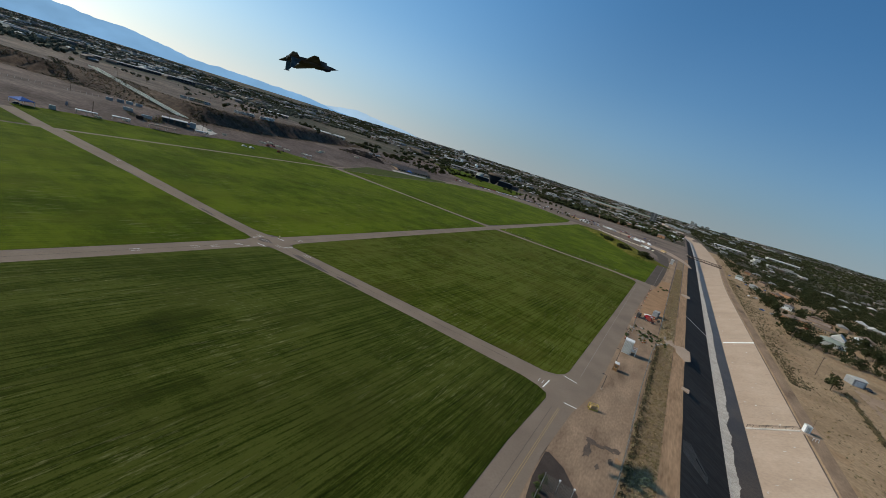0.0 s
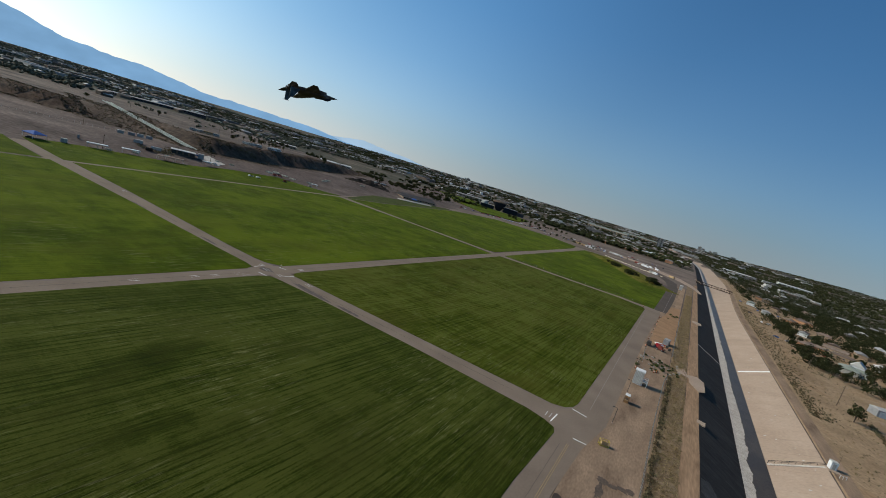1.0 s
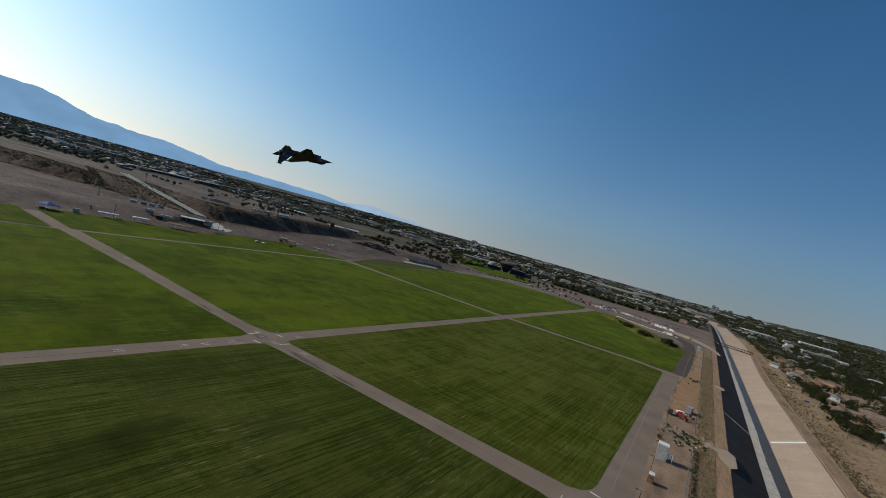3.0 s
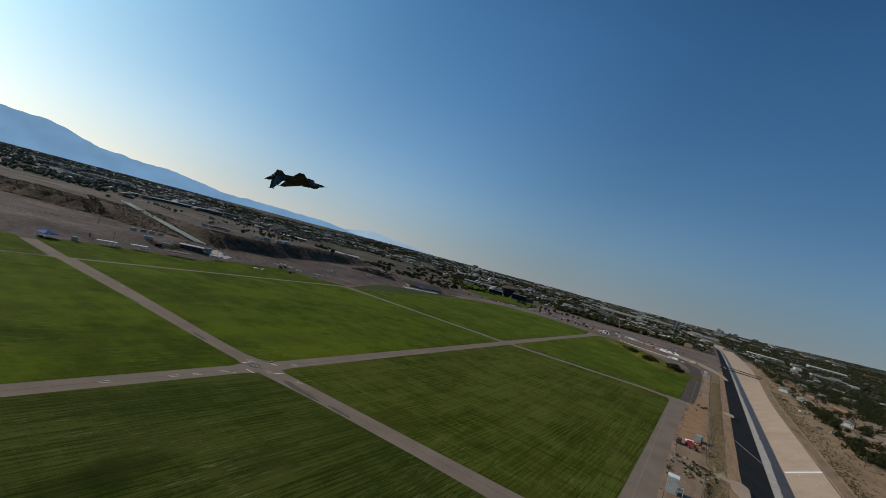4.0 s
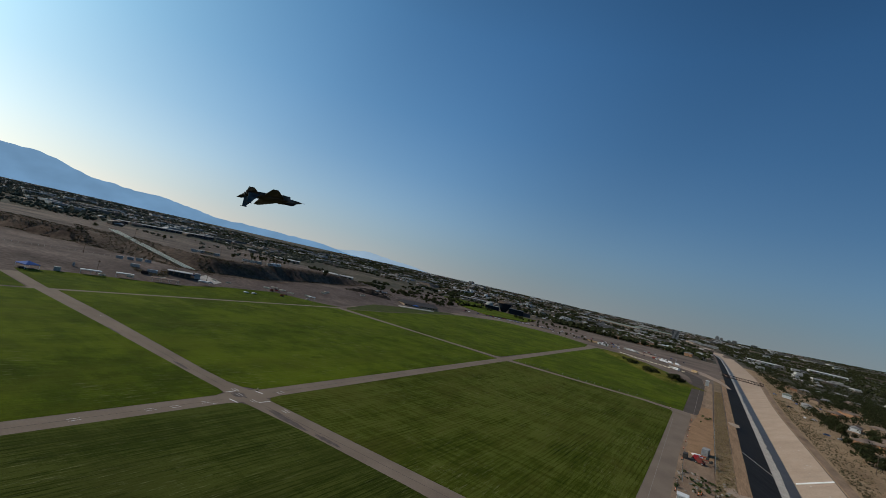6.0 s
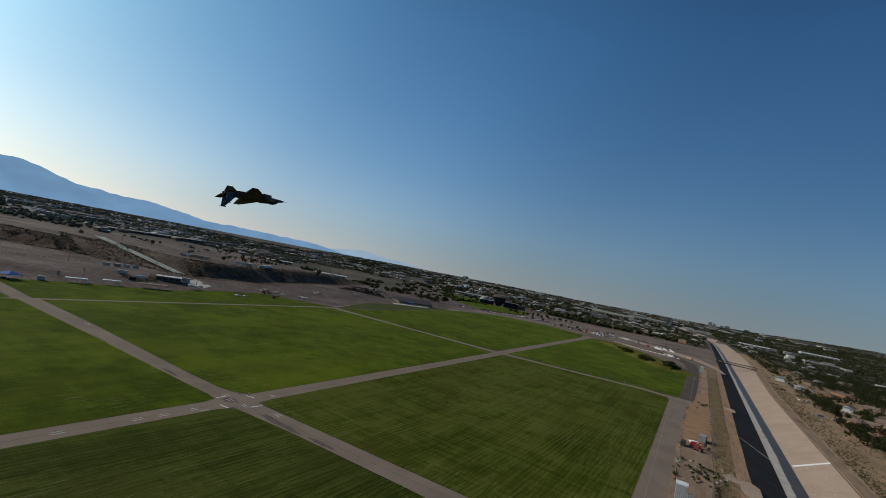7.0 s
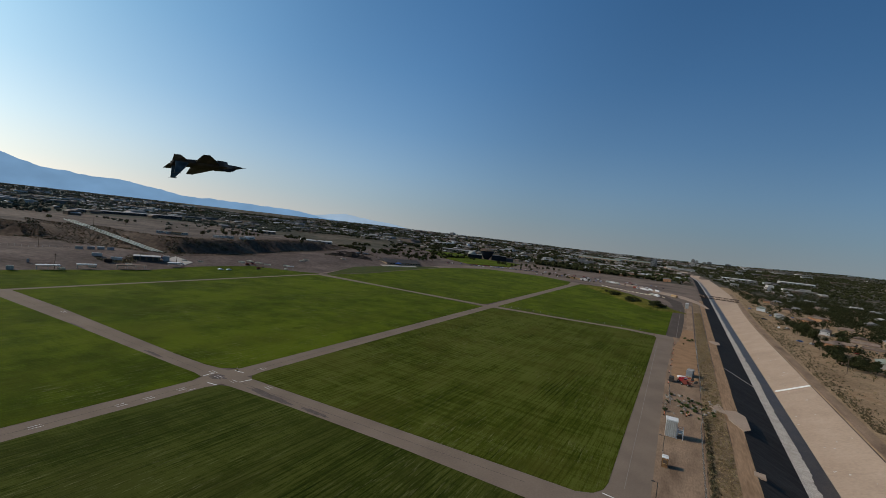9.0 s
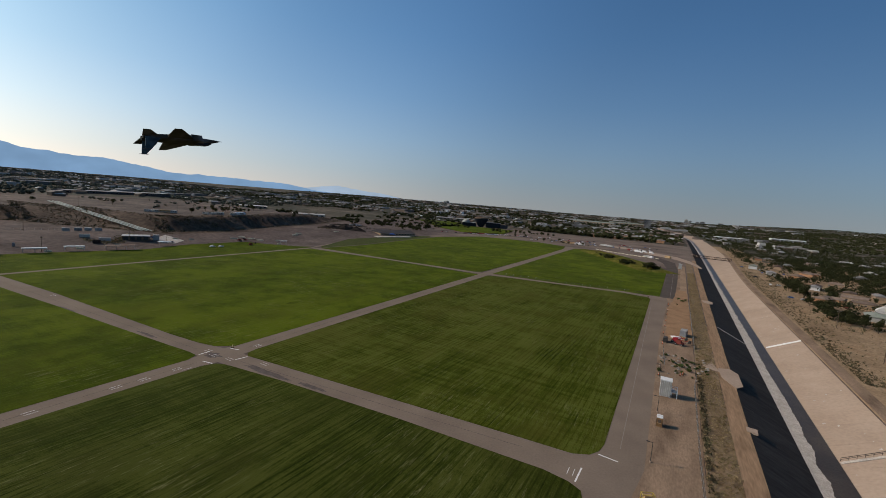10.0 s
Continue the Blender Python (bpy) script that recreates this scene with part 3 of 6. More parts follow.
def field_mound():
    """A low grassy swell across the far field, flush with the lawn at its rim."""
    b, n, m = Build(), 40, 14
    a, c = Vector((-112, 700)), Vector((-8, 505))
    way = (c - a).normalized()
    side = Vector((-way.y, way.x))
    for j in range(m + 1):
        for i in range(n + 1):
            u, w = i / n * 2 - 1, j / m * 2 - 1
            p = a.lerp(c, i / n) + side * (w * 20)
            h = max(0.0, 1 - u * u) * max(0.0, 1 - w * w) * (3.0 + 3.2 * noise.noise((p.x * 0.07, p.y * 0.07, 0)))
            b.v.append((p.x, p.y, 0.02 + h))
    for j in range(m):
        for i in range(n):
            k = j * (n + 1) + i
            b.f.append((k, k + 1, k + n + 2, k + n + 1))
    tagged(part("field_mound", b, GRASS_MOUND, None, "", True), "low grassy mound with dry olive streaks", "ground", kind="structure")


field_mound()


# ---- mountains, far haze in their colour ----
def mountains():
    """A blue range on the horizon, higher towards the left, and a paler one behind it; their haze is painted as glow.
    """
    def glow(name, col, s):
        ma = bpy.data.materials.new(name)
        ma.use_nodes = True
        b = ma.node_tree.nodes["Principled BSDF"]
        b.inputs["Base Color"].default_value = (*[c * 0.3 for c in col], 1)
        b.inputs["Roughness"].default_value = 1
        # glow colour stands in for aerial haze, its noise for soft ridge shading
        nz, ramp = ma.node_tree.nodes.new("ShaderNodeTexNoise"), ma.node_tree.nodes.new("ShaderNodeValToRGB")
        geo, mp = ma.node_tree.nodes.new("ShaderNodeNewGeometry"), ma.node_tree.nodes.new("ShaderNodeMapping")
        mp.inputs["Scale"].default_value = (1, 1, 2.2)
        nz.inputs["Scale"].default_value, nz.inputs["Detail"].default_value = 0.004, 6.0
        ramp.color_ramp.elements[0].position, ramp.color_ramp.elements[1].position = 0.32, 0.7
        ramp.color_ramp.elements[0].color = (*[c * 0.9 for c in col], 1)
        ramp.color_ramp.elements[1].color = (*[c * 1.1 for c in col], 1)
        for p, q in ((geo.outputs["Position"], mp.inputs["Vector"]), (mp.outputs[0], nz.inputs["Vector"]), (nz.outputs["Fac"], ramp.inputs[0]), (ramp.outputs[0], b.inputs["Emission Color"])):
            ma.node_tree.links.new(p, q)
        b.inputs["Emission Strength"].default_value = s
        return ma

    def ridge(az, knots):
        """The skyline's height in degrees, eased from knot to knot."""
        for (a0, e0), (a1, e1) in zip(knots, knots[1:]):
            if az <= a1:
                return e0 + (e1 - e0) * smooth01((az - a0) / (a1 - a0))
        return knots[-1][1]

    near_range = ((-131, 2.6), (-100, 3.2), (-84, 3.9), (-76, 3.3), (-70, 1.95), (-66, 1.9), (-59, 1.02), (-48, 0.88), (-43, 0.25), (-39, -0.3), (-20, -0.3))
    far_range = ((-131, 0.5), (-46, 0.55), (-41, 1.06), (-37, 0.66), (-31, 0.0), (-20, -0.3))
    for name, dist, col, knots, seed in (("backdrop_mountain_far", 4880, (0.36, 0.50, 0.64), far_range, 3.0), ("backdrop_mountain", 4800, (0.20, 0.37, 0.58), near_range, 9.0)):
        b = Build()
        prev = None
        for i in range(520):
            az = -130 + i * 0.2
            base = ridge(az, knots)
            el = base + (0.14 * noise.noise((az * 0.35, seed, 0)) + 0.1 * noise.noise((az * 1.1, seed, 5)) + 0.03 * noise.noise((az * 3.3, 2, 0))) * max(0.15, min(1.0, base))
            a = radians(az)
            top = (dist * math.sin(a), dist * math.cos(a), 52 + dist * math.tan(radians(el)))
            low = (dist * math.sin(a), dist * math.cos(a), -40)
            if prev:
                b.poly([prev[1], low, top, prev[0]])
            prev = (top, low)
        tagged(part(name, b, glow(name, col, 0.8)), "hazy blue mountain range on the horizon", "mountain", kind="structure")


mountains()


# ---- plants ----
def tree_meshes(seed, h, w):
    r = random.Random(seed)
    trunk, crown = Build(), Build()
    trunk.tube((0, 0, -0.3), (0.1, 0, h * 0.4), h * 0.035, h * 0.022, 7)
    for i in range(5):
        a = i * 1.26 + r.uniform(-0.3, 0.3)
        trunk.tube((0.1, 0, h * r.uniform(0.22, 0.38)), (math.cos(a) * w * 0.3, math.sin(a) * w * 0.3, h * r.uniform(0.5, 0.75)), h * 0.016, h * 0.006, 5)
    for i in range(13):
        a, q = r.uniform(0, 6.28), r.uniform(0.05, 0.36) * w
        z = h * r.uniform(0.38, 0.86)
        q *= 1.1 - abs(z / h - 0.55)
        crown.leaves((math.cos(a) * q, math.sin(a) * q, z), w * r.uniform(0.13, 0.22), 46, w * 0.05, r)
    return trunk.mesh("trunk"), crown.mesh("crown")


def plant(name, label, category, trunk, crown, group):
    ob = thing(name, label, category, group=group)
    if trunk:
        part("trunk", trunk, BARK, ob)
    part("crown", crown, LEAF, ob)
    return ob


def far_woods(name, label, spots, seed, size, ma, per=3):
    """Many small rough crowns in one mesh: too many to count."""
    r = np.random.RandomState(seed)
    ico_v, ico_f = [], []
    bm = bmesh.new()
    bmesh.ops.create_icosphere(bm, subdivisions=1, radius=1)
    bm.verts.ensure_lookup_table()
    ico_v = np.array([v.co[:] for v in bm.verts])
    ico_f = np.array([[v.index for v in f.verts] for f in bm.faces])
    bm.free()
    vs, fs, n = [], [], 0
    for x, y in spots:
        z = height(x, y)
        s = size * r.uniform(0.6, 1.3)
        for _ in range(per):
            c = np.array([x, y, z]) + np.array([r.normal() * s * 0.38, r.normal() * s * 0.38, s * r.uniform(0.28, 0.72)])
            k = ico_v * (s * r.uniform(0.28, 0.5)) * r.uniform(0.72, 1.3, (len(ico_v), 1)) * np.array([1, 1, 0.85]) + c
            vs.append(k)
            fs.append(ico_f + n)
            n += len(ico_v)
    if not vs:
        return
    vs, fs = np.concatenate(vs), np.concatenate(fs)
    me = bpy.data.meshes.new(name)
    me.from_pydata(vs.tolist(), [], fs.tolist())
    me.materials.append(ma)
    me.update()
    tagged(new(name, me), label, "trees", kind="stuff")


def leafy_woods(name, label, spots, seed, size, ma, leaves=110):
    """Leafy crowns in one mesh: trees too many to count, near enough to show their leaves."""
    r = np.random.RandomState(seed)
    vs = []
    for x, y in spots:
        z, s = height(x, y), size * r.uniform(0.55, 1.35)
        k = r.randint(4, 7)
        c = np.column_stack([r.normal(0, 0.3, k) * s, r.normal(0, 0.3, k) * s, s * r.uniform(0.25, 0.75, k)])
        w = r.randint(0, k, leaves)
        d = r.normal(0, 1, (leaves, 3))
        d /= np.linalg.norm(d, axis=1)[:, None]
        p = c[w] + d * (s * r.uniform(0.2, 0.32, k))[w][:, None] * np.array([1, 1, 0.85]) + np.array([x, y, z])
        a = r.normal(0, 1, (leaves, 3))
        a -= d * (a * d).sum(1)[:, None] * 0.6
        a *= (s * 0.085 * r.uniform(0.6, 1.3, leaves) / np.linalg.norm(a, axis=1))[:, None]
        b = np.cross(d, a) * 0.8
        q = np.stack([p + a, p + b + d * s * 0.03, p - a, p - b + d * s * 0.02], 1)
        vs.append(q.reshape(-1, 3))
    vs = np.concatenate(vs)
    n = len(vs) // 4
    me = bpy.data.meshes.new(name)
    me.from_pydata(vs.tolist(), [], np.arange(n * 4).reshape(n, 4).tolist())
    me.materials.append(ma)
    me.update()
    tagged(new(name, me), label, "trees", kind="stuff")


def in_channel(x, y):
    """Whether a place lies in the channel or on its tracks."""
    return 4 < x - channel_shift(y) < 64 + widening(y) and y < 2600


def scatter(n, x0, x1, y0, y1, seed, keep=lambda x, y: True):
    r = random.Random(seed)
    out = []
    for _ in range(n):
        x, y = r.uniform(x0, x1), r.uniform(y0, y1)
        if keep(x, y) and not in_channel(x, y):
            out.append((x, y))
    return out


def clumped(x, y, s=0.01, t=0.0):
    return noise.noise((x * s, y * s, 7.7)) > t


# open yards round the valley houses
rh = random.Random(77)
NAMED_YARDS = [(119, 398), (130, 420), (107, 456), (122, 545), (160, 470), (104, 640), (96, 705), (128, 640), (150, 690), (101, 284)]
VALLEY_YARDS = [(rh.uniform(122, 205), rh.uniform(370, 560)) if i < 7 else (rh.uniform(115, 300), rh.uniform(560, 1000)) for i in range(24)]


def east_edge(y):
    """Where the valley's trees begin."""
    return 128 - 48 * smooth01((y - 305) / 60) + east_shift(max(y, 365)) * 0.7


def in_yard(x, y):
    """Whether a place lies on the open ground of a house, mostly on its north side."""
    for hx, hy in NAMED_YARDS + VALLEY_YARDS:
        u, w = (hx - x) * 0.27 + (hy - y) * 0.963, (hx - x) * 0.963 - (hy - y) * 0.27
        if -8 < u < 25 and abs(w) < 10:
            return True
    return False


def build_woods():
    # valley suburb past the channel
    near = scatter(5600, 76, 560, 320, 1000, 1, lambda x, y: x > east_edge(y) and not in_yard(x, y) and clumped(x, y, 0.019, 0.1 - 0.5 * smooth01((x - 110) / 90)))
    far = scatter(15000, 75, 2600, 850, 3300, 2, lambda x, y: x > 70 + channel_shift(y) + rng.uniform(0, 25) and clumped(x, y, 0.006, -0.42))
    farther = scatter(12000, -3000, 3000, 2600, 4850, 3, lambda x, y: clumped(x, y, 0.004, -0.3))
    south = scatter(9500, -2400, 30, 1180, 2900, 4, lambda x, y: clumped(x, y, 0.006, -0.2))
    east = scatter(14000, -3600, -640, 150, 1800, 5, lambda x, y: x < bluff_foot(y) - 380 and not (-1020 < x < -800 and 330 < y < 640) and clumped(x, y, 0.007, -0.2))
    leafy_woods("valley_trees", "dense dark green trees among valley houses", near, 11, 6.5, LEAF, 90)
    edge = [p for p in far if p[1] < 1500 and p[0] < 1000]
    edge += scatter(1500, 85, 900, 850, 1500, 6, lambda x, y: x > 80 + channel_shift(y))
    leafy_woods("valley_edge_trees", "dense dark green woods down the valley", edge, 16, 7.5, LEAF, 54)
    far_woods("far_valley_trees", "dense dark green woods over the far valley", [p for p in far if p[1] >= 1500 or p[0] >= 1000], 12, 6.0, LEAF, 4)
    far_woods("horizon_trees", "dark tree cover towards the horizon", farther, 13, 6.5, LEAF, 2)
    far_woods("town_trees", "dark green trees in the far town", south, 14, 7.5, LEAF)
    far_woods("plateau_trees", "dark green trees on the plateau", east, 15, 6.5, LEAF_HAZED)


build_woods()


# ---- far town ----
ROOFS = [plain("roof_white", (0.36, 0.35, 0.33), island=0.3, scale=0.1), plain("roof_tan", (0.15, 0.118, 0.095), island=0.3, scale=0.1), plain("roof_grey", (0.15, 0.145, 0.14), island=0.3, scale=0.1), plain("wall_stucco", (0.16, 0.128, 0.1), island=0.3, scale=0.1)]


def far_town(name, spots, seed, lo, hi, label):
    """Far houses and halls in one mesh: too many to count."""
    r = random.Random(seed)
    v, f, k = [], [], []
    for x, y in spots:
        w, d, h, a = r.uniform(lo, hi), r.uniform(lo, hi) * 0.7, r.uniform(3.2, 5.5) + (hi > 30) * 3, r.choice((0, 90)) + r.uniform(-8, 8)
        z = height(x, y)
        b = Build().box((x, y, z + h / 2 - 0.3), (w, d, h + 0.6), a)
        n, nf = len(v), len(b.f)
        kind = r.choice((0, 0, 1, 1, 2)) if hi < 30 else r.choice((0, 0, 2, 1))
        if hi < 30:
            ca, sa = math.cos(radians(a)), math.sin(radians(a))
            for px, py, pz in ((-w * .54, -d * .56, h), (w * .54, -d * .56, h), (w * .54, d * .56, h), (-w * .54, d * .56, h), (-w * .5, 0, h + d * .22), (w * .5, 0, h + d * .22)):
                b.v.append((x + px * ca - py * sa, y + px * sa + py * ca, z + pz))
            b.f += [(8, 9, 13, 12), (10, 11, 12, 13), (9, 10, 13), (11, 8, 12)]
        else:
            b.box((x, y, z + h + 0.35), (w * 0.99, d * 0.99, 0.5), a)
        v += b.v
        f += [tuple(n + i for i in q) for q in b.f]
        k += [3 if hi < 30 else kind] * nf + [kind] * (len(b.f) - nf)
    me = bpy.data.meshes.new(name)
    me.from_pydata(v, [], f)
    for ma in ROOFS:
        me.materials.append(ma)
    me.polygons.foreach_set("material_index", k)
    me.update()
    tagged(new(name, me), label, "town", kind="stuff")


far_town("valley_houses", scatter(70, 110, 620, 560, 1400, 21, lambda x, y: x > 130 + channel_shift(y)) , 31, 9, 18, "low valley houses among trees")
far_town("far_houses", scatter(850, -2300, 2200, 1250, 3800, 22, lambda x, y: x < 150 or rng.random() < 0.16), 32, 10, 20, "far town houses")
far_town("far_halls", scatter(300, -2300, 700, 1350, 4300, 23, lambda x, y: x < 60 or y > 2600), 33, 25, 75, "long pale far halls and warehouses")
far_town("town_houses", scatter(400, -1500, 70, 1130, 2500, 27), 37, 8, 17, "small pale town houses among trees")
far_town("channel_halls", scatter(34, 80, 330, 1400, 1900, 26, lambda x, y: x > 85 + east_shift(y)), 36, 14, 34, "white-roofed halls beyond the channel bend")
far_town("plateau_houses", scatter(520, -3600, -760, 150, 1600, 24, lambda x, y: x < bluff_foot(y) - 360), 34, 10, 19, "far houses on the plateau")
far_town("plateau_halls", scatter(130, -2800, -700, 150, 1700, 25, lambda x, y: x < min(-1120, bluff_foot(y) - 260)), 35, 25, 70, "long pale halls on the plateau")


# dark spoil, deepened in colour for the shade on steep faces
SHADED_SPOIL = material("shaded_spoil", [(0.020, 0.016, 0.013), (0.034, 0.027, 0.022), (0.055, 0.043, 0.034)], scale=0.12, bscale=0.8, grain=0.5, bump=0.5)
SCRUB_HEAP = material("dark_heap_brush", [(0.045, 0.040, 0.024), (0.075, 0.064, 0.036), (0.050, 0.054, 0.024)], scale=0.3, bscale=1.5, island=0.4)


def earth_mound(x, y, l, w, h, rz, seed):
    """A long low heap of dark spoil with a broken outline; its colour also holds the shade of its faces."""
    n, m = 60, 20
    v, f = [], []
    ca, sa = math.cos(radians(rz)), math.sin(radians(rz))
    for i in range(n + 1):
        for j in range(m + 1):
            a, b = i / n * 2 - 1, j / m * 2 - 1
            px, py = a * l / 2, b * w / 2
            edge = max(0.0, 1 - abs(a) ** 3.0) * max(0.0, 1 - b * b)
            bump = 0.55 + 0.8 * noise.fractal(Vector((px * 0.09, py * 0.13, seed)), 0.8, 2.1, 5)
            gx, gy = x + px * ca - py * sa, y + px * sa + py * ca
            v.append((gx, gy, height(gx, gy) - 0.15 + h * edge * max(0.1, bump)))
    for i in range(n):
        for j in range(m):
            k = i * (m + 1) + j
            f.append((k, k + m + 1, k + m + 2, k + 1))
    me = bpy.data.meshes.new("earth_mound")
    me.from_pydata(v, [], f)
    me.materials.append(SHADED_SPOIL)
    me.update()
    tagged(new("earth_mound", me), "long dark heap of spoil beside the gravel lot", "heap")


earth_mound(-414, 496, 68, 26, 6.5, 46, 3.1)
earth_mound(-452, 556, 60, 16, 3.0, 55, 7.4)


def more_woods():
    """Tree cover of the parkland and the village beyond the field."""
    park = scatter(420, -760, -400, 600, 1180, 41, lambda x, y: clumped(x, y, 0.02, 0.05) and x < -330 - (y - 600) * 0.25)
    halls = scatter(150, -330, -110, 1110, 1260, 42)
    groves = scatter(150, -560, -370, 560, 900, 47, lambda x, y: x < -372 - (y - 600) * 0.22 and clumped(x, y, 0.03, 0.0))
    village = scatter(260, -250, 25, 1120, 1520, 43)
    brow = scatter(160, -760, -500, 330, 720, 44, lambda x, y: x < bluff_foot(y) - 60 and clumped(x, y, 0.02, 0.1))
    bank = scatter(1500, 62, 130, 330, 1200, 45, lambda x, y: x > 66 + east_shift(y) + abs(rng.gauss(0, 1)) * 9 and not in_yard(x, y) and clumped(x, y, 0.03, 0.05))
    pit = scatter(130, -425, -385, 455, 560, 46, lambda x, y: abs(x + 425 - (y - 455) * 0.12) < 22)
    leafy_woods("bank_shrubs", "dark low shrubs on the far bank", bank, 55, 2.2, LEAF, 40)
    leafy_woods("pit_shrubs", "dark low shrubs beside the lot", pit, 56, 2.2, SCRUB_HEAP, 40)
    leafy_woods("grove_trees", "small dark trees between the lots", groves, 57, 4.2, LEAF, 60)
    far_woods("park_trees", "scattered dark trees in the parkland", park, 51, 6.0, LEAF, 4)
    far_woods("hall_trees", "dense dark trees round the far halls", halls, 52, 9.0, LEAF, 4)
    far_woods("village_trees", "dark trees among the village houses", village, 53, 8.0, LEAF, 4)
    far_woods("brow_trees", "small dark trees behind the bluff's brow", brow, 54, 3.6, LEAF_HAZED, 4)


more_woods()


# ---- materials of the things ----
WHITE = plain("white_metal", (0.62, 0.63, 0.63), rough=0.5)
OFFWHITE = plain("offwhite_panel", (0.38, 0.38, 0.35), rough=0.6, single=0.15)
STEEL = plain("galvanised_steel", (0.35, 0.36, 0.37), rough=0.45, metal=0.7)
WIRE = plain("weathered_wire", (0.10, 0.093, 0.085), rough=0.8)
DARKSTEEL = plain("dark_steel", (0.05, 0.048, 0.045), rough=0.6)
RUST = plain("brown_steel", (0.045, 0.032, 0.026), rough=0.7, grain=0.3)
TAN = plain("tan_stucco", (0.33, 0.24, 0.165), rough=0.9, single=0.2)
PINK = plain("orange_stucco", (0.42, 0.225, 0.125), rough=0.9, single=0.2)
BROWNROOF = material("brown_shingle", [(0.13, 0.10, 0.08), (0.20, 0.15, 0.12)], scale=0.5, bscale=3, grain=0.25, single=0.3)
GREYROOF = material("grey_roofing", [(0.22, 0.22, 0.22), (0.32, 0.32, 0.31)], scale=0.3, bscale=2, grain=0.2, single=0.3)
DARKROOF = material("dark_roofing", [(0.055, 0.053, 0.055), (0.085, 0.08, 0.08)], scale=0.15, bscale=1, grain=0.2)
GREENROOF = material("green_metal_roof", [(0.20, 0.23, 0.19), (0.26, 0.28, 0.235)], scale=0.3, bscale=2, stretch=(1, 0.1, 1), grain=0.15, rough=0.5)
WHITEROOF = material("white_roofing", [(0.40, 0.40, 0.39), (0.56, 0.56, 0.54)], scale=0.12, bscale=1, grain=0.12, single=0.15)
GLASS = plain("dark_window", (0.02, 0.024, 0.03), rough=0.08, grain=0.05)
RED = plain("red_paint", (0.26, 0.022, 0.03), rough=0.45)
MAROON = plain("rusty_red", (0.17, 0.045, 0.035), rough=0.7)
YELLOW = plain("yellow_paint", (0.46, 0.34, 0.08), rough=0.5)
BLUE = plain("blue_canvas", (0.06, 0.13, 0.36), rough=0.7)
ORANGE = plain("orange_plastic", (0.62, 0.14, 0.03), rough=0.5)
RUBBER = plain("black_rubber", (0.02, 0.02, 0.02), rough=0.9)
WOOD = plain("weathered_wood", (0.13, 0.095, 0.07), rough=0.95, grain=0.4)
PLY = plain("tan_plywood", (0.40, 0.27, 0.14), rough=0.8)
PLY_DARK = plain("orange_plywood", (0.27, 0.15, 0.07), rough=0.85, grain=0.3)
ROCK = material("grey_rock", [(0.22, 0.20, 0.17), (0.34, 0.30, 0.26)], scale=0.6, bscale=3, grain=0.3, island=0.3)
DARKSOIL = material("damp_dark_soil", [(0.07, 0.056, 0.047), (0.12, 0.092, 0.074)], scale=0.4, bscale=2, grain=0.3)
NEWASPHALT = material("fresh_asphalt", [(0.0403, 0.032, 0.0288), (0.0633, 0.05, 0.0432)], scale=0.3, bscale=3, grain=0.2)
CAMO = material("dark_camouflage", [(0.028, 0.027, 0.026), (0.07, 0.062, 0.05), (0.15, 0.15, 0.15)], scale=0.35, bscale=1.5, grain=0.15, rough=0.6, bump=0.05)
CAMO_BLUE = material("teal_camouflage", [(0.03, 0.06, 0.075), (0.06, 0.10, 0.12), (0.02, 0.03, 0.04)], scale=0.5, bscale=1.5, grain=0.15, rough=0.55, bump=0.05)
CARS = [plain("car_white", (0.7, 0.7, 0.7), rough=0.3), plain("car_silver", (0.4, 0.41, 0.43), rough=0.3, metal=0.4), plain("car_dark", (0.03, 0.033, 0.04), rough=0.25), plain("car_red", (0.3, 0.03, 0.03), rough=0.3), plain("car_blue", (0.05, 0.1, 0.25), rough=0.3)]


def at(x, y, rz=0.0, dz=0.0):
    return pose(x, y, height(x, y) + dz, 0, 0, rz)


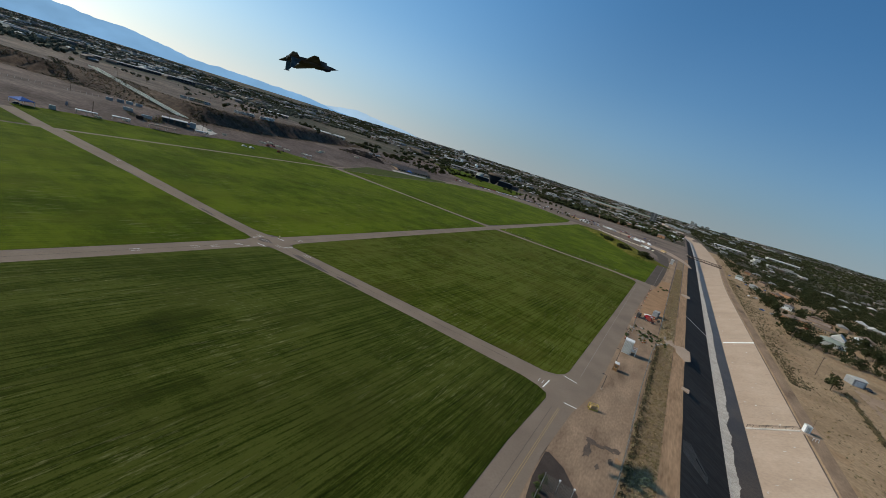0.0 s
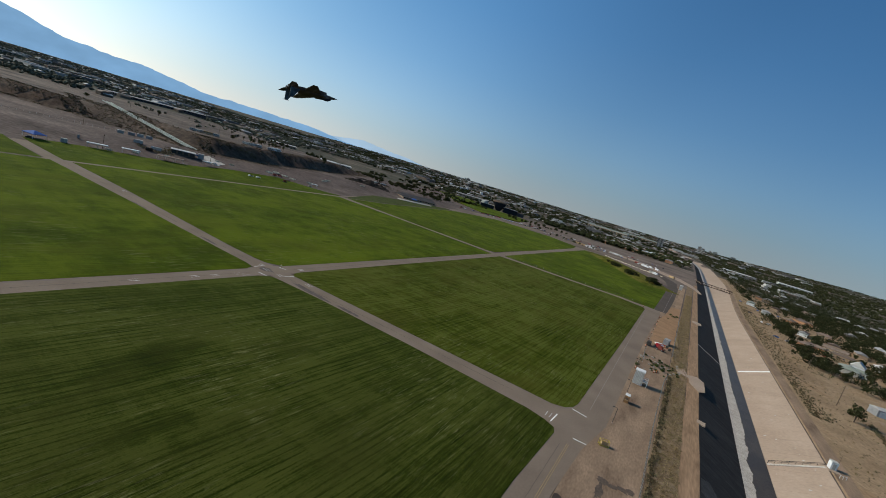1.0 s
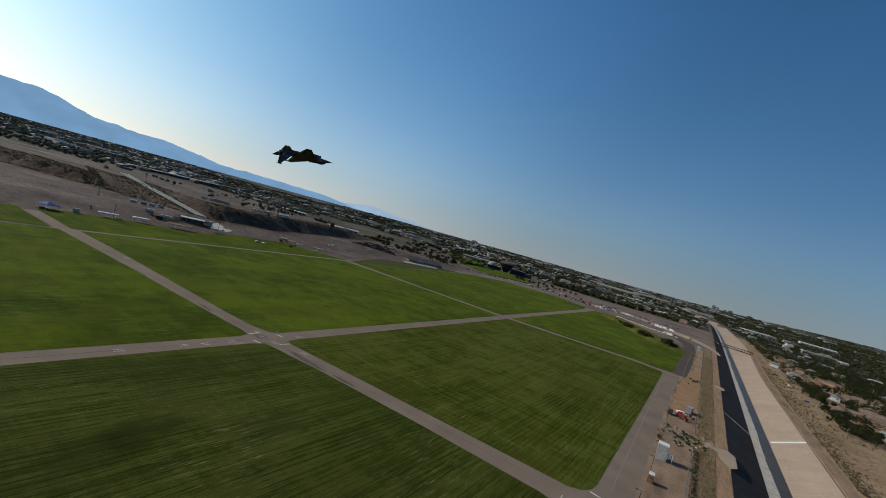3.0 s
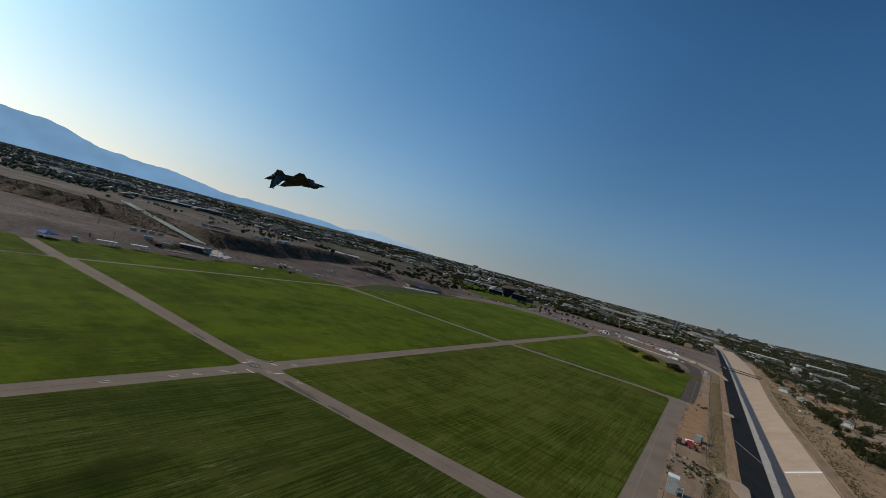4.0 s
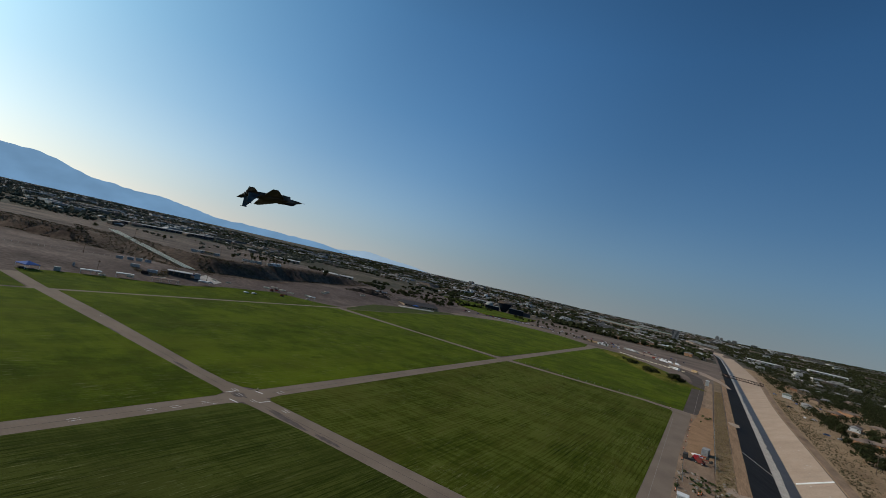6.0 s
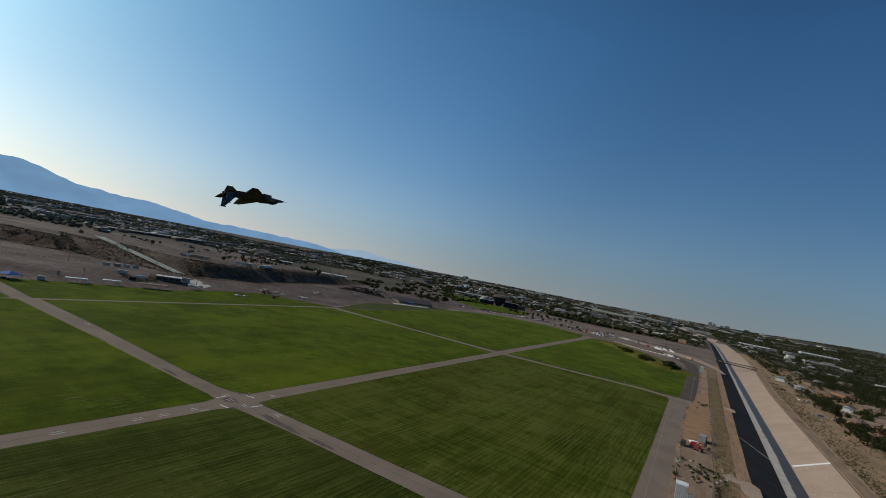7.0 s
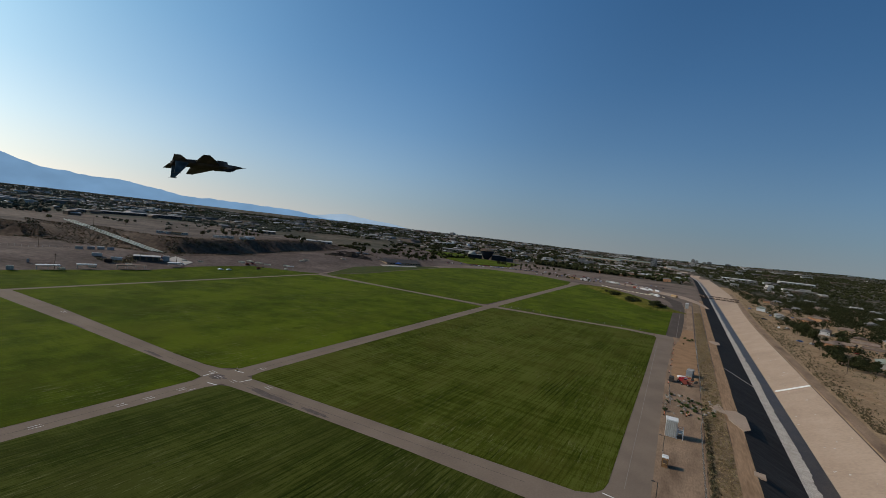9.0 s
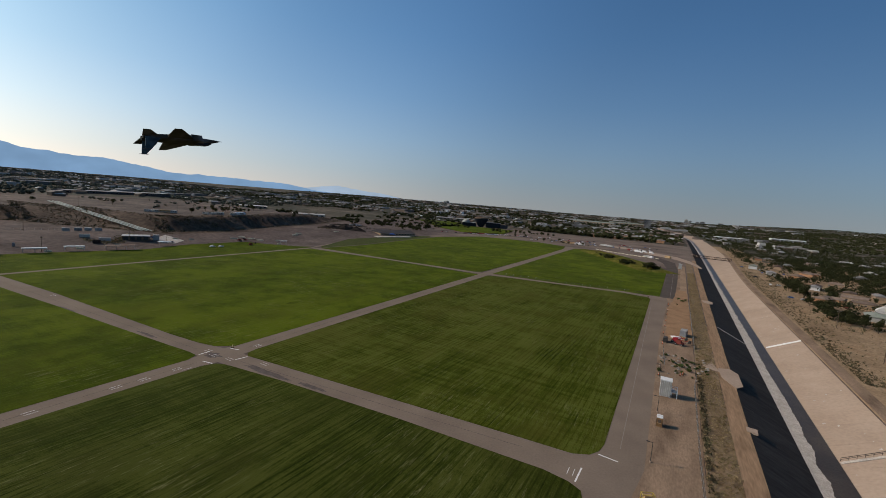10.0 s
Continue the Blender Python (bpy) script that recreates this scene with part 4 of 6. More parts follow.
# ---- aircraft ----
def jet():
    """A twin-finned jet on its back, banked, nose to its right as one looks from the camera."""
    way, side = Vector((-0.83, 0.555, 0.0)).normalized(), Vector((0.555, 0.83, 0.0)).normalized()
    nose = (side * math.cos(radians(22)) + way * math.sin(radians(22)) + Vector((0, 0, 0.08))).normalized()
    up = (Vector((0, 0, -1)) * math.cos(radians(23)) - way * math.sin(radians(23)))
    up = (up - nose * up.dot(nose)).normalized()
    left = up.cross(nose)
    m = Matrix((nose, left, up)).transposed().to_4x4()
    m.translation = (-79.0, 64.5, 59.3)
    ob = thing("jet_aircraft", "dark camouflaged twin-fin model jet flying inverted", "aircraft", m)
    L = 12.2

    def ring(x, w, h, zc, k=12, box=0.6):
        out = []
        for i in range(k):
            a = 2 * math.pi * i / k
            c, s = math.cos(a), math.sin(a)
            out.append((x * L, math.copysign(abs(c) ** box, c) * w * L / 2, (zc + math.copysign(abs(s) ** box, s) * h / 2) * L))
        return out

    part("fuselage", Build().rings([ring(0.5, 0.004, 0.004, -0.012, box=1), ring(0.44, 0.032, 0.034, -0.008, box=1), ring(0.36, 0.058, 0.062, -0.002, box=1), ring(0.27, 0.075, 0.085, 0.004, box=0.9),
        ring(0.22, 0.12, 0.088, 0.0), ring(0.16, 0.165, 0.092, 0.0), ring(0.0, 0.175, 0.088, 0.0), ring(-0.2, 0.17, 0.078, 0.0), ring(-0.34, 0.155, 0.066, 0.0), ring(-0.40, 0.14, 0.056, 0.0)]), CAMO, ob)
    part("canopy", Build().rings([ring(0.37, 0.012, 0.012, 0.03, box=1), ring(0.33, 0.045, 0.05, 0.036, box=1), ring(0.27, 0.052, 0.062, 0.044, box=1), ring(0.20, 0.04, 0.05, 0.042, box=1), ring(0.14, 0.012, 0.016, 0.044, box=1)]), GLASS, ob, "dark glass canopy")

    def slab(name, pts, t, axis, ma, label=""):
        """A thin tapered plate: pts lie in the aircraft's plane (axis z) or upright (axis y)."""
        b = Build()
        rings = []
        for x, u, base in pts:
            rings.append((x * L, u * L, base * L))
        n = len(rings)
        lo, hi = [], []
        for i, (x, u, base) in enumerate(rings):
            th = t * L * (1.0 if i in (0, n - 1) else 0.35)
            lo.append((x, u, base - th) if axis == "z" else (x, base - th, u))
            hi.append((x, u, base + th) if axis == "z" else (x, base + th, u))
        b.rings([lo, hi])
        return part(name, b, ma, ob, label)

    for s in (1, -1):
        slab("wing", [(0.13, 0.08 * s, 0.012), (-0.10, 0.335 * s, 0.012), (-0.185, 0.335 * s, 0.012), (-0.20, 0.08 * s, 0.012)], 0.009, "z", CAMO)
        slab("stabiliser", [(-0.29, 0.075 * s, -0.004), (-0.42, 0.225 * s, -0.004), (-0.50, 0.225 * s, -0.004), (-0.47, 0.07 * s, -0.004)], 0.006, "z", CAMO)
        fin = slab("fin", [(-0.27, 0.03, 0.075 * s), (-0.42, 0.19, 0.085 * s), (-0.475, 0.19, 0.085 * s), (-0.44, 0.02, 0.075 * s)], 0.006, "y", CAMO_BLUE, "teal camouflaged tail fin")
        part("fin_tip", Build().tube((-0.40 * L, 0.085 * s * L, 0.192 * L), (-0.50 * L, 0.085 * s * L, 0.192 * L), 0.006 * L, 0.003 * L, 6), CAMO, fin)
        part("nozzle", Build().tube((-0.38 * L, 0.038 * s * L, 0), (-0.46 * L, 0.038 * s * L, 0), 0.036 * L, 0.027 * L, 14), DARKSTEEL, ob, "dark exhaust nozzle")
        part("intake", Build().rings([[(0.235 * L, s * (0.035 + a) * L, z * L) for a, z in ((0, -0.045), (0.045, -0.045), (0.045, 0.036), (0, 0.036))], [(0.10 * L, s * (0.03 + a) * L, z * L) for a, z in ((0, -0.05), (0.06, -0.05), (0.06, 0.04), (0, 0.04))]]), CAMO, ob)
    part("probe", Build().tube((0.49 * L, 0, -0.012 * L), (0.54 * L, 0, -0.012 * L), 0.004 * L, 0.001 * L, 6), DARKSTEEL, ob)
    for x in (0.30, 0.24):
        part("antenna", Build().tube((x * L, 0.012 * L, 0.06 * L), (x * L - 0.02 * L, 0.012 * L, 0.085 * L), 0.004 * L, 0.002 * L, 5), DARKSTEEL, ob)


jet()

# ---- paint on the roads ----
def bar(x0, y0, x1, y1, w, ma, label):
    d = Vector((x1 - x0, y1 - y0)).normalized()
    n = Vector((-d.y, d.x)) * w / 2
    pts = [(x0 + n.x, y0 + n.y), (x0 - n.x, y0 - n.y), (x1 - n.x, y1 - n.y), (x1 + n.x, y1 + n.y)]
    tagged(part("road_marking", Build().prism(pts, 0.022, 0.031), ma), label, "road marking", kind="structure")


for a in ((-130.8, 102.3, -130.8, 106.0), (-125.0, 99.9, -121.5, 100.5), (-128.6, 111.7, -125.4, 112.4), (-119.2, 106.4, -118.6, 110.3), (-14.9, 118.8, -10.8, 118.2), (-17.5, 105.6, -17.2, 111.2), (-11.1, 103.2, -7.9, 103.5)):
    bar(*a, 0.34, PAINT_WHITE, "white painted stop bar on the pavement")
for x, y, r in ((-125.1, 77.0, 0), (-124.8, 83.4, 0), (-125.0, 92.1, 0), (-122.6, 93.8, 0), (-109.8, 109.4, 1), (-236.5, 106.4, 1), (-127.2, 104.8, 1), (-120.9, 105.6, 1), (-131.8, 106.2, 1), (-124.5, 118.9, 0), (-125.3, 60.4, 0), (-18.9, 108.7, 0)):
    dx, dy = (0.55, 1.3) if not r else (1.3, 0.55)
    for sx in (-1, 1):
        if r:
            bar(x - dx, y + sx * dy, x + dx, y + sx * dy, 0.11, PAINT_WHITE, "white painted box outline on the pavement")
        else:
            bar(x + sx * dx, y - dy, x + sx * dx, y + dy, 0.11, PAINT_WHITE, "white painted box outline on the pavement")
for dx in (0.0, 0.4):
    bar(-12.4 + dx, -40, -11.6 + dx, 99, 0.11, PAINT_YELLOW, "faded yellow centre line on the road")
bar(-10.9, 124, -11.0, 318, 0.16, PAINT_FAINT, "faded pale line along the road")
bar(-0.6, 352, 3.4, 540, 0.16, PAINT_FAINT, "faint line along the asphalt road")

# joints in the pavement
JOINT = plain("pavement_joint", (0.055, 0.046, 0.04))
bar(-290, 102.6, -135, 104.8, 0.07, JOINT, "thin dark joint along the road")
bar(-118, 106.4, -30, 111.6, 0.07, JOINT, "thin dark joint along the road")
bar(-125.4, -60, -125.4, 98, 0.07, JOINT, "thin dark joint along the road")
bar(-125.4, 116, -129.2, 329, 0.07, JOINT, "thin dark joint along the road")
bar(-13.4, 20, -13.0, 98, 0.05, JOINT, "thin dark joint along the road")
STAINED = material("stained_pavement", [(0.085, 0.072, 0.064), (0.12, 0.10, 0.09)], scale=0.5, bscale=2.5, grain=0.3)


# patches on the yard


def ragged(cx, cy, rx, ry, seed, n=72):
    """An uneven outline round a place."""
    def reach(a):
        p = Vector((math.cos(a), math.sin(a), seed * 3.7))
        return 0.86 + 0.42 * noise.noise(p * 1.6) + 0.3 * noise.noise(p * 4.5) + 0.22 * noise.noise(p * 11)
    return [(cx + rx * math.cos(a) * reach(a), cy + ry * math.sin(a) * reach(a)) for a in (2 * math.pi * i / n for i in range(n))]


sheet("asphalt_patch", [(-9.3, 79.3), (-8.6, 79.8), (-5, 77.5), (-1.0, 72.0), (-0.8, 60), (-8, 60), (-9.2, 70)], 0.035, NEWASPHALT, "fresh black asphalt patch beside the road", "ground")
for k, (x, y, rx, ry) in enumerate(((-104, 105.6, 9, 1.4), (-88, 106.3, 5, 0.9), (-127, 104.5, 3, 2.2), (-160, 103, 6, 0.7), (-210, 100.6, 8, 0.6))):
    sheet("pavement_stain", ragged(x, y, rx, ry, 70 + k), 0.024, STAINED, "dark worn stain on the pavement", "stain", 0.02)
for k, (x, y, rx, ry) in enumerate(((-2.2, 92.6, 1.5, 1.3), (-2.3, 88.6, 0.8, 3.8), (-0.4, 92.2, 1.2, 0.8), (1.6, 93.2, 1.7, 0.9), (3.2, 93.9, 1.0, 1.2), (2.6, 88.4, 0.5, 1.6), (0.4, 84.2, 0.5, 1.0))):
    sheet("damp_patch", ragged(x, y, rx, ry, 20 + k), 0.012 + 0.004 * k, DARKSOIL, "damp dark soil patch on the yard", "ground")
sheet("sand_patch", ragged(4.0, 89.8, 0.8, 2.2, 3), 0.012, DIRT_ORANGE, "small orange sand heap by the fence", "ground")


# ---- perimeter fence ----
def rough_edge(pts, step=3.0, wander=0.9):
    """An outline with its straight sides broken into an uneven line."""
    out = []
    for (x0, y0), (x1, y1) in zip(pts, pts[1:] + pts[:1]):
        n = max(1, int(math.dist((x0, y0), (x1, y1)) / step))
        for i in range(n):
            x, y = x0 + (x1 - x0) * i / n, y0 + (y1 - y0) * i / n
            out.append((x + wander * noise.noise((x * 0.4, y * 0.4, 1)), y + wander * noise.noise((x * 0.4, y * 0.4, 8))))
    return out


sheet("orange_yard", rough_edge([(-2.6, 240), (3, 236), (8.2, 240), (9.3, 285), (10.0, 342), (10.6, 400), (4.2, 398), (1.0, 345), (-1.8, 315)]), 0.03, DIRT_ORANGE, "bare orange dirt yard", "ground")


def fence(name, pts, label, h=2.0, gap=3.0):
    """A wire fence on steel posts: posts, rails and a coarse wire lattice."""
    ob = thing(name, label, "fence")
    post = Build().tube((0, 0, -0.3), (0, 0, h), 0.05, 0.05, 6).mesh("post")
    post.materials.append(STEEL)
    wires = Build()
    for (x0, y0), (x1, y1) in zip(pts, pts[1:]):
        n = max(1, round(math.dist((x0, y0), (x1, y1)) / gap))
        for i in range(n):
            u, w = i / n, (i + 1) / n
            a = Vector((x0 + (x1 - x0) * u, y0 + (y1 - y0) * u, height(x0, y0)))
            b = Vector((x0 + (x1 - x0) * w, y0 + (y1 - y0) * w, height(x1, y1)))
            p = part("post", post, STEEL, ob)
            p.location = a
            for z in (0.1, h - 0.03):
                wires.tube(a + Vector((0, 0, z)), b + Vector((0, 0, z)), 0.025, 0.025, 4)
            for k in range(8):
                q0, q1 = a.lerp(b, k / 8), a.lerp(b, min(1, (k + 1.6) / 8))
                wires.tube(q0 + Vector((0, 0, 0.1)), q1 + Vector((0, 0, h)), 0.008, 0.008, 3)
                wires.tube(q0 + Vector((0, 0, h)), q1 + Vector((0, 0, 0.1)), 0.008, 0.008, 3)
    part("wire", wires, WIRE, ob, "grey wire lattice with top and bottom rails")


fence("wire_fence", [(4.1, 58), (4.9, 95), (5.1, 130), (6.2, 178), (7.6, 192)], "grey wire fence on steel posts along the yard")
fence("wire_fence", [(8.2, 224), (8.8, 262), (9.6, 300), (10.2, 342)], "grey wire fence on steel posts beside the orange yard")
fence("wire_fence", [(-2.6, 196), (-3.2, 212), (-3.0, 222)], "short grey wire fence beside rocks")
fence("lot_fence", [(-452, 100), (-455, 160), (-450, 205)], "dark low fence across the gravel lot", h=1.6, gap=4)
fence("wire_fence", [(-122, 346.5), (-70, 350.4), (-30, 357), (-16, 358)], "low wire fence beside the far road", h=1.1, gap=6)


def enclosure():
    """A tall wire screen with posts and a lamp at each corner, over the asphalt patch."""
    ob = thing("wire_screen", "tall grey wire screen enclosure with pale post caps", "fence", at(-4.6, 66.0))
    b = Build()
    for x in (-2.6, 0.0, 2.6):
        part("post", Build().tube((x, 2.6, 0), (x, 2.6, 3.0), 0.06, 0.06, 8), STEEL, ob)
        part("post", Build().tube((x, -2.6, 0), (x, -2.6, 3.0), 0.06, 0.06, 8), STEEL, ob)
    for x in (0.0, 2.6):
        part("cap", Build().box((x, 2.6, 3.1), (0.35, 0.3, 0.22)), WHITE, ob, "white lamp head")
    for i in range(27):
        b.tube((-2.6 + i * 0.2, 2.6, 0.1), (-2.6 + i * 0.2, 2.6, 3.0), 0.012, 0.012, 4)
        b.tube((-2.6 + i * 0.2, -2.6, 2.98), (-2.6 + i * 0.2, 2.6, 2.98), 0.012, 0.012, 4)
    for i in range(15):
        b.tube((-2.6, 2.6, 0.1 + i * 0.2), (2.6, 2.6, 0.1 + i * 0.2), 0.012, 0.012, 4)
    for i in range(26):
        b.tube((-2.6, -2.6 + i * 0.2, 2.99), (2.6, -2.6 + i * 0.2, 2.99), 0.012, 0.012, 4)
    part("mesh_panel", b, WIRE, ob)


enclosure()


# ---- things in the yard ----
def lamp_post():
    ob = thing("lamp_post", "dark slender lamp post with a short arm", "lamp post", at(-4.6, 122.4), "yard lamp posts")
    part("footing", Build().tube((0, 0, -0.1), (0, 0, 0.35), 0.25, 0.22, 10), CONCRETE, ob)
    part("pole", Build().tube((0, 0, 0.3), (0, 0, 4.6), 0.085, 0.06, 8), DARKSTEEL, ob)
    part("arm", Build().tube((0, 0, 4.5), (-0.8, 0, 4.6), 0.045, 0.04, 6), DARKSTEEL, ob)
    part("lamp_head", Build().box((-0.95, 0, 4.58), (0.7, 0.32, 0.16), top=0.8), DARKSTEEL, ob)
    return ob


lp = lamp_post()
for x, y in ((-3.9, 150.8), (-4.0, 180.5), (-3.2, 214)):
    copy_thing(lp, at(x, y))


def tower_cabin():
    ob = thing("tower_cabin", "tall white panelled cabin with a side landing", "cabin", at(-2.2, 165.6))
    body = part("body", Build().box((0, 0, 2.45), (3.0, 2.8, 4.9)), WHITE, ob)
    for i in range(6):
        part("panel", Build().box((-1.25 + i * 0.5, -1.43, 2.4), (0.44, 0.05, 4.6)), OFFWHITE, ob)
    part("roof", Build().box((0, 0, 5.0), (3.3, 3.1, 0.22), top=0.94), WHITE, ob)
    for x, y in ((1.7, -1.3), (3.2, -1.3), (3.2, 1.0), (1.7, 1.0)):
        part("landing_post", Build().box((x, y, 1.45), (0.12, 0.12, 2.9)), WHITE, ob)
    part("landing", Build().box((2.45, -0.15, 1.7), (1.7, 2.5, 0.12)), OFFWHITE, ob)
    for y in (-1.3, 1.0):
        part("rail", Build().box((2.45, y, 2.75), (1.6, 0.08, 0.08)).box((2.45, y, 2.25), (1.6, 0.06, 0.06)), WHITE, ob)
    for i in range(8):
        part("step", Build().box((2.45, 1.2 + i * 0.28, 1.6 - i * 0.2), (1.0, 0.28, 0.06)), OFFWHITE, ob)


tower_cabin()


def kiosk():
    ob = thing("kiosk", "small kiosk with tan plywood front and white roof", "kiosk", at(-3.3, 142.6))
    part("body", Build().box((0, 0, 1.15), (1.5, 1.7, 2.3)), PLY_DARK, ob)
    for x in (-0.72, 0.72):
        part("corner_post", Build().box((x, -0.84, 1.15), (0.1, 0.1, 2.3)), WOOD, ob)
    part("hatch", Build().box((0, -0.87, 1.45), (0.8, 0.06, 0.8)), WOOD, ob)
    part("counter", Build().box((0, -0.95, 1.0), (1.0, 0.25, 0.06)), PLY, ob)
    part("roof", Build().box((0, -0.45, 2.42), (1.5, 0.85, 0.2), top=0.85), WHITE, ob)
    part("roof", Build().box((0, 0.5, 2.5), (1.5, 0.85, 0.24), top=0.85), WHITE, ob)


kiosk()


def generator():
    ob = thing("generator", "yellow framed portable generator on a skid", "generator", at(-4.6, 107.6, 25))
    part("engine", Build().box((0, 0, 0.75), (1.5, 0.9, 0.9), top=0.9), PLY, ob)
    part("skid", Build().box((0, 0.5, 0.15), (2.4, 0.14, 0.25)).box((0, -0.5, 0.15), (2.4, 0.14, 0.25)), YELLOW, ob)
    for x in (-1.1, 1.1):
        for y in (-0.5, 0.5):
            part("upright", Build().box((x, y, 0.8), (0.1, 0.1, 1.3)), YELLOW, ob)
    part("frame", Build().box((0, 0.5, 1.42), (2.4, 0.1, 0.1)).box((0, -0.5, 1.42), (2.4, 0.1, 0.1)).box((1.1, 0, 1.42), (0.1, 1.0, 0.1)).box((-1.1, 0, 1.42), (0.1, 1.0, 0.1)), YELLOW, ob)


generator()


def wheel(ob, x, y, r, w, name="wheel"):
    wh = part(name, Build().tube((x, y - w / 2, r), (x, y + w / 2, r), r, r, 12), RUBBER, ob)
    part("rim", Build().tube((x, y - w / 2 - 0.02, r), (x, y + w / 2 + 0.02, r), r * 0.55, r * 0.55, 10), STEEL, wh)


def lift_machine(m, ma, label):
    """A wheeled boom lift: chassis, turret, folded arms, basket."""
    ob = thing("boom_lift", label, "machine", m)
    part("chassis", Build().box((0, 0, 0.8), (3.4, 1.7, 0.6), top=0.92), ma, ob)
    for x in (-1.2, 1.2):
        for y in (-0.95, 0.95):
            wheel(ob, x, y, 0.5, 0.35)
    part("turret", Build().box((-0.3, 0, 1.5), (2.2, 1.3, 0.9), top=0.85), ma, ob)
    part("boom", Build().tube((-1.2, 0, 1.9), (3.2, 0, 2.5), 0.2, 0.16, 8), ma, ob)
    part("boom", Build().tube((-1.2, 0.4, 1.8), (2.4, 0.4, 1.3), 0.16, 0.14, 8), ma, ob)
    part("basket", Build().box((3.8, 0, 1.9), (0.9, 1.6, 0.12)).box((3.8, 0.78, 2.4), (0.9, 0.05, 0.9)).box((3.8, -0.78, 2.4), (0.9, 0.05, 0.9)).box((4.22, 0, 2.4), (0.05, 1.6, 0.9)), DARKSTEEL, ob)


lift_machine(at(1.6, 233.5, -15), RED, "bright red boom lift parked on dirt")
lift_machine(at(2.8, 229.5, -20), MAROON, "dull red boom lift parked on dirt")


def container(m, l, w, h, ma, label, roof=None, group=""):
    ob = thing("container", label, "container", m, group)
    part("body", Build().box((0, 0, h / 2 + 0.1), (l, w, h)), ma, ob)
    for i in range(int(l / 0.8)):
        x = -l / 2 + 0.4 + i * 0.8
        part("rib", Build().box((x, -w / 2 - 0.02, h / 2 + 0.1), (0.35, 0.06, h * 0.92)), ma, ob)
    part("roof", Build().box((0, 0, h + 0.16), (l * 1.01, w * 1.01, 0.12)), roof or ma, ob)
    part("door", Build().box((l / 2 + 0.03, 0, h / 2 + 0.1), (0.05, w * 0.9, h * 0.9)), STEEL, ob)
    return ob


container(at(4.9, 248.5, 80), 5.0, 2.6, 2.6, STEEL, "grey storage container on the dirt yard", GREYROOF)
container(at(-2.6, 231, 84), 3.6, 1.6, 1.8, DARKSTEEL, "low dark storage box by the road")


def tarp_pile():
    ob = thing("tarp_pile", "crumpled white tarpaulin over a pile", "tarpaulin", at(1.8, 241.5))
    bm = bmesh.new()
    bmesh.ops.create_icosphere(bm, subdivisions=3, radius=1)
    for v in bm.verts:
        k = 1 + 0.35 * noise.noise(v.co * 2.3) + 0.2 * noise.noise(v.co * 6)
        v.co = Vector((v.co.x * 2.2 * k, v.co.y * 1.8 * k, max(-0.05, v.co.z * 0.9 * k)))
    me = bpy.data.meshes.new("cover")
    bm.to_mesh(me)
    bm.free()
    part("cover", me, WHITE, ob)
    for i, (x, y) in enumerate(((2.6, 1.5), (3.4, 0.2), (-2.4, 1.8))):
        part("plank", Build().box((x, y, 0.12), (0.25, 2.4, 0.2), 30 * i), PLY, ob)


tarp_pile()


def barrier_post(m, ma, label):
    ob = thing("marker_post", label, "post", m, "yard marker posts")
    part("base", Build().box((0, 0, 0.1), (0.7, 0.7, 0.2), top=0.8), RUBBER, ob)
    part("post", Build().tube((0, 0, 0.15), (0, 0, 1.1), 0.16, 0.1, 8), ma, ob)
    part("band", Build().tube((0, 0, 0.6), (0, 0, 0.8), 0.15, 0.14, 8), WHITE, ob)
    return ob


bp0 = barrier_post(at(-4.2, 183), ORANGE, "orange and white marker post on the yard")
for x, y in ((-3.6, 226), (-3.5, 246), (-3.0, 262), (-2.6, 275), (-2.2, 292), (2.4, 187.5), (3.2, 189), (-2.0, 306), (-1.6, 325), (-14.0, 346.5)):
    copy_thing(bp0, at(x, y))
barrier_post(at(-128.6, 112.4), YELLOW, "small yellow marker post at the road crossing")


# rocks and shrubs of the drain that crosses the yard
def blob(c, r, rnd, squash=0.7, sub=1):
    bm = bmesh.new()
    bmesh.ops.create_icosphere(bm, subdivisions=sub, radius=1)
    k = rnd.uniform(0, 50)
    b = Build()
    bm.verts.ensure_lookup_table()
    for v in bm.verts:
        f = 1 + 0.45 * noise.noise(v.co * 1.7 + Vector((k, k, k)))
        b.v.append((c[0] + v.co.x * r * f, c[1] + v.co.y * r * f, c[2] + v.co.z * r * f * squash))
    b.f = [tuple(v.index for v in f.verts) for f in bm.faces]
    bm.free()
    return b


rr = random.Random(17)
for i in range(46):
    x, y = rr.uniform(-4.5, 12), 0
    y = 203 + rr.gauss(0, 6.5) - x * 0.3
    tagged(part("rock", blob((x, y, height(x, y) + 0.1), rr.uniform(0.25, 0.7), rr), ROCK), "rough grey rock in the drainage cut", "rock", group="drain rocks")
SHRUB = material("green_shrub", [(0.035, 0.055, 0.018), (0.07, 0.095, 0.03)], scale=0.4, bscale=2, island=0.35, single=0.3)


def shrub_mesh(seed, w, h, n=7, leafs=38):
    r = random.Random(seed)
    b = Build()
    for i in range(n):
        a, q = r.uniform(0, 6.28), r.uniform(0, 0.36) * w
        b.leaves((math.cos(a) * q, math.sin(a) * q, h * r.uniform(0.3, 0.65)), w * r.uniform(0.16, 0.26), leafs, w * 0.06, r, flat=h / w)
    for i in range(4):
        a = i * 1.6
        b.tube((0, 0, -0.1), (math.cos(a) * w * 0.2, math.sin(a) * w * 0.2, h * 0.5), 0.05, 0.02, 4)
    return b.mesh("shrub")


shrubs = []
for i in range(4):
    me = shrub_mesh(40 + i, 2.0, 1.4)
    me.materials.append(SHRUB)
    shrubs.append(me)


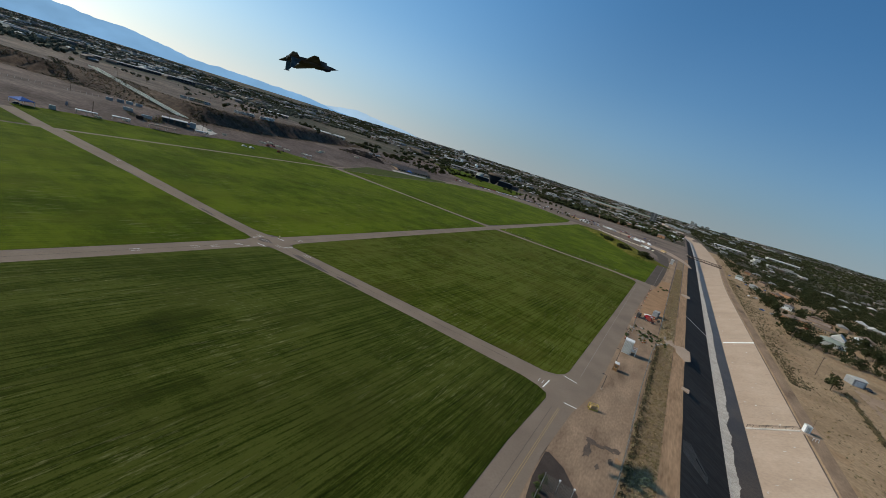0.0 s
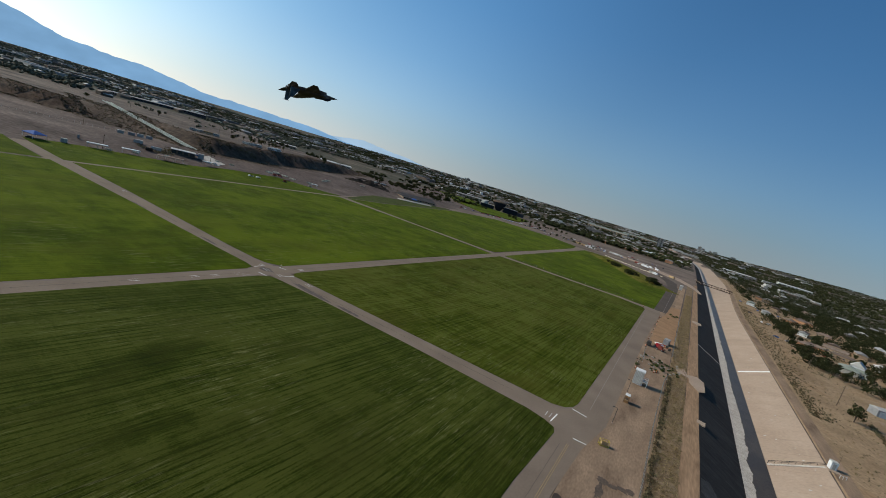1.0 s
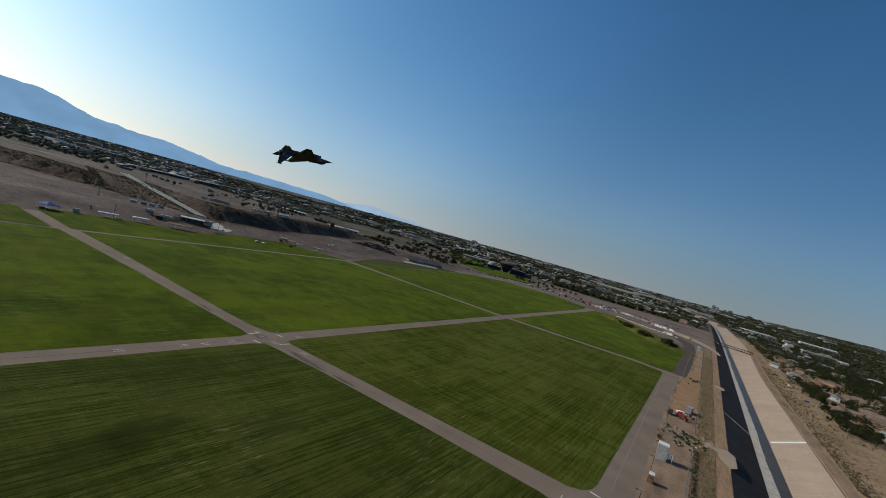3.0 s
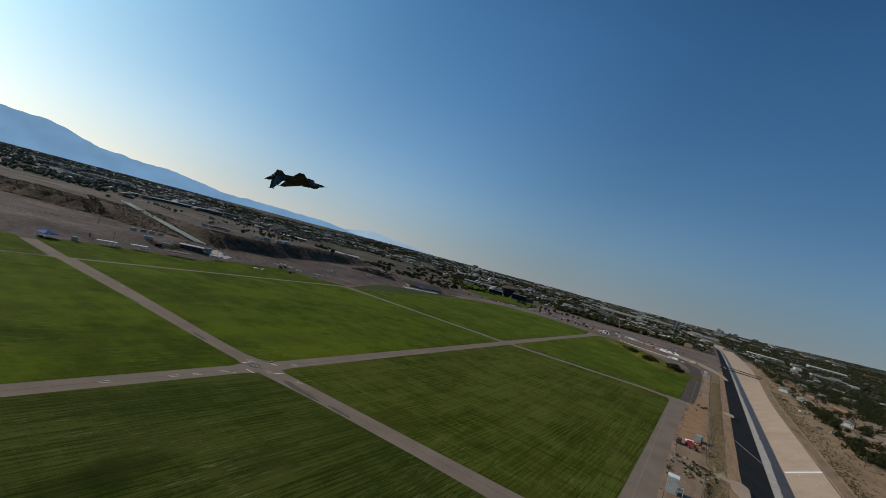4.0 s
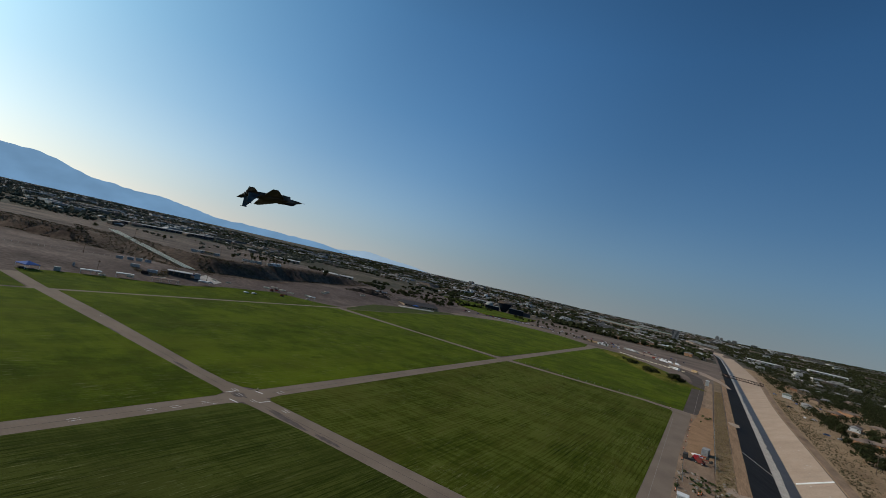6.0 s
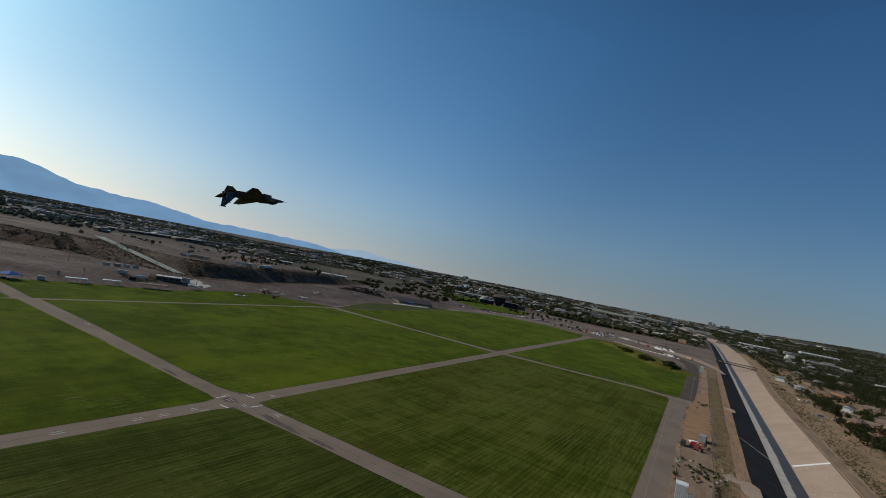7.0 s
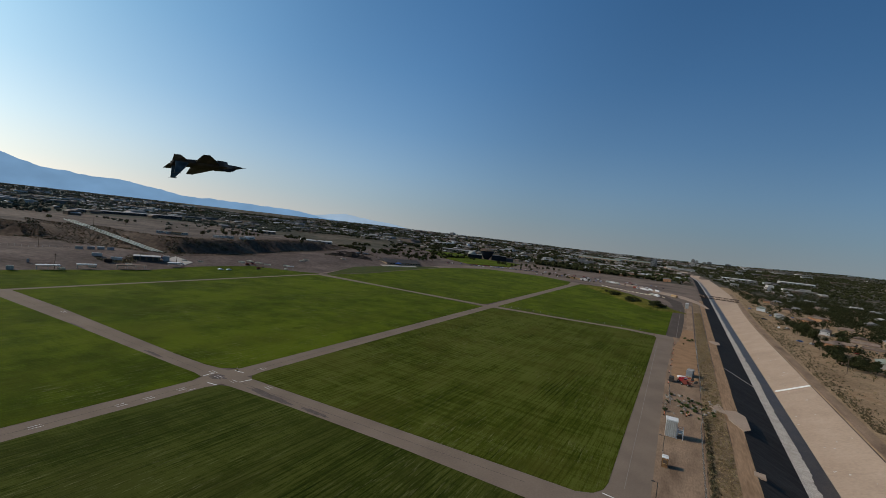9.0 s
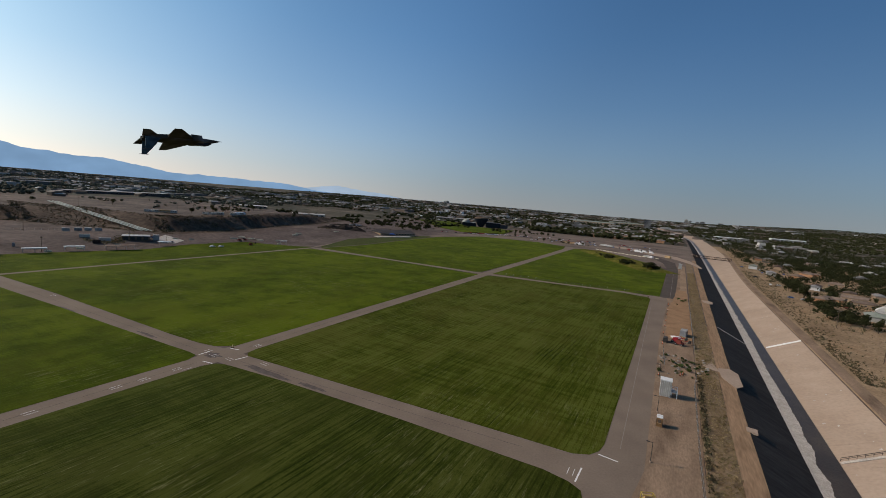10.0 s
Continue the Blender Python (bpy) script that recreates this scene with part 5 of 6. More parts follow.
def put_shrub(x, y, s, label, rnd, group="shrubs"):
    ob = new("shrub", rnd.choice(shrubs))
    z = height(x, y)
    ob.matrix_basis = pose(x, y, z, 0, 0, rnd.uniform(0, 360)) @ Matrix.Diagonal((s, s, s * rnd.uniform(0.8, 1.1), 1))
    tagged(ob, label, "shrub", group)


for i in range(34):
    x = rr.uniform(-4.5, 11)
    put_shrub(x, 201 + rr.gauss(0, 6) - x * 0.3, rr.uniform(0.4, 1.1), "green desert shrub among rocks", rr, "drain shrubs")
for x, y, s in ((-7.6, 70, 1.3), (-7.2, 67, 1.2), (-6.8, 64.5, 1.4), (-4.2, 187.2, 1.1), (6.5, 205, 1.2), (3.5, 330, 0.8), (6.5, 345, 1.5), (4.5, 352, 1.2), (8.5, 350, 1.4)):
    put_shrub(x, y, s, "green desert shrub beside the yard", rr, "yard shrubs")


# dry scrub of the verges: too much to count
SCRUB_DARK = material("dark_brush", [(0.075, 0.062, 0.035), (0.12, 0.096, 0.055), (0.078, 0.079, 0.038)], scale=0.3, bscale=1.5, island=0.4)


def scrub(name, n, place, seed, size, label, ma=SCRUB):
    r = random.Random(seed)
    b = Build()
    for _ in range(n):
        x, y = place(r)
        s = size * r.uniform(0.5, 1.4)
        b.leaves((x, y, height(x, y) + s * 0.3), s * 0.62, 9, s * 0.34, r, flat=0.6)
    tagged(part(name, b, ma), label, "scrub", kind="stuff")


def verge(r):
    y = 58 + 480 * r.random() ** 1.6
    c = r.uniform(5.7, 12.0)
    return c + 0.9 * channel_shift(y), y


def east_verge(r):
    y = 110 + 900 * r.random() ** 1.5
    return 59 + east_shift(y) + abs(r.gauss(0, 1)) * (9 + max(0, 420 - y) * 0.12), y


def east_thicket(r):
    y = 225 + 420 * r.random() ** 1.3
    return 58.6 + east_shift(y) + abs(r.gauss(0, 1)) * (4.0 + 5.0 * smooth01((y - 280) / 90)), y


def lane_side(r):
    k = r.random()
    return 88.8 - 7.5 * math.sin(k * 1.5) + r.gauss(0, 0.7), 252 - 112 * k


scrub("verge_scrub", 9000, verge, 3, 0.36, "dry brown scrub along the verge")
scrub("slope_scrub", 1500, east_verge, 4, 0.5, "dry brown scrub on the far bank")
scrub("slope_brush", 1300, east_verge, 14, 0.36, "dark low brush on the far bank", SCRUB_DARK)
scrub("thicket", 1500, east_thicket, 24, 0.62, "dark brush in a band along the service track", SCRUB_DARK)
scrub("lane_brush", 520, lane_side, 15, 0.8, "dark brush along the lane", SCRUB_DARK)
scrub("verge_brush", 260, lambda r: (lambda y: (5.9 + 0.9 * channel_shift(y) + abs(r.gauss(0, 0.5)), y))(r.uniform(58, 190)), 16, 0.8, "dark weeds along the fence", SCRUB_DARK)
scrub("bluff_scrub", 1500, lambda r: (lambda y: (bluff_foot(y) - r.uniform(-0.2, 1.3) * bluff_run(y), y))(r.uniform(90, 640)), 5, 1.05, "dry scrub clinging to the bluff", SCRUB_DARK)

scrub("spur_scrub", 1700, lambda r: (lambda y: (bluff_foot(y) - r.uniform(-0.05, 1.25) * bluff_run(y), y))(r.uniform(188, 266)), 6, 1.0, "dry dark scrub over the bluff's spur", SCRUB_DARK)
scrub("scarp_scrub", 1100, lambda r: (lambda y: (bluff_foot(y) - r.uniform(-4, 30), y))(r.uniform(60, 190)), 8, 1.1, "dry dark scrub along the scarp", SCRUB_DARK)

scrub("lot_weeds", 420, lambda r: (lambda k: (-392 + 10 * math.sin(k * 5) + r.gauss(0, 3.5), 182 + 44 * k))(r.random()), 9, 0.9, "dry weeds across the gravel lot")
scrub("lot_weeds", 260, lambda r: (lambda k: (-442 + 22 * k + r.gauss(0, 1.5), 252 + 60 * k))(r.random()), 10, 0.9, "dry weeds at the foot of the bluff", SCRUB_DARK)

# ---- channel furniture ----
def on_bank(c, y, lift=0.0):
    """A place on the lining at the given line of the channel."""
    z = -6.2 * (c - 16.4) / 13.4 if c < 29.8 else (-6.2 if c < 37.6 else -6.25 + 6.27 * (c - 37.6) / 13.8)
    return Vector((c + channel_shift(y), y, z + lift))


def bank_band(name, c0, y0, c1, y1, w, ma, label, category, lift=0.05, th=0.12):
    """A raised band laid over the sloping lining."""
    b = Build()
    k = []
    for c, y in ((c0, y0 - w / 2), (c1, y1 - w / 2), (c1, y1 + w / 2), (c0, y0 + w / 2)):
        k.append(on_bank(c, y))
    lo = [p - Vector((0, 0, 0.02)) for p in k]
    hi = [p + Vector((0, 0, lift + th)) for p in k]
    b.v += [tuple(p) for p in lo + hi]
    b.f += [(3, 2, 1, 0), (4, 5, 6, 7)] + [(i, (i + 1) % 4, 4 + (i + 1) % 4, 4 + i) for i in range(4)]
    return tagged(part(name, b, ma), label, category, kind="structure")


bank_band("white_band", 38.2, 281.8, 51.3, 283.6, 2.1, PAINT_WHITE, "bright white painted band across the sloping lining", "painted band")
bank_band("flume", 37.8, 164, 51.3, 166.8, 1.1, CONCRETE_PALE, "pale concrete flume down the bank", "flume")
bank_band("drain_kerb", 16.6, 282.6, 29.6, 281.2, 0.7, CONCRETE_PALE, "pale narrow concrete kerb down the dark bank", "kerb")


def lining_patch(name, pts, ma, label, lift):
    """A thin plate on the sloping lining."""
    k = [on_bank(c, y, lift) for c, y in pts]
    b = Build()
    b.rings([[p - Vector((0, 0, 0.06)) for p in k], k])
    return tagged(part(name, b, ma), label, "lining repair", kind="structure")


REPAIR = material("worn_lining_repair", [(0.075, 0.069, 0.062), (0.10, 0.092, 0.083)], scale=0.5, bscale=2.4, grain=0.25)
lining_patch("lining_repair", [(16.8, 117.5), (19.0, 119.4), (23.6, 111.4), (23.2, 107.4), (16.8, 110.8)], REPAIR, "paler worn repair on the blackened lining", 0.05)
# a thin dark plate on the lining, with no opening behind it
lining_patch("drain_slot", [(20.2, 114.1), (20.6, 114.3), (23.1, 110.6), (22.6, 110.9)], RUBBER, "narrow dark plate on the lining", 0.09)
rl = random.Random(31)
for i in range(46):
    c, y = rl.uniform(38.6, 50.6), 110 + 260 * rl.random() ** 1.3
    w, d = rl.uniform(0.12, 0.5), rl.uniform(0.15, 0.6)
    lining_patch("lime_stain", [(c + w * math.cos(a) * rl.uniform(0.6, 1.2), y + d * math.sin(a) * rl.uniform(0.6, 1.2)) for a in (0.3, 1.2, 2.1, 3.2, 4.1, 5.3)], CONCRETE_PALE, "small pale lime stain on the concrete", 0.05)


def flume_rail():
    ob = thing("flume_rail", "low dark railing down the concrete flume", "railing")
    b0, b1 = on_bank(38.0, 165.2), on_bank(51.0, 168.0)
    for i in range(9):
        p = b0.lerp(b1, i / 8)
        part("post", Build().tube(p, p + Vector((0, 0, 0.9)), 0.05, 0.05, 6), DARKSTEEL, ob)
    part("rail", Build().tube(b0 + Vector((0, 0, 0.9)), b1 + Vector((0, 0, 0.9)), 0.07, 0.07, 6).tube(b0 + Vector((0, 0, 0.5)), b1 + Vector((0, 0, 0.5)), 0.05, 0.05, 6), DARKSTEEL, ob)


flume_rail()


def pump_house():
    ob = thing("pump_house", "small white pump house with an antenna pole", "pump house", at(54.2, 167.6, 10))
    part("body", Build().box((0, 0, 1.2), (1.7, 1.7, 2.4)), WHITE, ob)
    part("roof", Build().box((0, 0, 2.48), (1.95, 1.95, 0.16), top=0.9), OFFWHITE, ob)
    part("door", Build().box((0, -0.87, 1.0), (0.8, 0.05, 1.9)), OFFWHITE, ob)
    part("slab", Build().box((0, -0.6, 0.04), (3.4, 3.6, 0.12)), CONCRETE, ob)
    part("antenna", Build().tube((1.3, 0.3, 0), (1.3, 0.3, 5.2), 0.07, 0.04, 6), WOOD, ob)
    part("bracket", Build().box((1.1, 0.3, 4.2), (0.5, 0.06, 0.06)), DARKSTEEL, ob)


pump_house()


def gauge_rail():
    ob = thing("pipe_rail", "short white pipe railing beside the track", "railing", at(55.6, 162.4, 20))
    for x in (-0.9, 0.0, 0.9):
        part("post", Build().tube((x, 0, 0), (x, 0, 1.0), 0.06, 0.06, 6), WHITE, ob)
    part("rail", Build().tube((-0.9, 0, 1.0), (0.9, 0, 1.0), 0.06, 0.06, 6), WHITE, ob)


gauge_rail()


def gate_hut():
    ob = thing("gate_hut", "tall pale grey hut at the road's bend", "hut", at(9.5, 571))
    part("body", Build().box((0, 0, 2.8), (3.2, 3.0, 5.6)), OFFWHITE, ob)
    part("roof", Build().box((0, 0, 5.75), (3.6, 3.4, 0.3), top=0.9), WHITE, ob)
    part("door", Build().box((0.2, -1.52, 1.1), (1.0, 0.08, 2.1)), STEEL, ob)
    part("plinth", Build().box((0, 0, 0.1), (4.4, 4.2, 0.25)), CONCRETE, ob)


gate_hut()


def outfall(y0, y1, label):
    """A pale concrete inlet apron that spills over the dark bank's rim."""
    s = channel_shift((y0 + y1) / 2)
    yc = (y0 + y1) / 2
    k = (y1 - y0) / 2
    tagged(part("inlet_apron", Build().prism([(13.0 + s, yc - k * 0.2), (16.2 + s, yc - k), (18.4 + s, yc - k * 0.7), (18.6 + s, yc + k * 0.6), (16.2 + s, yc + k), (12.6 + s, yc + k * 0.8)], 0.02, 0.16), CONCRETE), label, "apron", kind="structure")


outfall(187, 208, "pale concrete inlet apron over the bank")
sheet("inlet_wing", [(10.2, 206), (13.4, 212), (15.4, 201.5), (12.2, 202)], 0.2, CONCRETE, "pale concrete wing wall of the inlet", "apron", 0.3)
sheet("drain_box", [(17.0, 153.6), (19.4, 153.2), (19.6, 156), (17.2, 156.4)], 0.18, CONCRETE, "small concrete drain box on the rim", "drain", 0.5)
outfall(352, 366, "small pale concrete apron on the rim")
sheet("ramp_apron", [(-112, 852), (-58, 846), (-29, 794), (10, 748), (25, 692), (31.5, 642), (33.5, 607), (30.5, 607), (25, 645), (8, 697), (-28, 744), (-62, 806), (-112, 822)], 0.1, CONCRETE, "long pale concrete ramp beside the channel", "road", 0.2)
sheet("ramp_apron_far", [(30.5, 860), (38.5, 850), (39, 800), (34, 870)], 0.12, CONCRETE, "pale concrete apron beside the channel", "apron", 0.2)


def footbridge():
    y, x0, x1 = 780.0, 31.0, 80.0
    ob = thing("footbridge", "dark steel truss footbridge across the channel", "bridge", pose((x0 + x1) / 2, y, 0.6, 0, 0, -4))
    h = (x1 - x0) / 2
    part("deck", Build().box((0, 0, 0.1), (2 * h, 2.6, 0.3)), RUST, ob)
    for s in (-1.3, 1.3):
        t = part("truss", Build().box((0, s, 3.6), (2 * h, 0.35, 0.5)).box((0, s, 0.3), (2 * h, 0.35, 0.8)), RUST, ob)
        for i in range(15):
            xa = -h + i * 2 * h / 14
            part("upright", Build().box((xa, s, 1.95), (0.3, 0.3, 3.3)), RUST, t)
            if i < 14:
                part("diagonal", Build().tube((xa, s, 0.3), (xa + 2 * h / 14, s, 3.6), 0.16, 0.16, 5), RUST, t)
    for s in (-1, 1):
        part("abutment", Build().box((s * (h - 0.5), 0, -0.6), (1.6, 3.4, 1.4)), CONCRETE, ob)


footbridge()


# ---- houses ----
def house(m, w, d, h, wall, roof, label, hip=False, rise=0.2, wing=False):
    """A low house: walls, roof, windows, door, chimney; an optional wing."""
    ob = thing("house", label, "house", m)
    part("wall", Build().box((0, 0, h / 2 - 0.4), (w, d, h + 0.8)), wall, ob)
    e, r = 0.5, d * rise
    k = w * 0.5 + e
    ridge = k - (d * 0.5 if hip else 0.0)
    b = Build()
    b.rings([[(-k, -d / 2 - e, h), (k, -d / 2 - e, h), (k, d / 2 + e, h), (-k, d / 2 + e, h)], [(-k, -d / 2 - e, h + 0.2), (k, -d / 2 - e, h + 0.2), (k, d / 2 + e, h + 0.2), (-k, d / 2 + e, h + 0.2)], [(-ridge, -0.05, h + r + 0.2), (ridge, -0.05, h + r + 0.2), (ridge, 0.05, h + r + 0.2), (-ridge, 0.05, h + r + 0.2)]])
    ro = part("roof", b, roof, ob)
    part("chimney", Build().box((w * 0.25, d * 0.12, h + r * 0.8), (0.7, 0.7, 1.3)), TAN, ro)
    for i in range(max(2, int(w / 3.5))):
        x = -w / 2 + 1.6 + i * (w - 3.2) / max(1, int(w / 3.5) - 1)
        for s in (-1, 1):
            wi = part("window", Build().box((x, s * (d / 2 + 0.02), h * 0.55), (1.3, 0.1, 1.1)), OFFWHITE, ob)
            part("pane", Build().box((x, s * (d / 2 + 0.06), h * 0.55), (1.1, 0.06, 0.9)), GLASS, wi)
    part("door", Build().box((w * 0.1, -d / 2 - 0.03, 1.0), (1.0, 0.1, 2.0)), WOOD, ob)
    if wing:
        part("wing_wall", Build().box((w * 0.28, -d * 0.75, h / 2 - 0.4), (w * 0.35, d * 0.7, h + 0.75)), wall, ob)
        part("wing_roof", Build().rings([[(w * 0.08, -d * 1.13, h), (w * 0.48, -d * 1.13, h), (w * 0.48, -d * 0.4, h), (w * 0.08, -d * 0.4, h)], [(w * 0.27, -d * 1.1, h + w * 0.09), (w * 0.29, -d * 1.1, h + w * 0.09), (w * 0.29, -d * 0.2, h + w * 0.09), (w * 0.27, -d * 0.2, h + w * 0.09)]]), roof, ob)
    return ob


house(at(119, 398, 78), 17, 10, 3.2, OFFWHITE, GREENROOF, "low house with a green metal roof", True, 0.2, True)
house(at(130, 420, 70), 11, 8, 4.2, WHITE, WHITEROOF, "white gabled house with a pale roof", False, 0.45)
house(at(107, 456, 60), 20, 10, 3.2, PINK, BROWNROOF, "long orange stucco house with a brown roof", True, 0.16, True)
house(at(122, 545, 75), 14, 8, 3.0, WHITE, GREYROOF, "white house with a grey roof", False, 0.2)
house(at(160, 470, 80), 18, 9, 3.2, OFFWHITE, WHITEROOF, "pale house with a white roof", False, 0.15)
house(at(104, 640, 85), 22, 8, 3.2, OFFWHITE, GREYROOF, "long pale house with a grey roof", False, 0.15)
house(at(96, 705, 80), 18, 9, 3.2, WHITE, GREENROOF, "white house with a faded green roof", False, 0.18)
house(at(128, 640, 60), 16, 10, 3.4, PINK, BROWNROOF, "orange stucco house with a brown roof", True, 0.18)
house(at(150, 690, 70), 18, 10, 3.4, PINK, BROWNROOF, "orange stucco house with a brown roof", True, 0.18, True)
for x, y in VALLEY_YARDS:
    ma, ro = rh.choice(((TAN, BROWNROOF), (PINK, BROWNROOF), (OFFWHITE, GREYROOF), (TAN, GREYROOF), (TAN, BROWNROOF)))
    house(at(x, y, rh.choice((75, 165)) + rh.uniform(-8, 8)), rh.uniform(11, 19), rh.uniform(7.5, 10.5), 3.2, ma, ro, "low single-storey valley house among trees", rh.random() < 0.5, rh.uniform(0.14, 0.26))


def garage():
    ob = thing("garage", "metal garage with a white roller door", "garage", at(101, 284, 22))
    part("wall", Build().box((0, 0, 1.6), (6.5, 5.5, 3.6)), STEEL, ob)
    part("roof", Build().rings([[(-3.6, -3.1, 3.4), (3.6, -3.1, 3.4), (3.6, 3.1, 3.4), (-3.6, 3.1, 3.4)], [(-3.6, -0.1, 4.3), (3.6, -0.1, 4.3), (3.6, 0.1, 4.3), (-3.6, 0.1, 4.3)]]), WHITEROOF, ob)
    part("door", Build().box((0, -2.8, 1.4), (4.4, 0.1, 2.7)), WHITE, ob)
    part("side_panel", Build().box((3.28, 0, 1.6), (0.08, 5.2, 3.2)), BLUE, ob, "deep blue side panel")


garage()
sheet("east_lane", [(88, 262), (98, 272), (128, 262), (150, 230), (150, 215), (120, 245), (100, 255), (96, 200), (100, 140), (94, 140), (88, 200)], -0.85, YARD_DIRT, "beige dirt lane before the garage", "road", 0.5)


# ---- vehicles ----
def car(ma, label):
    ob = thing("car", label, "car")
    prof = [(-2.2, 0.45), (-2.25, 0.85), (-1.7, 0.98), (-1.15, 1.42), (0.55, 1.45), (1.15, 1.0), (2.1, 0.86), (2.25, 0.5)]
    b = Build()
    b.rings([[(x, -0.88, z) for x, z in prof], [(x, 0.88, z) for x, z in prof]])
    part("body", b, ma, ob)
    g = [(-1.55, 1.02), (-1.1, 1.36), (0.5, 1.39), (0.98, 1.02)]
    for s in (-0.9, 0.9):
        part("side_window", Build().rings([[(x, s - 0.02, z) for x, z in g], [(x, s + 0.02, z) for x, z in g]]), GLASS, ob)
    part("windscreen", Build().poly([(0.6, -0.78, 1.44), (0.6, 0.78, 1.44), (1.16, 0.8, 1.03), (1.16, -0.8, 1.03)]), GLASS, ob)
    for x in (-1.35, 1.4):
        for y in (-0.8, 0.8):
            wheel(ob, x, y, 0.33, 0.22)
    return ob


def trailer(ma, l, h, label):
    ob = thing("trailer", label, "trailer")
    part("body", Build().box((0, 0, 0.7 + h / 2), (l, 2.4, h), top=0.985), ma, ob)
    part("chassis", Build().box((0, 0, 0.6), (l * 0.96, 1.2, 0.25)), DARKSTEEL, ob)
    part("drawbar", Build().box((l / 2 + 0.6, 0, 0.55), (1.3, 0.15, 0.15)), DARKSTEEL, ob)
    part("stripe", Build().box((0, 0, 1.5), (l * 1.003, 2.42, 0.3)), GREYROOF, ob)
    for x in (-0.6, 0.4):
        for y in (-1.0, 1.0):
            wheel(ob, x, y, 0.4, 0.25)
    for i in range(3):
        part("window", Build().box((-l / 2 + 1.2 + i * l / 3.4, -1.21, 2.3), (0.9, 0.05, 0.6)), GLASS, ob)
    return ob


def truck(ma, label):
    ob = thing("truck", label, "truck")
    part("box_body", Build().box((-0.8, 0, 2.1), (5.4, 2.4, 2.5), top=0.99), ma, ob)
    part("cab", Build().rings([[(x, -1.1, z) for x, z in ((1.95, 0.6), (1.95, 2.5), (2.9, 2.5), (3.4, 1.6), (3.9, 1.45), (3.9, 0.6))], [(x, 1.1, z) for x, z in ((1.95, 0.6), (1.95, 2.5), (2.9, 2.5), (3.4, 1.6), (3.9, 1.45), (3.9, 0.6))]]), WHITE, ob)
    part("windscreen", Build().poly([(2.95, -0.95, 2.42), (2.95, 0.95, 2.42), (3.42, 0.95, 1.68), (3.42, -0.95, 1.68)]), GLASS, ob)
    part("chassis", Build().box((0, 0, 0.7), (7.2, 1.0, 0.25)), DARKSTEEL, ob)
    for x in (-2.3, 2.9):
        for y in (-1.0, 1.0):
            wheel(ob, x, y, 0.48, 0.3)
    return ob


rv = random.Random(99)
car_kinds = [car(CARS[0], "white parked car"), car(CARS[1], "silver parked car"), car(CARS[2], "dark parked car"), car(CARS[3], "red parked car"), car(CARS[4], "blue parked car")]
for c, (x, y, a) in zip(car_kinds, ((-346.5, 255, 80), (-372, 236, 20), (-358, 108, 70), (-368, 304, 60), (-390, 231, 15))):
    c.matrix_basis = at(x, y, a)
    c["label"] = c["label"].replace("parked car", "car parked on the gravel lot")
    c["group"] = "cars on the lots"


def put_car(x, y, a, k=None):
    copy_thing(car_kinds[rv.choice((0, 0, 1, 2, 2, 3, 4)) if k is None else k], at(x, y, a))


put_car(-343.5, 260.5, 85, 0)
put_car(106, 282, 110, 2)
for i in range(46):
    t = rv.random()
    x, y = -385 + 150 * t + rv.uniform(-14, 14), 705 + 130 * t + rv.uniform(-6, 30)
    put_car(x, y, 50 + rv.uniform(-6, 6))
for i in range(26):
    put_car(-170 + rv.uniform(-70, 130), 800 + rv.uniform(-20, 90), rv.choice((0, 90)) + rv.uniform(-9, 9))
for i in range(34):
    put_car(rv.uniform(-190, -10), rv.uniform(790, 905), rv.choice((0, 90)) + rv.uniform(-12, 12))
for i in range(14):
    put_car(rv.uniform(80, 130), rv.uniform(380, 720), rv.uniform(0, 180))
trailers = [trailer(WHITE, 8.5, 2.6, "long white trailer parked beside the field"), trailer(PLY, 10, 2.7, "tan trailer parked beside the field"), trailer(OFFWHITE, 7, 2.4, "pale caravan parked beside the field")]
trucks = [truck(WHITE, "white box truck parked beside the field"), truck(MAROON, "dull red box truck parked beside the field")]
for ob, (x, y, a) in zip(trailers + trucks, ((-132, 772, -8), (-160, 782, -8), (-106, 820, -20), (-47, 762, -30), (-58, 772, -30))):
    ob.matrix_basis = at(x, y, a)
    ob["group"] = "vehicles along the field"
for x, y, a, k in ((-141, 776, -8, 0), (-150, 779, -8, 1), (-98, 816, -20, 0), (-90, 812, -20, 2), (-26, 762, -35, 3), (-36, 768, -35, 3), (-42, 756, -35, 3), (-24, 672, -45, 0), (-30, 680, -45, 2), (-3, 706, -50, 1)):
    copy_thing((trailers + trucks)[k], at(x, y, a))
for i in range(9):
    copy_thing((trailers + trucks)[rv.choice((0, 2, 2, 3))], at(-452 - i * 0.6 + rv.uniform(-9, 5), 326 + i * 6.2 + rv.uniform(-2, 2), rv.uniform(10, 110)))
for i in range(4):
    copy_thing(trailers[rv.choice((1, 2))], at(-490 + i * 5 + rv.uniform(-3, 3), 280 + i * 6, rv.uniform(20, 120)))


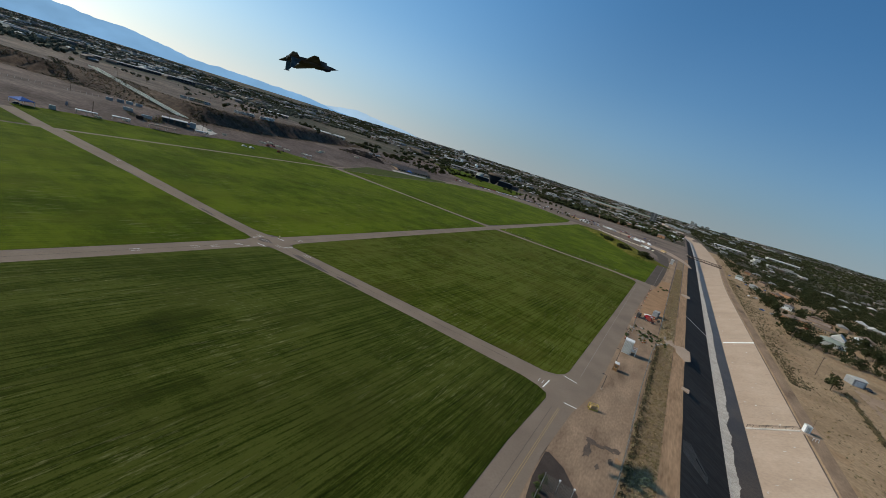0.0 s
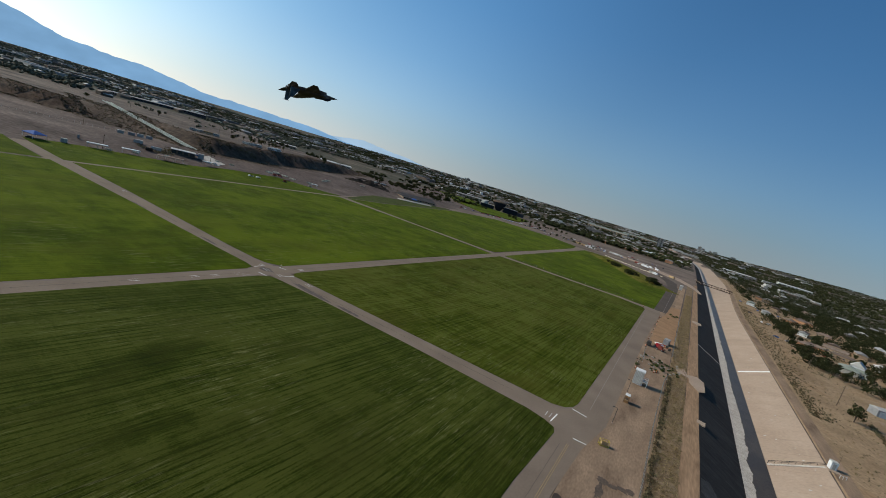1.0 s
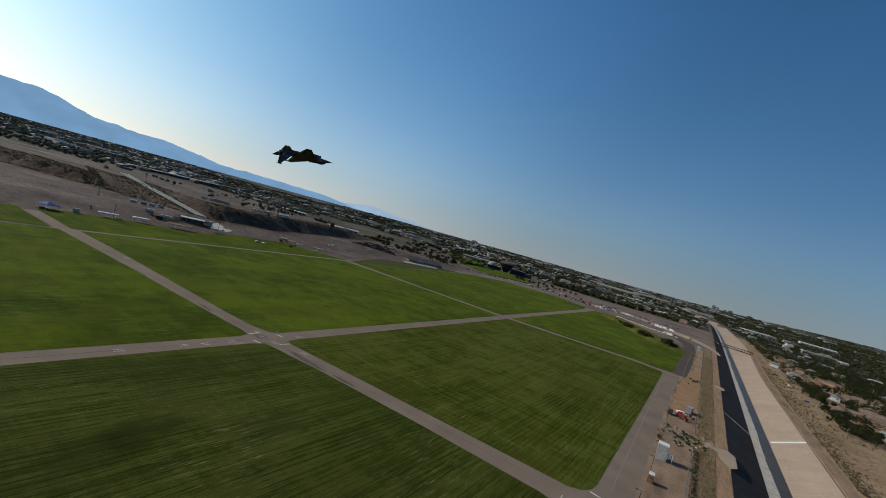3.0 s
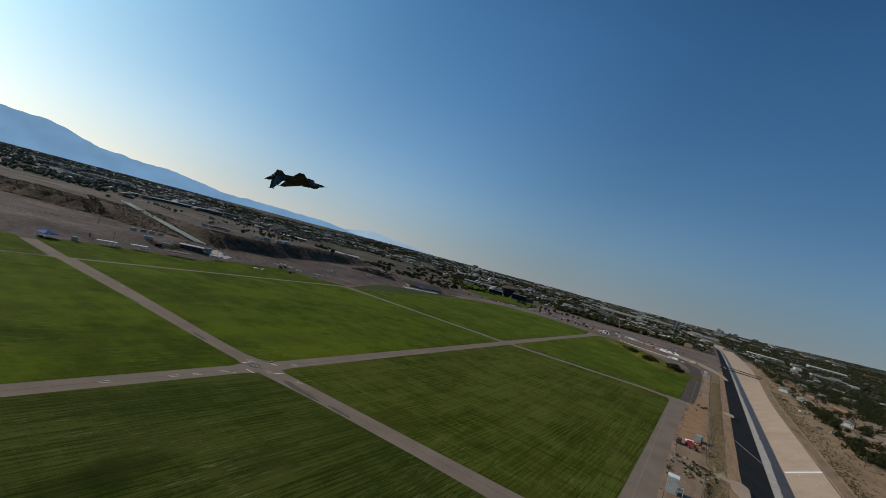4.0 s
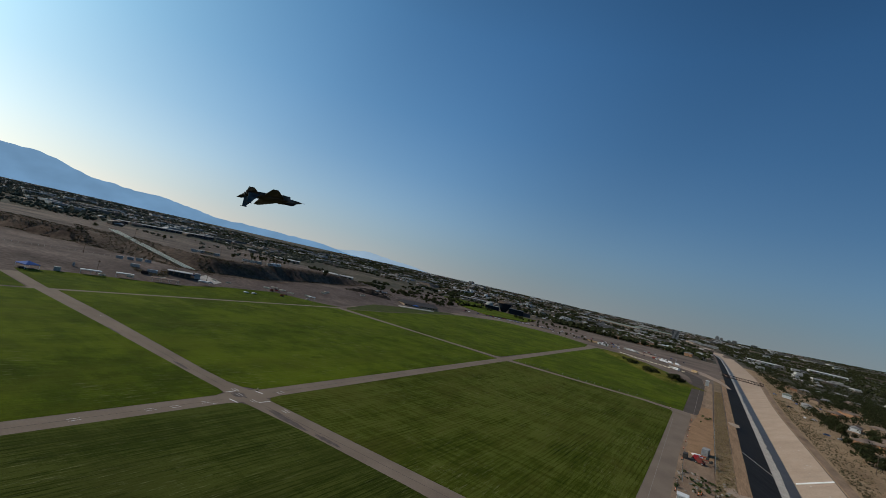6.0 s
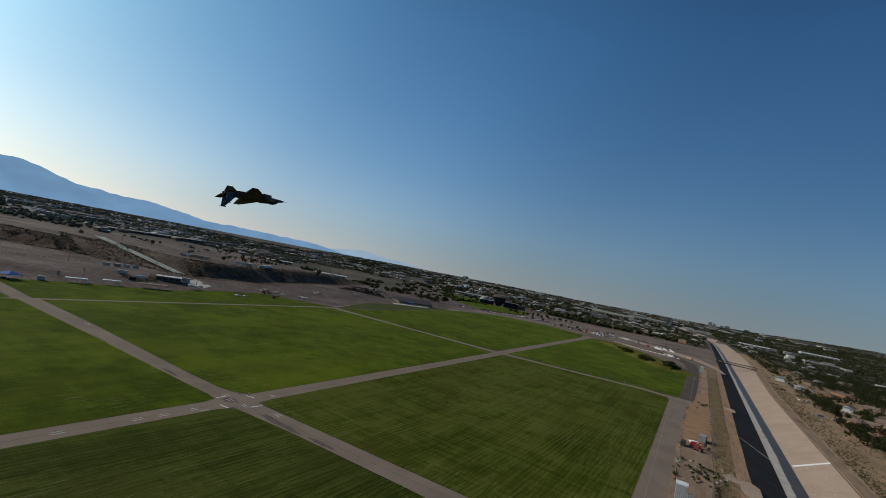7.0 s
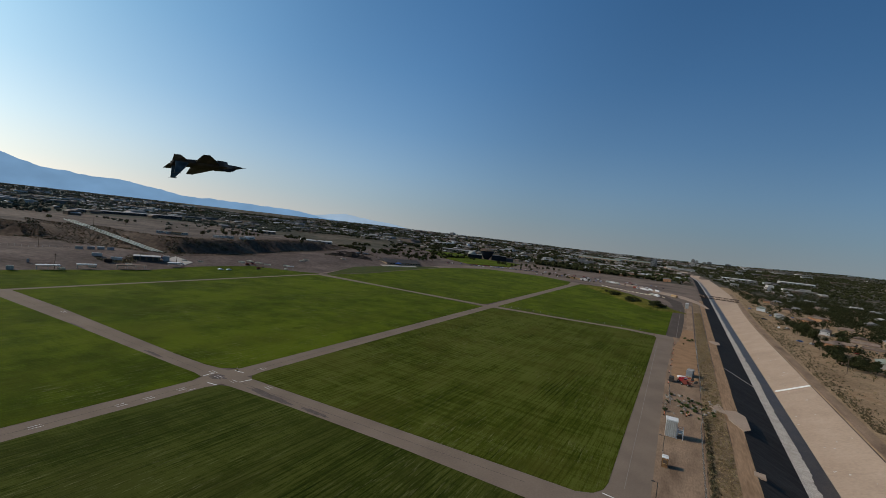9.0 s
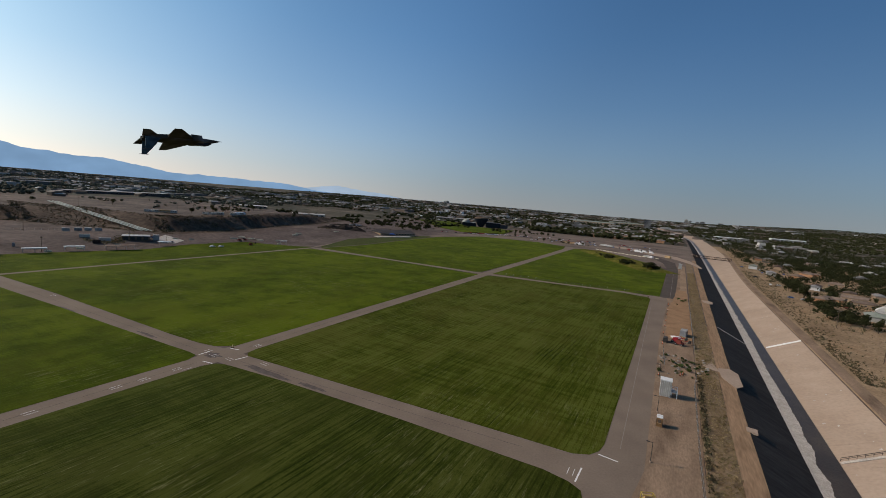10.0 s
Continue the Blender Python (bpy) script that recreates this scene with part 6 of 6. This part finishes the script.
# ---- lots and buildings on the far side ----
def shelter(m, l, w, roof, label):
    """A flat shade roof on posts."""
    ob = thing("shade_shelter", label, "shelter", m)
    part("roof", Build().box((0, 0, 3.0), (l, w, 0.35), top=0.97), roof, ob)
    part("beam", Build().box((0, -w * 0.38, 2.75), (l * 0.97, 0.15, 0.2)).box((0, w * 0.38, 2.75), (l * 0.97, 0.15, 0.2)), STEEL, ob)
    n = max(2, int(l / 4))
    for i in range(n):
        for s in (-1, 1):
            part("post", Build().box((-l * 0.46 + i * l * 0.92 / (n - 1), s * w * 0.38, 1.4), (0.16, 0.16, 2.8)), STEEL, ob)
    return ob


shelter(at(-361, 144, 75), 12, 4.0, WHITE, "long white shade shelter beside the lot")
shelter(at(-361.5, 165, 75), 11, 4.0, WHITE, "long white shade shelter beside the lot")
shelter(at(-357.5, 191, 75), 19, 6.0, BROWNROOF, "long brown-roofed shade shelter beside the lot")
shelter(at(-364.5, 226, 75), 9, 4.0, WHITE, "white shade shelter beside the lot")
shelter(at(-341, 326, 75), 7, 2.2, WHITE, "low white shade shelter beside the field")


def depot():
    ob = thing("depot", "low grey depot building with a pale roof", "building", at(-388, 217, 60))
    part("wall", Build().box((0, 0, 1.2), (18, 10, 3.6)), WOOD, ob)
    part("roof", Build().box((0, 0, 3.15), (19, 11, 0.35), top=0.98), WHITEROOF, ob)
    for i in range(4):
        part("door", Build().box((-6.6 + i * 4.4, -5.05, 1.3), (3.0, 0.1, 2.6)), DARKSTEEL, ob)
    part("annex", Build().box((13.5, 1.5, 1.6), (4.5, 5.5, 4.4)), GREYROOF, ob)


depot()
apron = [(-376, 228), (-368, 236), (-378, 250), (-400, 247), (-392, 236)]
tagged(part("depot_apron", Build().rings([[(x, y, height(x, y) - 0.5) for x, y in apron], [(x, y, height(x, y) + 0.12) for x, y in apron]]), CONCRETE_PALE), "pale concrete apron beside the depot", "pavement", kind="structure")
for x, y, l, ma in ((-437, 190, 6, OFFWHITE), (-434, 197, 6, GREYROOF), (-434, 204, 6, OFFWHITE), (-431, 210, 6, GREYROOF), (-400, 187, 8, OFFWHITE), (-386, 194, 9, CARS[1]), (-380, 186, 6, RUST), (-448, 560, 12, OFFWHITE), (-440, 566, 12, CARS[1])):
    container(at(x, y, 65), l * 0.8, 2.3, 2.2, ma, "storage container on the gravel lot", WHITEROOF if ma is OFFWHITE else None, "lot containers")


def canopy_tent(m):
    ob = thing("canopy_tent", "blue peaked canopy tent on four posts", "tent", m)
    k = 4.2
    part("canopy", Build().rings([[(-k, -k, 2.6), (k, -k, 2.6), (k, k, 2.6), (-k, k, 2.6)], [(-k, -k, 2.9), (k, -k, 2.9), (k, k, 2.9), (-k, k, 2.9)], [(-0.2, -0.2, 4.6), (0.2, -0.2, 4.6), (0.2, 0.2, 4.6), (-0.2, 0.2, 4.6)]]), BLUE, ob)
    for x in (-k * .95, k * .95):
        for y in (-k * .95, k * .95):
            part("post", Build().box((x, y, 1.3), (0.15, 0.15, 2.7)), WHITE, ob)
    return ob


ct = canopy_tent(at(-361, 111, 20))
copy_thing(ct, at(-352, 532, 30))
lift_machine(at(-366, 296, 70), MAROON, "dull red boom lift on the gravel lot")
lift_machine(at(-344, 291, 60), MAROON, "dull red boom lift at the field's edge")
container(at(-362, 126, 70), 3.4, 2.4, 2.4, OFFWHITE, "small pale cabin on the gravel lot")
container(at(-380, 140, 70), 1.2, 1.2, 2.4, GREYROOF, "narrow grey cabinet on the gravel lot")


def barrier_row(pts, label, half=2.0, tall=0.9, wide=0.35):
    for x, y, a in pts:
        ob = thing("road_barrier", label, "barrier", at(x, y, a), "pale lot barriers")
        part("body", Build().rings([[(s * half, -wide, 0), (s * half, wide, 0), (s * half, wide * 0.6, tall), (s * half, -wide * 0.6, tall)] for s in (-1, 1)]), PALE_BARRIER, ob)
        part("foot", Build().box((-half * 0.6, 0, 0.04), (0.5, 0.9, 0.08)).box((half * 0.6, 0, 0.04), (0.5, 0.9, 0.08)), DARKSTEEL, ob)


PALE_BARRIER = plain("pale_barrier_paint", (0.62, 0.56, 0.41))
barrier_row([(-381 + i * 7.8, 310 + i * 4.4, 29) for i in range(3)] + [(-359, 337, 40), (-381, 379, 60), (-386, 389, 60), (-391, 459, 60), (-377, 298, 40)], "long pale concrete barrier on the gravel lot", 3.2, 0.9, 1.0)
barrier_row([(-380, 258, 60), (-341, 321, 75), (-366, 170, 60), (-362, 151, 60), (-372, 196, 65), (-384, 246, 65)], "pale concrete road barrier on the gravel lot")
for i in range(16):
    barrier_row([(-100 + i * 5.6, 722 - i * 3.0 - 8 * math.sin(i / 15 * 3.1), -28)], "pale concrete road barrier along the road")


def utility_pole(m, h, label):
    ob = thing("utility_pole", label, "utility pole", m, "utility poles")
    part("pole", Build().tube((0, 0, -0.5), (0, 0, h), 0.17, 0.11, 7), WOOD, ob)
    part("crossarm", Build().box((0, 0, h - 0.8), (2.4, 0.14, 0.16)), WOOD, ob)
    for x in (-1.0, 0.0, 1.0):
        part("insulator", Build().tube((x, 0, h - 0.72), (x, 0, h - 0.4), 0.06, 0.04, 6), OFFWHITE, ob)
    return ob


up = utility_pole(at(80, 266, 30), 10, "weathered wooden utility pole with a crossarm")
for x, y in ((84, 340), (92, 420), (-449, 168), (-363, 148), (-382, 209), (-453, 461), (-446, 381), (-357, 534), (-560, 250), (-590, 420), (-520, 330), (112, 560), (-372, 232), (-620, 610), (-505, 700)):
    copy_thing(up, at(x, y, 30))


PIPE = plain("pale_pipe", (0.44, 0.48, 0.43), rough=0.5)


def pipes():
    """Pale pipelines that come down the bluff side by side."""
    low, high = Vector((-418, 246, 6.6)), Vector((-566, 234, 20.0))
    ob = thing("pipeline", "pale pipelines running side by side down the bluff", "pipeline")
    side = Vector((0.1, -0.99, 0))
    need = max(height(*low.lerp(high, i / 14)[:2]) + 0.8 - low.lerp(high, i / 14).z for i in range(3, 15))
    high = high + Vector((0, 0, max(0.0, need)))
    for k in range(3):
        o = side * (k * 2.4) + Vector((-4.0 * k, 0, 0))
        n = 14
        for i in range(n):
            a, b = low.lerp(high, i / n) + o, low.lerp(high, (i + 1) / n) + o
            part("pipe", Build().tube(a, b, 0.42, 0.42, 10), PIPE, ob)
            g = height(a.x, a.y) - 0.4
            part("saddle", Build().box((a.x, a.y, (a.z + g) / 2 - 0.2), (0.4, 0.7, max(0.3, a.z - g)), 15), WOOD, ob)


pipes()


def hall(m, l, w, h, wall, roof, label, bays=8, rise=0.08):
    ob = thing("hall", label, "building", m)
    part("wall", Build().box((0, 0, h / 2 - 1), (l, w, h + 2)), wall, ob)
    part("roof", Build().rings([[(-l / 2 - 1, -w / 2 - 1, h), (l / 2 + 1, -w / 2 - 1, h), (l / 2 + 1, w / 2 + 1, h), (-l / 2 - 1, w / 2 + 1, h)], [(-l / 2 - 1, -0.3, h + w * rise), (l / 2 + 1, -0.3, h + w * rise), (l / 2 + 1, 0.3, h + w * rise), (-l / 2 - 1, 0.3, h + w * rise)]]), roof, ob)
    for i in range(bays):
        x = -l / 2 + (i + 0.5) * l / bays
        for s in (-1, 1):
            wi = part("window", Build().box((x, s * (w / 2 + 0.03), h * 0.5), (l / bays * 0.55, 0.12, h * 0.45)), OFFWHITE, ob)
            part("pane", Build().box((x, s * (w / 2 + 0.08), h * 0.5), (l / bays * 0.5, 0.1, h * 0.4)), GLASS, wi)
    return ob


hall(at(-364, 552, 62), 56, 30, 2.8, TAN, DARKROOF, "long pavilion with a dark low roof", 12, 0.13)
sheet("pavilion_pad", [(-362, 500), (-350, 494), (-330, 548), (-338, 556)], 0.6, CONCRETE_PALE, "pale paved forecourt beside the pavilion", "pavement", 0.7)
hall(at(-978, 490, 112), 250, 24, 5.0, DARKROOF, GREYROOF, "very long grey-roofed warehouse on the plateau", 20, 0.05)
hall(at(-905, 745, 60), 60, 16, 5.5, TAN, WHITEROOF, "long white-roofed shed on the plateau", 6)
hall(at(-640, 660, 50), 60, 18, 5.0, OFFWHITE, WHITEROOF, "pale-roofed shed on the plateau", 6)
hall(at(-330, 2230, -5), 190, 60, 11.0, TAN, GREENROOF, "large hall with a grey-green roof", 12)
hall(at(-205, 2480, 0), 170, 50, 11.0, TAN, GREENROOF, "large hall with a grey-green roof", 10)
hall(at(190, 1900, 10), 90, 30, 6.0, OFFWHITE, WHITEROOF, "white-roofed hall beyond the valley trees", 8)
hall(at(400, 2100, 5), 110, 30, 7.0, OFFWHITE, WHITEROOF, "white-roofed hall beyond the valley trees", 8)
hall(at(-640, 1290, 20), 90, 26, 6.0, TAN, GREYROOF, "pale hall behind trees", 8)


def museum():
    ob = thing("museum", "dark glazed museum with a balloon-shaped hall and dome", "museum", at(-428, 1040, 28))
    prof = [(5.5, 0.0), (8.5, 4.0), (13.0, 10.5), (16.5, 17.5), (17.5, 21.0), (16.0, 23.0), (9.0, 24.6), (0.5, 25.2)]
    b = Build()
    b.rings([[(r * math.cos(a), r * 0.7 * math.sin(a), z) for a in (2 * math.pi * i / 18 for i in range(18))] for r, z in prof])
    part("balloon_hall", b, GLASS, ob)
    b = Build()
    b.rings([[(r * math.cos(a), r * 0.72 * math.sin(a), z) for a in (2 * math.pi * i / 18 for i in range(18))] for r, z in ((17.8, 20.6), (16.4, 23.2), (9.3, 24.9), (0.6, 25.5))])
    part("crown_roof", b, WOOD, ob, "brown curved roof")
    part("wing", Build().box((30, 2, 6), (36, 20, 12)), GLASS, ob)
    part("wing_roof", Build().box((30, 2, 12.3), (37, 21, 0.8)), GREYROOF, ob)
    part("end_block", Build().box((56, 4, 4.5), (22, 18, 9)), DARKROOF, ob)
    part("wing", Build().box((-30, 2, 4.5), (34, 20, 9)), GLASS, ob)
    part("wing_roof", Build().box((-30, 2, 9.3), (35, 21, 0.7)), OFFWHITE, ob)
    b = Build()
    b.rings([[(-38 + r * math.cos(a), r * math.sin(a), z) for a in (2 * math.pi * i / 16 for i in range(16))] for r, z in ((10, 9.0), (9.4, 12.5), (7, 15.5), (3.5, 17.2), (0.3, 17.8))])
    part("dome", b, OFFWHITE, ob, "pale rounded dome")


museum()
sheet("park_lawn", [(-640, 1090), (-560, 1160), (-440, 1000), (-455, 862)], 0.9, GRASS_BRIGHT, "green park lawn beside the museum", "lawn", 1.0)
sheet("museum_lawn", [(-452, 852), (-352, 775), (-300, 850), (-330, 1010), (-455, 1005), (-500, 960)], 0.9, GRASS_BRIGHT, "green lawn before the museum", "lawn", 1.0)


def far_tower(m, w, h, ma, label, floors):
    ob = thing("tower_block", label, "tower block", m)
    part("wall", Build().box((0, 0, h / 2), (w, w * 0.8, h)), ma, ob)
    for i in range(floors):
        part("window_band", Build().box((0, 0, (i + 0.6) * h / floors), (w * 1.01, w * 0.82, h / floors * 0.5)), GLASS, ob)
    part("penthouse", Build().box((0, 0, h + 2), (w * 0.5, w * 0.4, 4)), ma, ob)


far_tower(at(-92, 2150), 26, 42, GREYROOF, "dark glazed tower block far off", 9)
for x, y, w, h in ((120, 4300, 26, 32), (150, 4350, 22, 24), (245, 4400, 34, 22), (200, 4250, 24, 18), (380, 4400, 40, 16), (-1900, 3700, 40, 22), (-1800, 3500, 30, 18)):
    far_tower(at(x, y), w, h, OFFWHITE, "pale tower block on the skyline", 7)


def tank(m, r, h):
    ob = thing("water_tank", "white cylindrical water tank in the far town", "tank", m)
    part("shell", Build().tube((0, 0, -1), (0, 0, h), r, r, 18), WHITE, ob)
    part("cap", Build().tube((0, 0, h), (0, 0, h + r * 0.2), r * 1.02, r * 0.2, 18), OFFWHITE, ob)


tank(at(-905, 1780), 6, 15)
tank(at(-885, 1900), 8, 11)
tank(at(-1000, 1790), 7, 8)


# ---- village beyond the field, and trees ----
for i in range(56):
    x, y = rh.uniform(-240, 12), rh.uniform(1140, 1500)
    ma, ro = rh.choice(((PINK, BROWNROOF), (PINK, BROWNROOF), (TAN, GREYROOF), (OFFWHITE, WHITEROOF), (PINK, GREYROOF)))
    house(at(x, y, rh.choice((0, 90)) + rh.uniform(-8, 8)), rh.uniform(11, 20), rh.uniform(8, 11), rh.choice((3.4, 6.2)), ma, ro, "stucco house in the far village", rh.random() < 0.5, rh.uniform(0.16, 0.3))

ADOBE = plain("orange_adobe", (0.46, 0.25, 0.13), rough=0.9)
ra = random.Random(64)
for i in range(16):
    ma = ra.choice((ADOBE, ADOBE, PINK))
    house(at(ra.uniform(-222, -118), ra.uniform(1128, 1330), ra.choice((0, 90)) + ra.uniform(-8, 8)), ra.uniform(10, 16), ra.uniform(8, 11), ra.choice((5.6, 6.6)), ma, BROWNROOF, "orange adobe house in the far village", ra.random() < 0.5, ra.uniform(0.16, 0.3))

tree_kinds = []
for i, (h, w) in enumerate(((8, 8), (10, 9), (6.5, 7), (9, 7), (11, 11))):
    tr, cr = tree_meshes(60 + i, h, w)
    tree_kinds.append(plant("tree", "dark green leafy tree with a rounded crown", "tree", tr, cr, "trees among the valley houses"))
for k, (x, y) in zip(tree_kinds, ((80.7, 245), (138, 372), (90, 420), (144, 395), (152, 440))):
    k.matrix_basis = at(x, y)


def put_tree(x, y, rnd, s=1.0, k=None, group=""):
    s *= rnd.uniform(0.75, 1.2)
    ob = copy_thing(tree_kinds[rnd.randrange(5) if k is None else k], pose(x, y, height(x, y), 0, 0, rnd.uniform(0, 360)) @ Matrix.Diagonal((s, s, s, 1)))
    if group:
        ob["group"] = group
    return ob


rt = random.Random(123)
for x, y, s in ((-181, 822, 0.9), (-126, 1122, 1.3), (-122, 1128, 1.1), (-90, 1112, 1.5), (-84, 1118, 1.3), (-59, 1108, 1.3), (-52, 1112, 1.2), (-35, 1098, 1.1), (-380, 645, 0.9), (-376, 650, 0.8), (-384, 641, 0.7), (-262, 812, 0.6), (-245, 822, 0.6)):
    put_tree(x, y, rt, s)
back_trees = []
for i in range(330):
    y = 312 + 510 * rt.random() ** 1.2
    x = east_edge(y) + 4 + 185 * rt.random() ** 1.5
    if not in_yard(x, y) and y < 540:
        put_tree(x, y, rt, 0.75)
    elif not in_yard(x, y):
        back_trees.append((x, y))
leafy_woods("back_trees", "dense dark green trees behind the valley houses", back_trees, 58, 6.5, LEAF, 90)
for x, y, s in ((-95, 645, 0.5), (-90, 640, 0.45), (-80, 610, 0.6), (-75, 606, 0.75), (-71, 590, 0.8), (-66, 588, 0.7), (-61, 592, 0.55), (-48, 541, 0.85), (-43, 545, 0.9), (-41, 556, 0.7), (-37, 548, 0.6), (-22, 525, 0.95), (-17, 529, 1.05), (-12, 533, 0.85), (-19, 536, 0.9)):
    bush = put_tree(x, y, rt, s, (1, 2, 4)[rt.randrange(3)], "bushy trees on the mound")
    bush.matrix_basis = pose(x, y, -0.9, 0, 0, rt.uniform(0, 360)) @ Matrix.Diagonal((s * 1.45, s * 1.35, s * 0.95, 1))
for x, y in ((-412, 668), (-420, 690), (-400, 640), (-430, 660), (-440, 720), (-392, 700), (-388, 612)):
    put_tree(x, y, rt, 1.1, None, "trees beside the pavilion")
for i in range(26):
    put_tree(-490 - i * 3 + rt.uniform(-12, 12), 660 + i * 7 + rt.uniform(-12, 12), rt, 0.8, None, "trees along the park road")
for i in range(22):
    put_tree(-330 + i * 5 + rt.uniform(-5, 5), 870 + i * 4 + rt.uniform(-12, 12), rt, 0.9, None, "trees along the car park")
for i in range(14):
    put_tree(-516 + rt.uniform(-14, 14), 365 + i * 4.2, rt, 0.75, None, "trees on the plateau")
for x, y, s in ((-481, 322, 0.6), (-600, 300, 1.0), (-660, 330, 0.8), (-725, 493, 1.0), (-793, 630, 1.0), (-545, 455, 0.8), (-480, 470, 0.9), (-640, 240, 0.8), (-560, 540, 0.9), (-605, 560, 0.9), (-640, 500, 0.8)):
    put_tree(x, y, rt, s, None, "trees on the plateau")
for i in range(10):
    put_tree(-205 + i * 9 + rt.uniform(-4, 4), 775 - abs(i - 3) * 2, rt, 0.55, None, "small trees at the field's end")
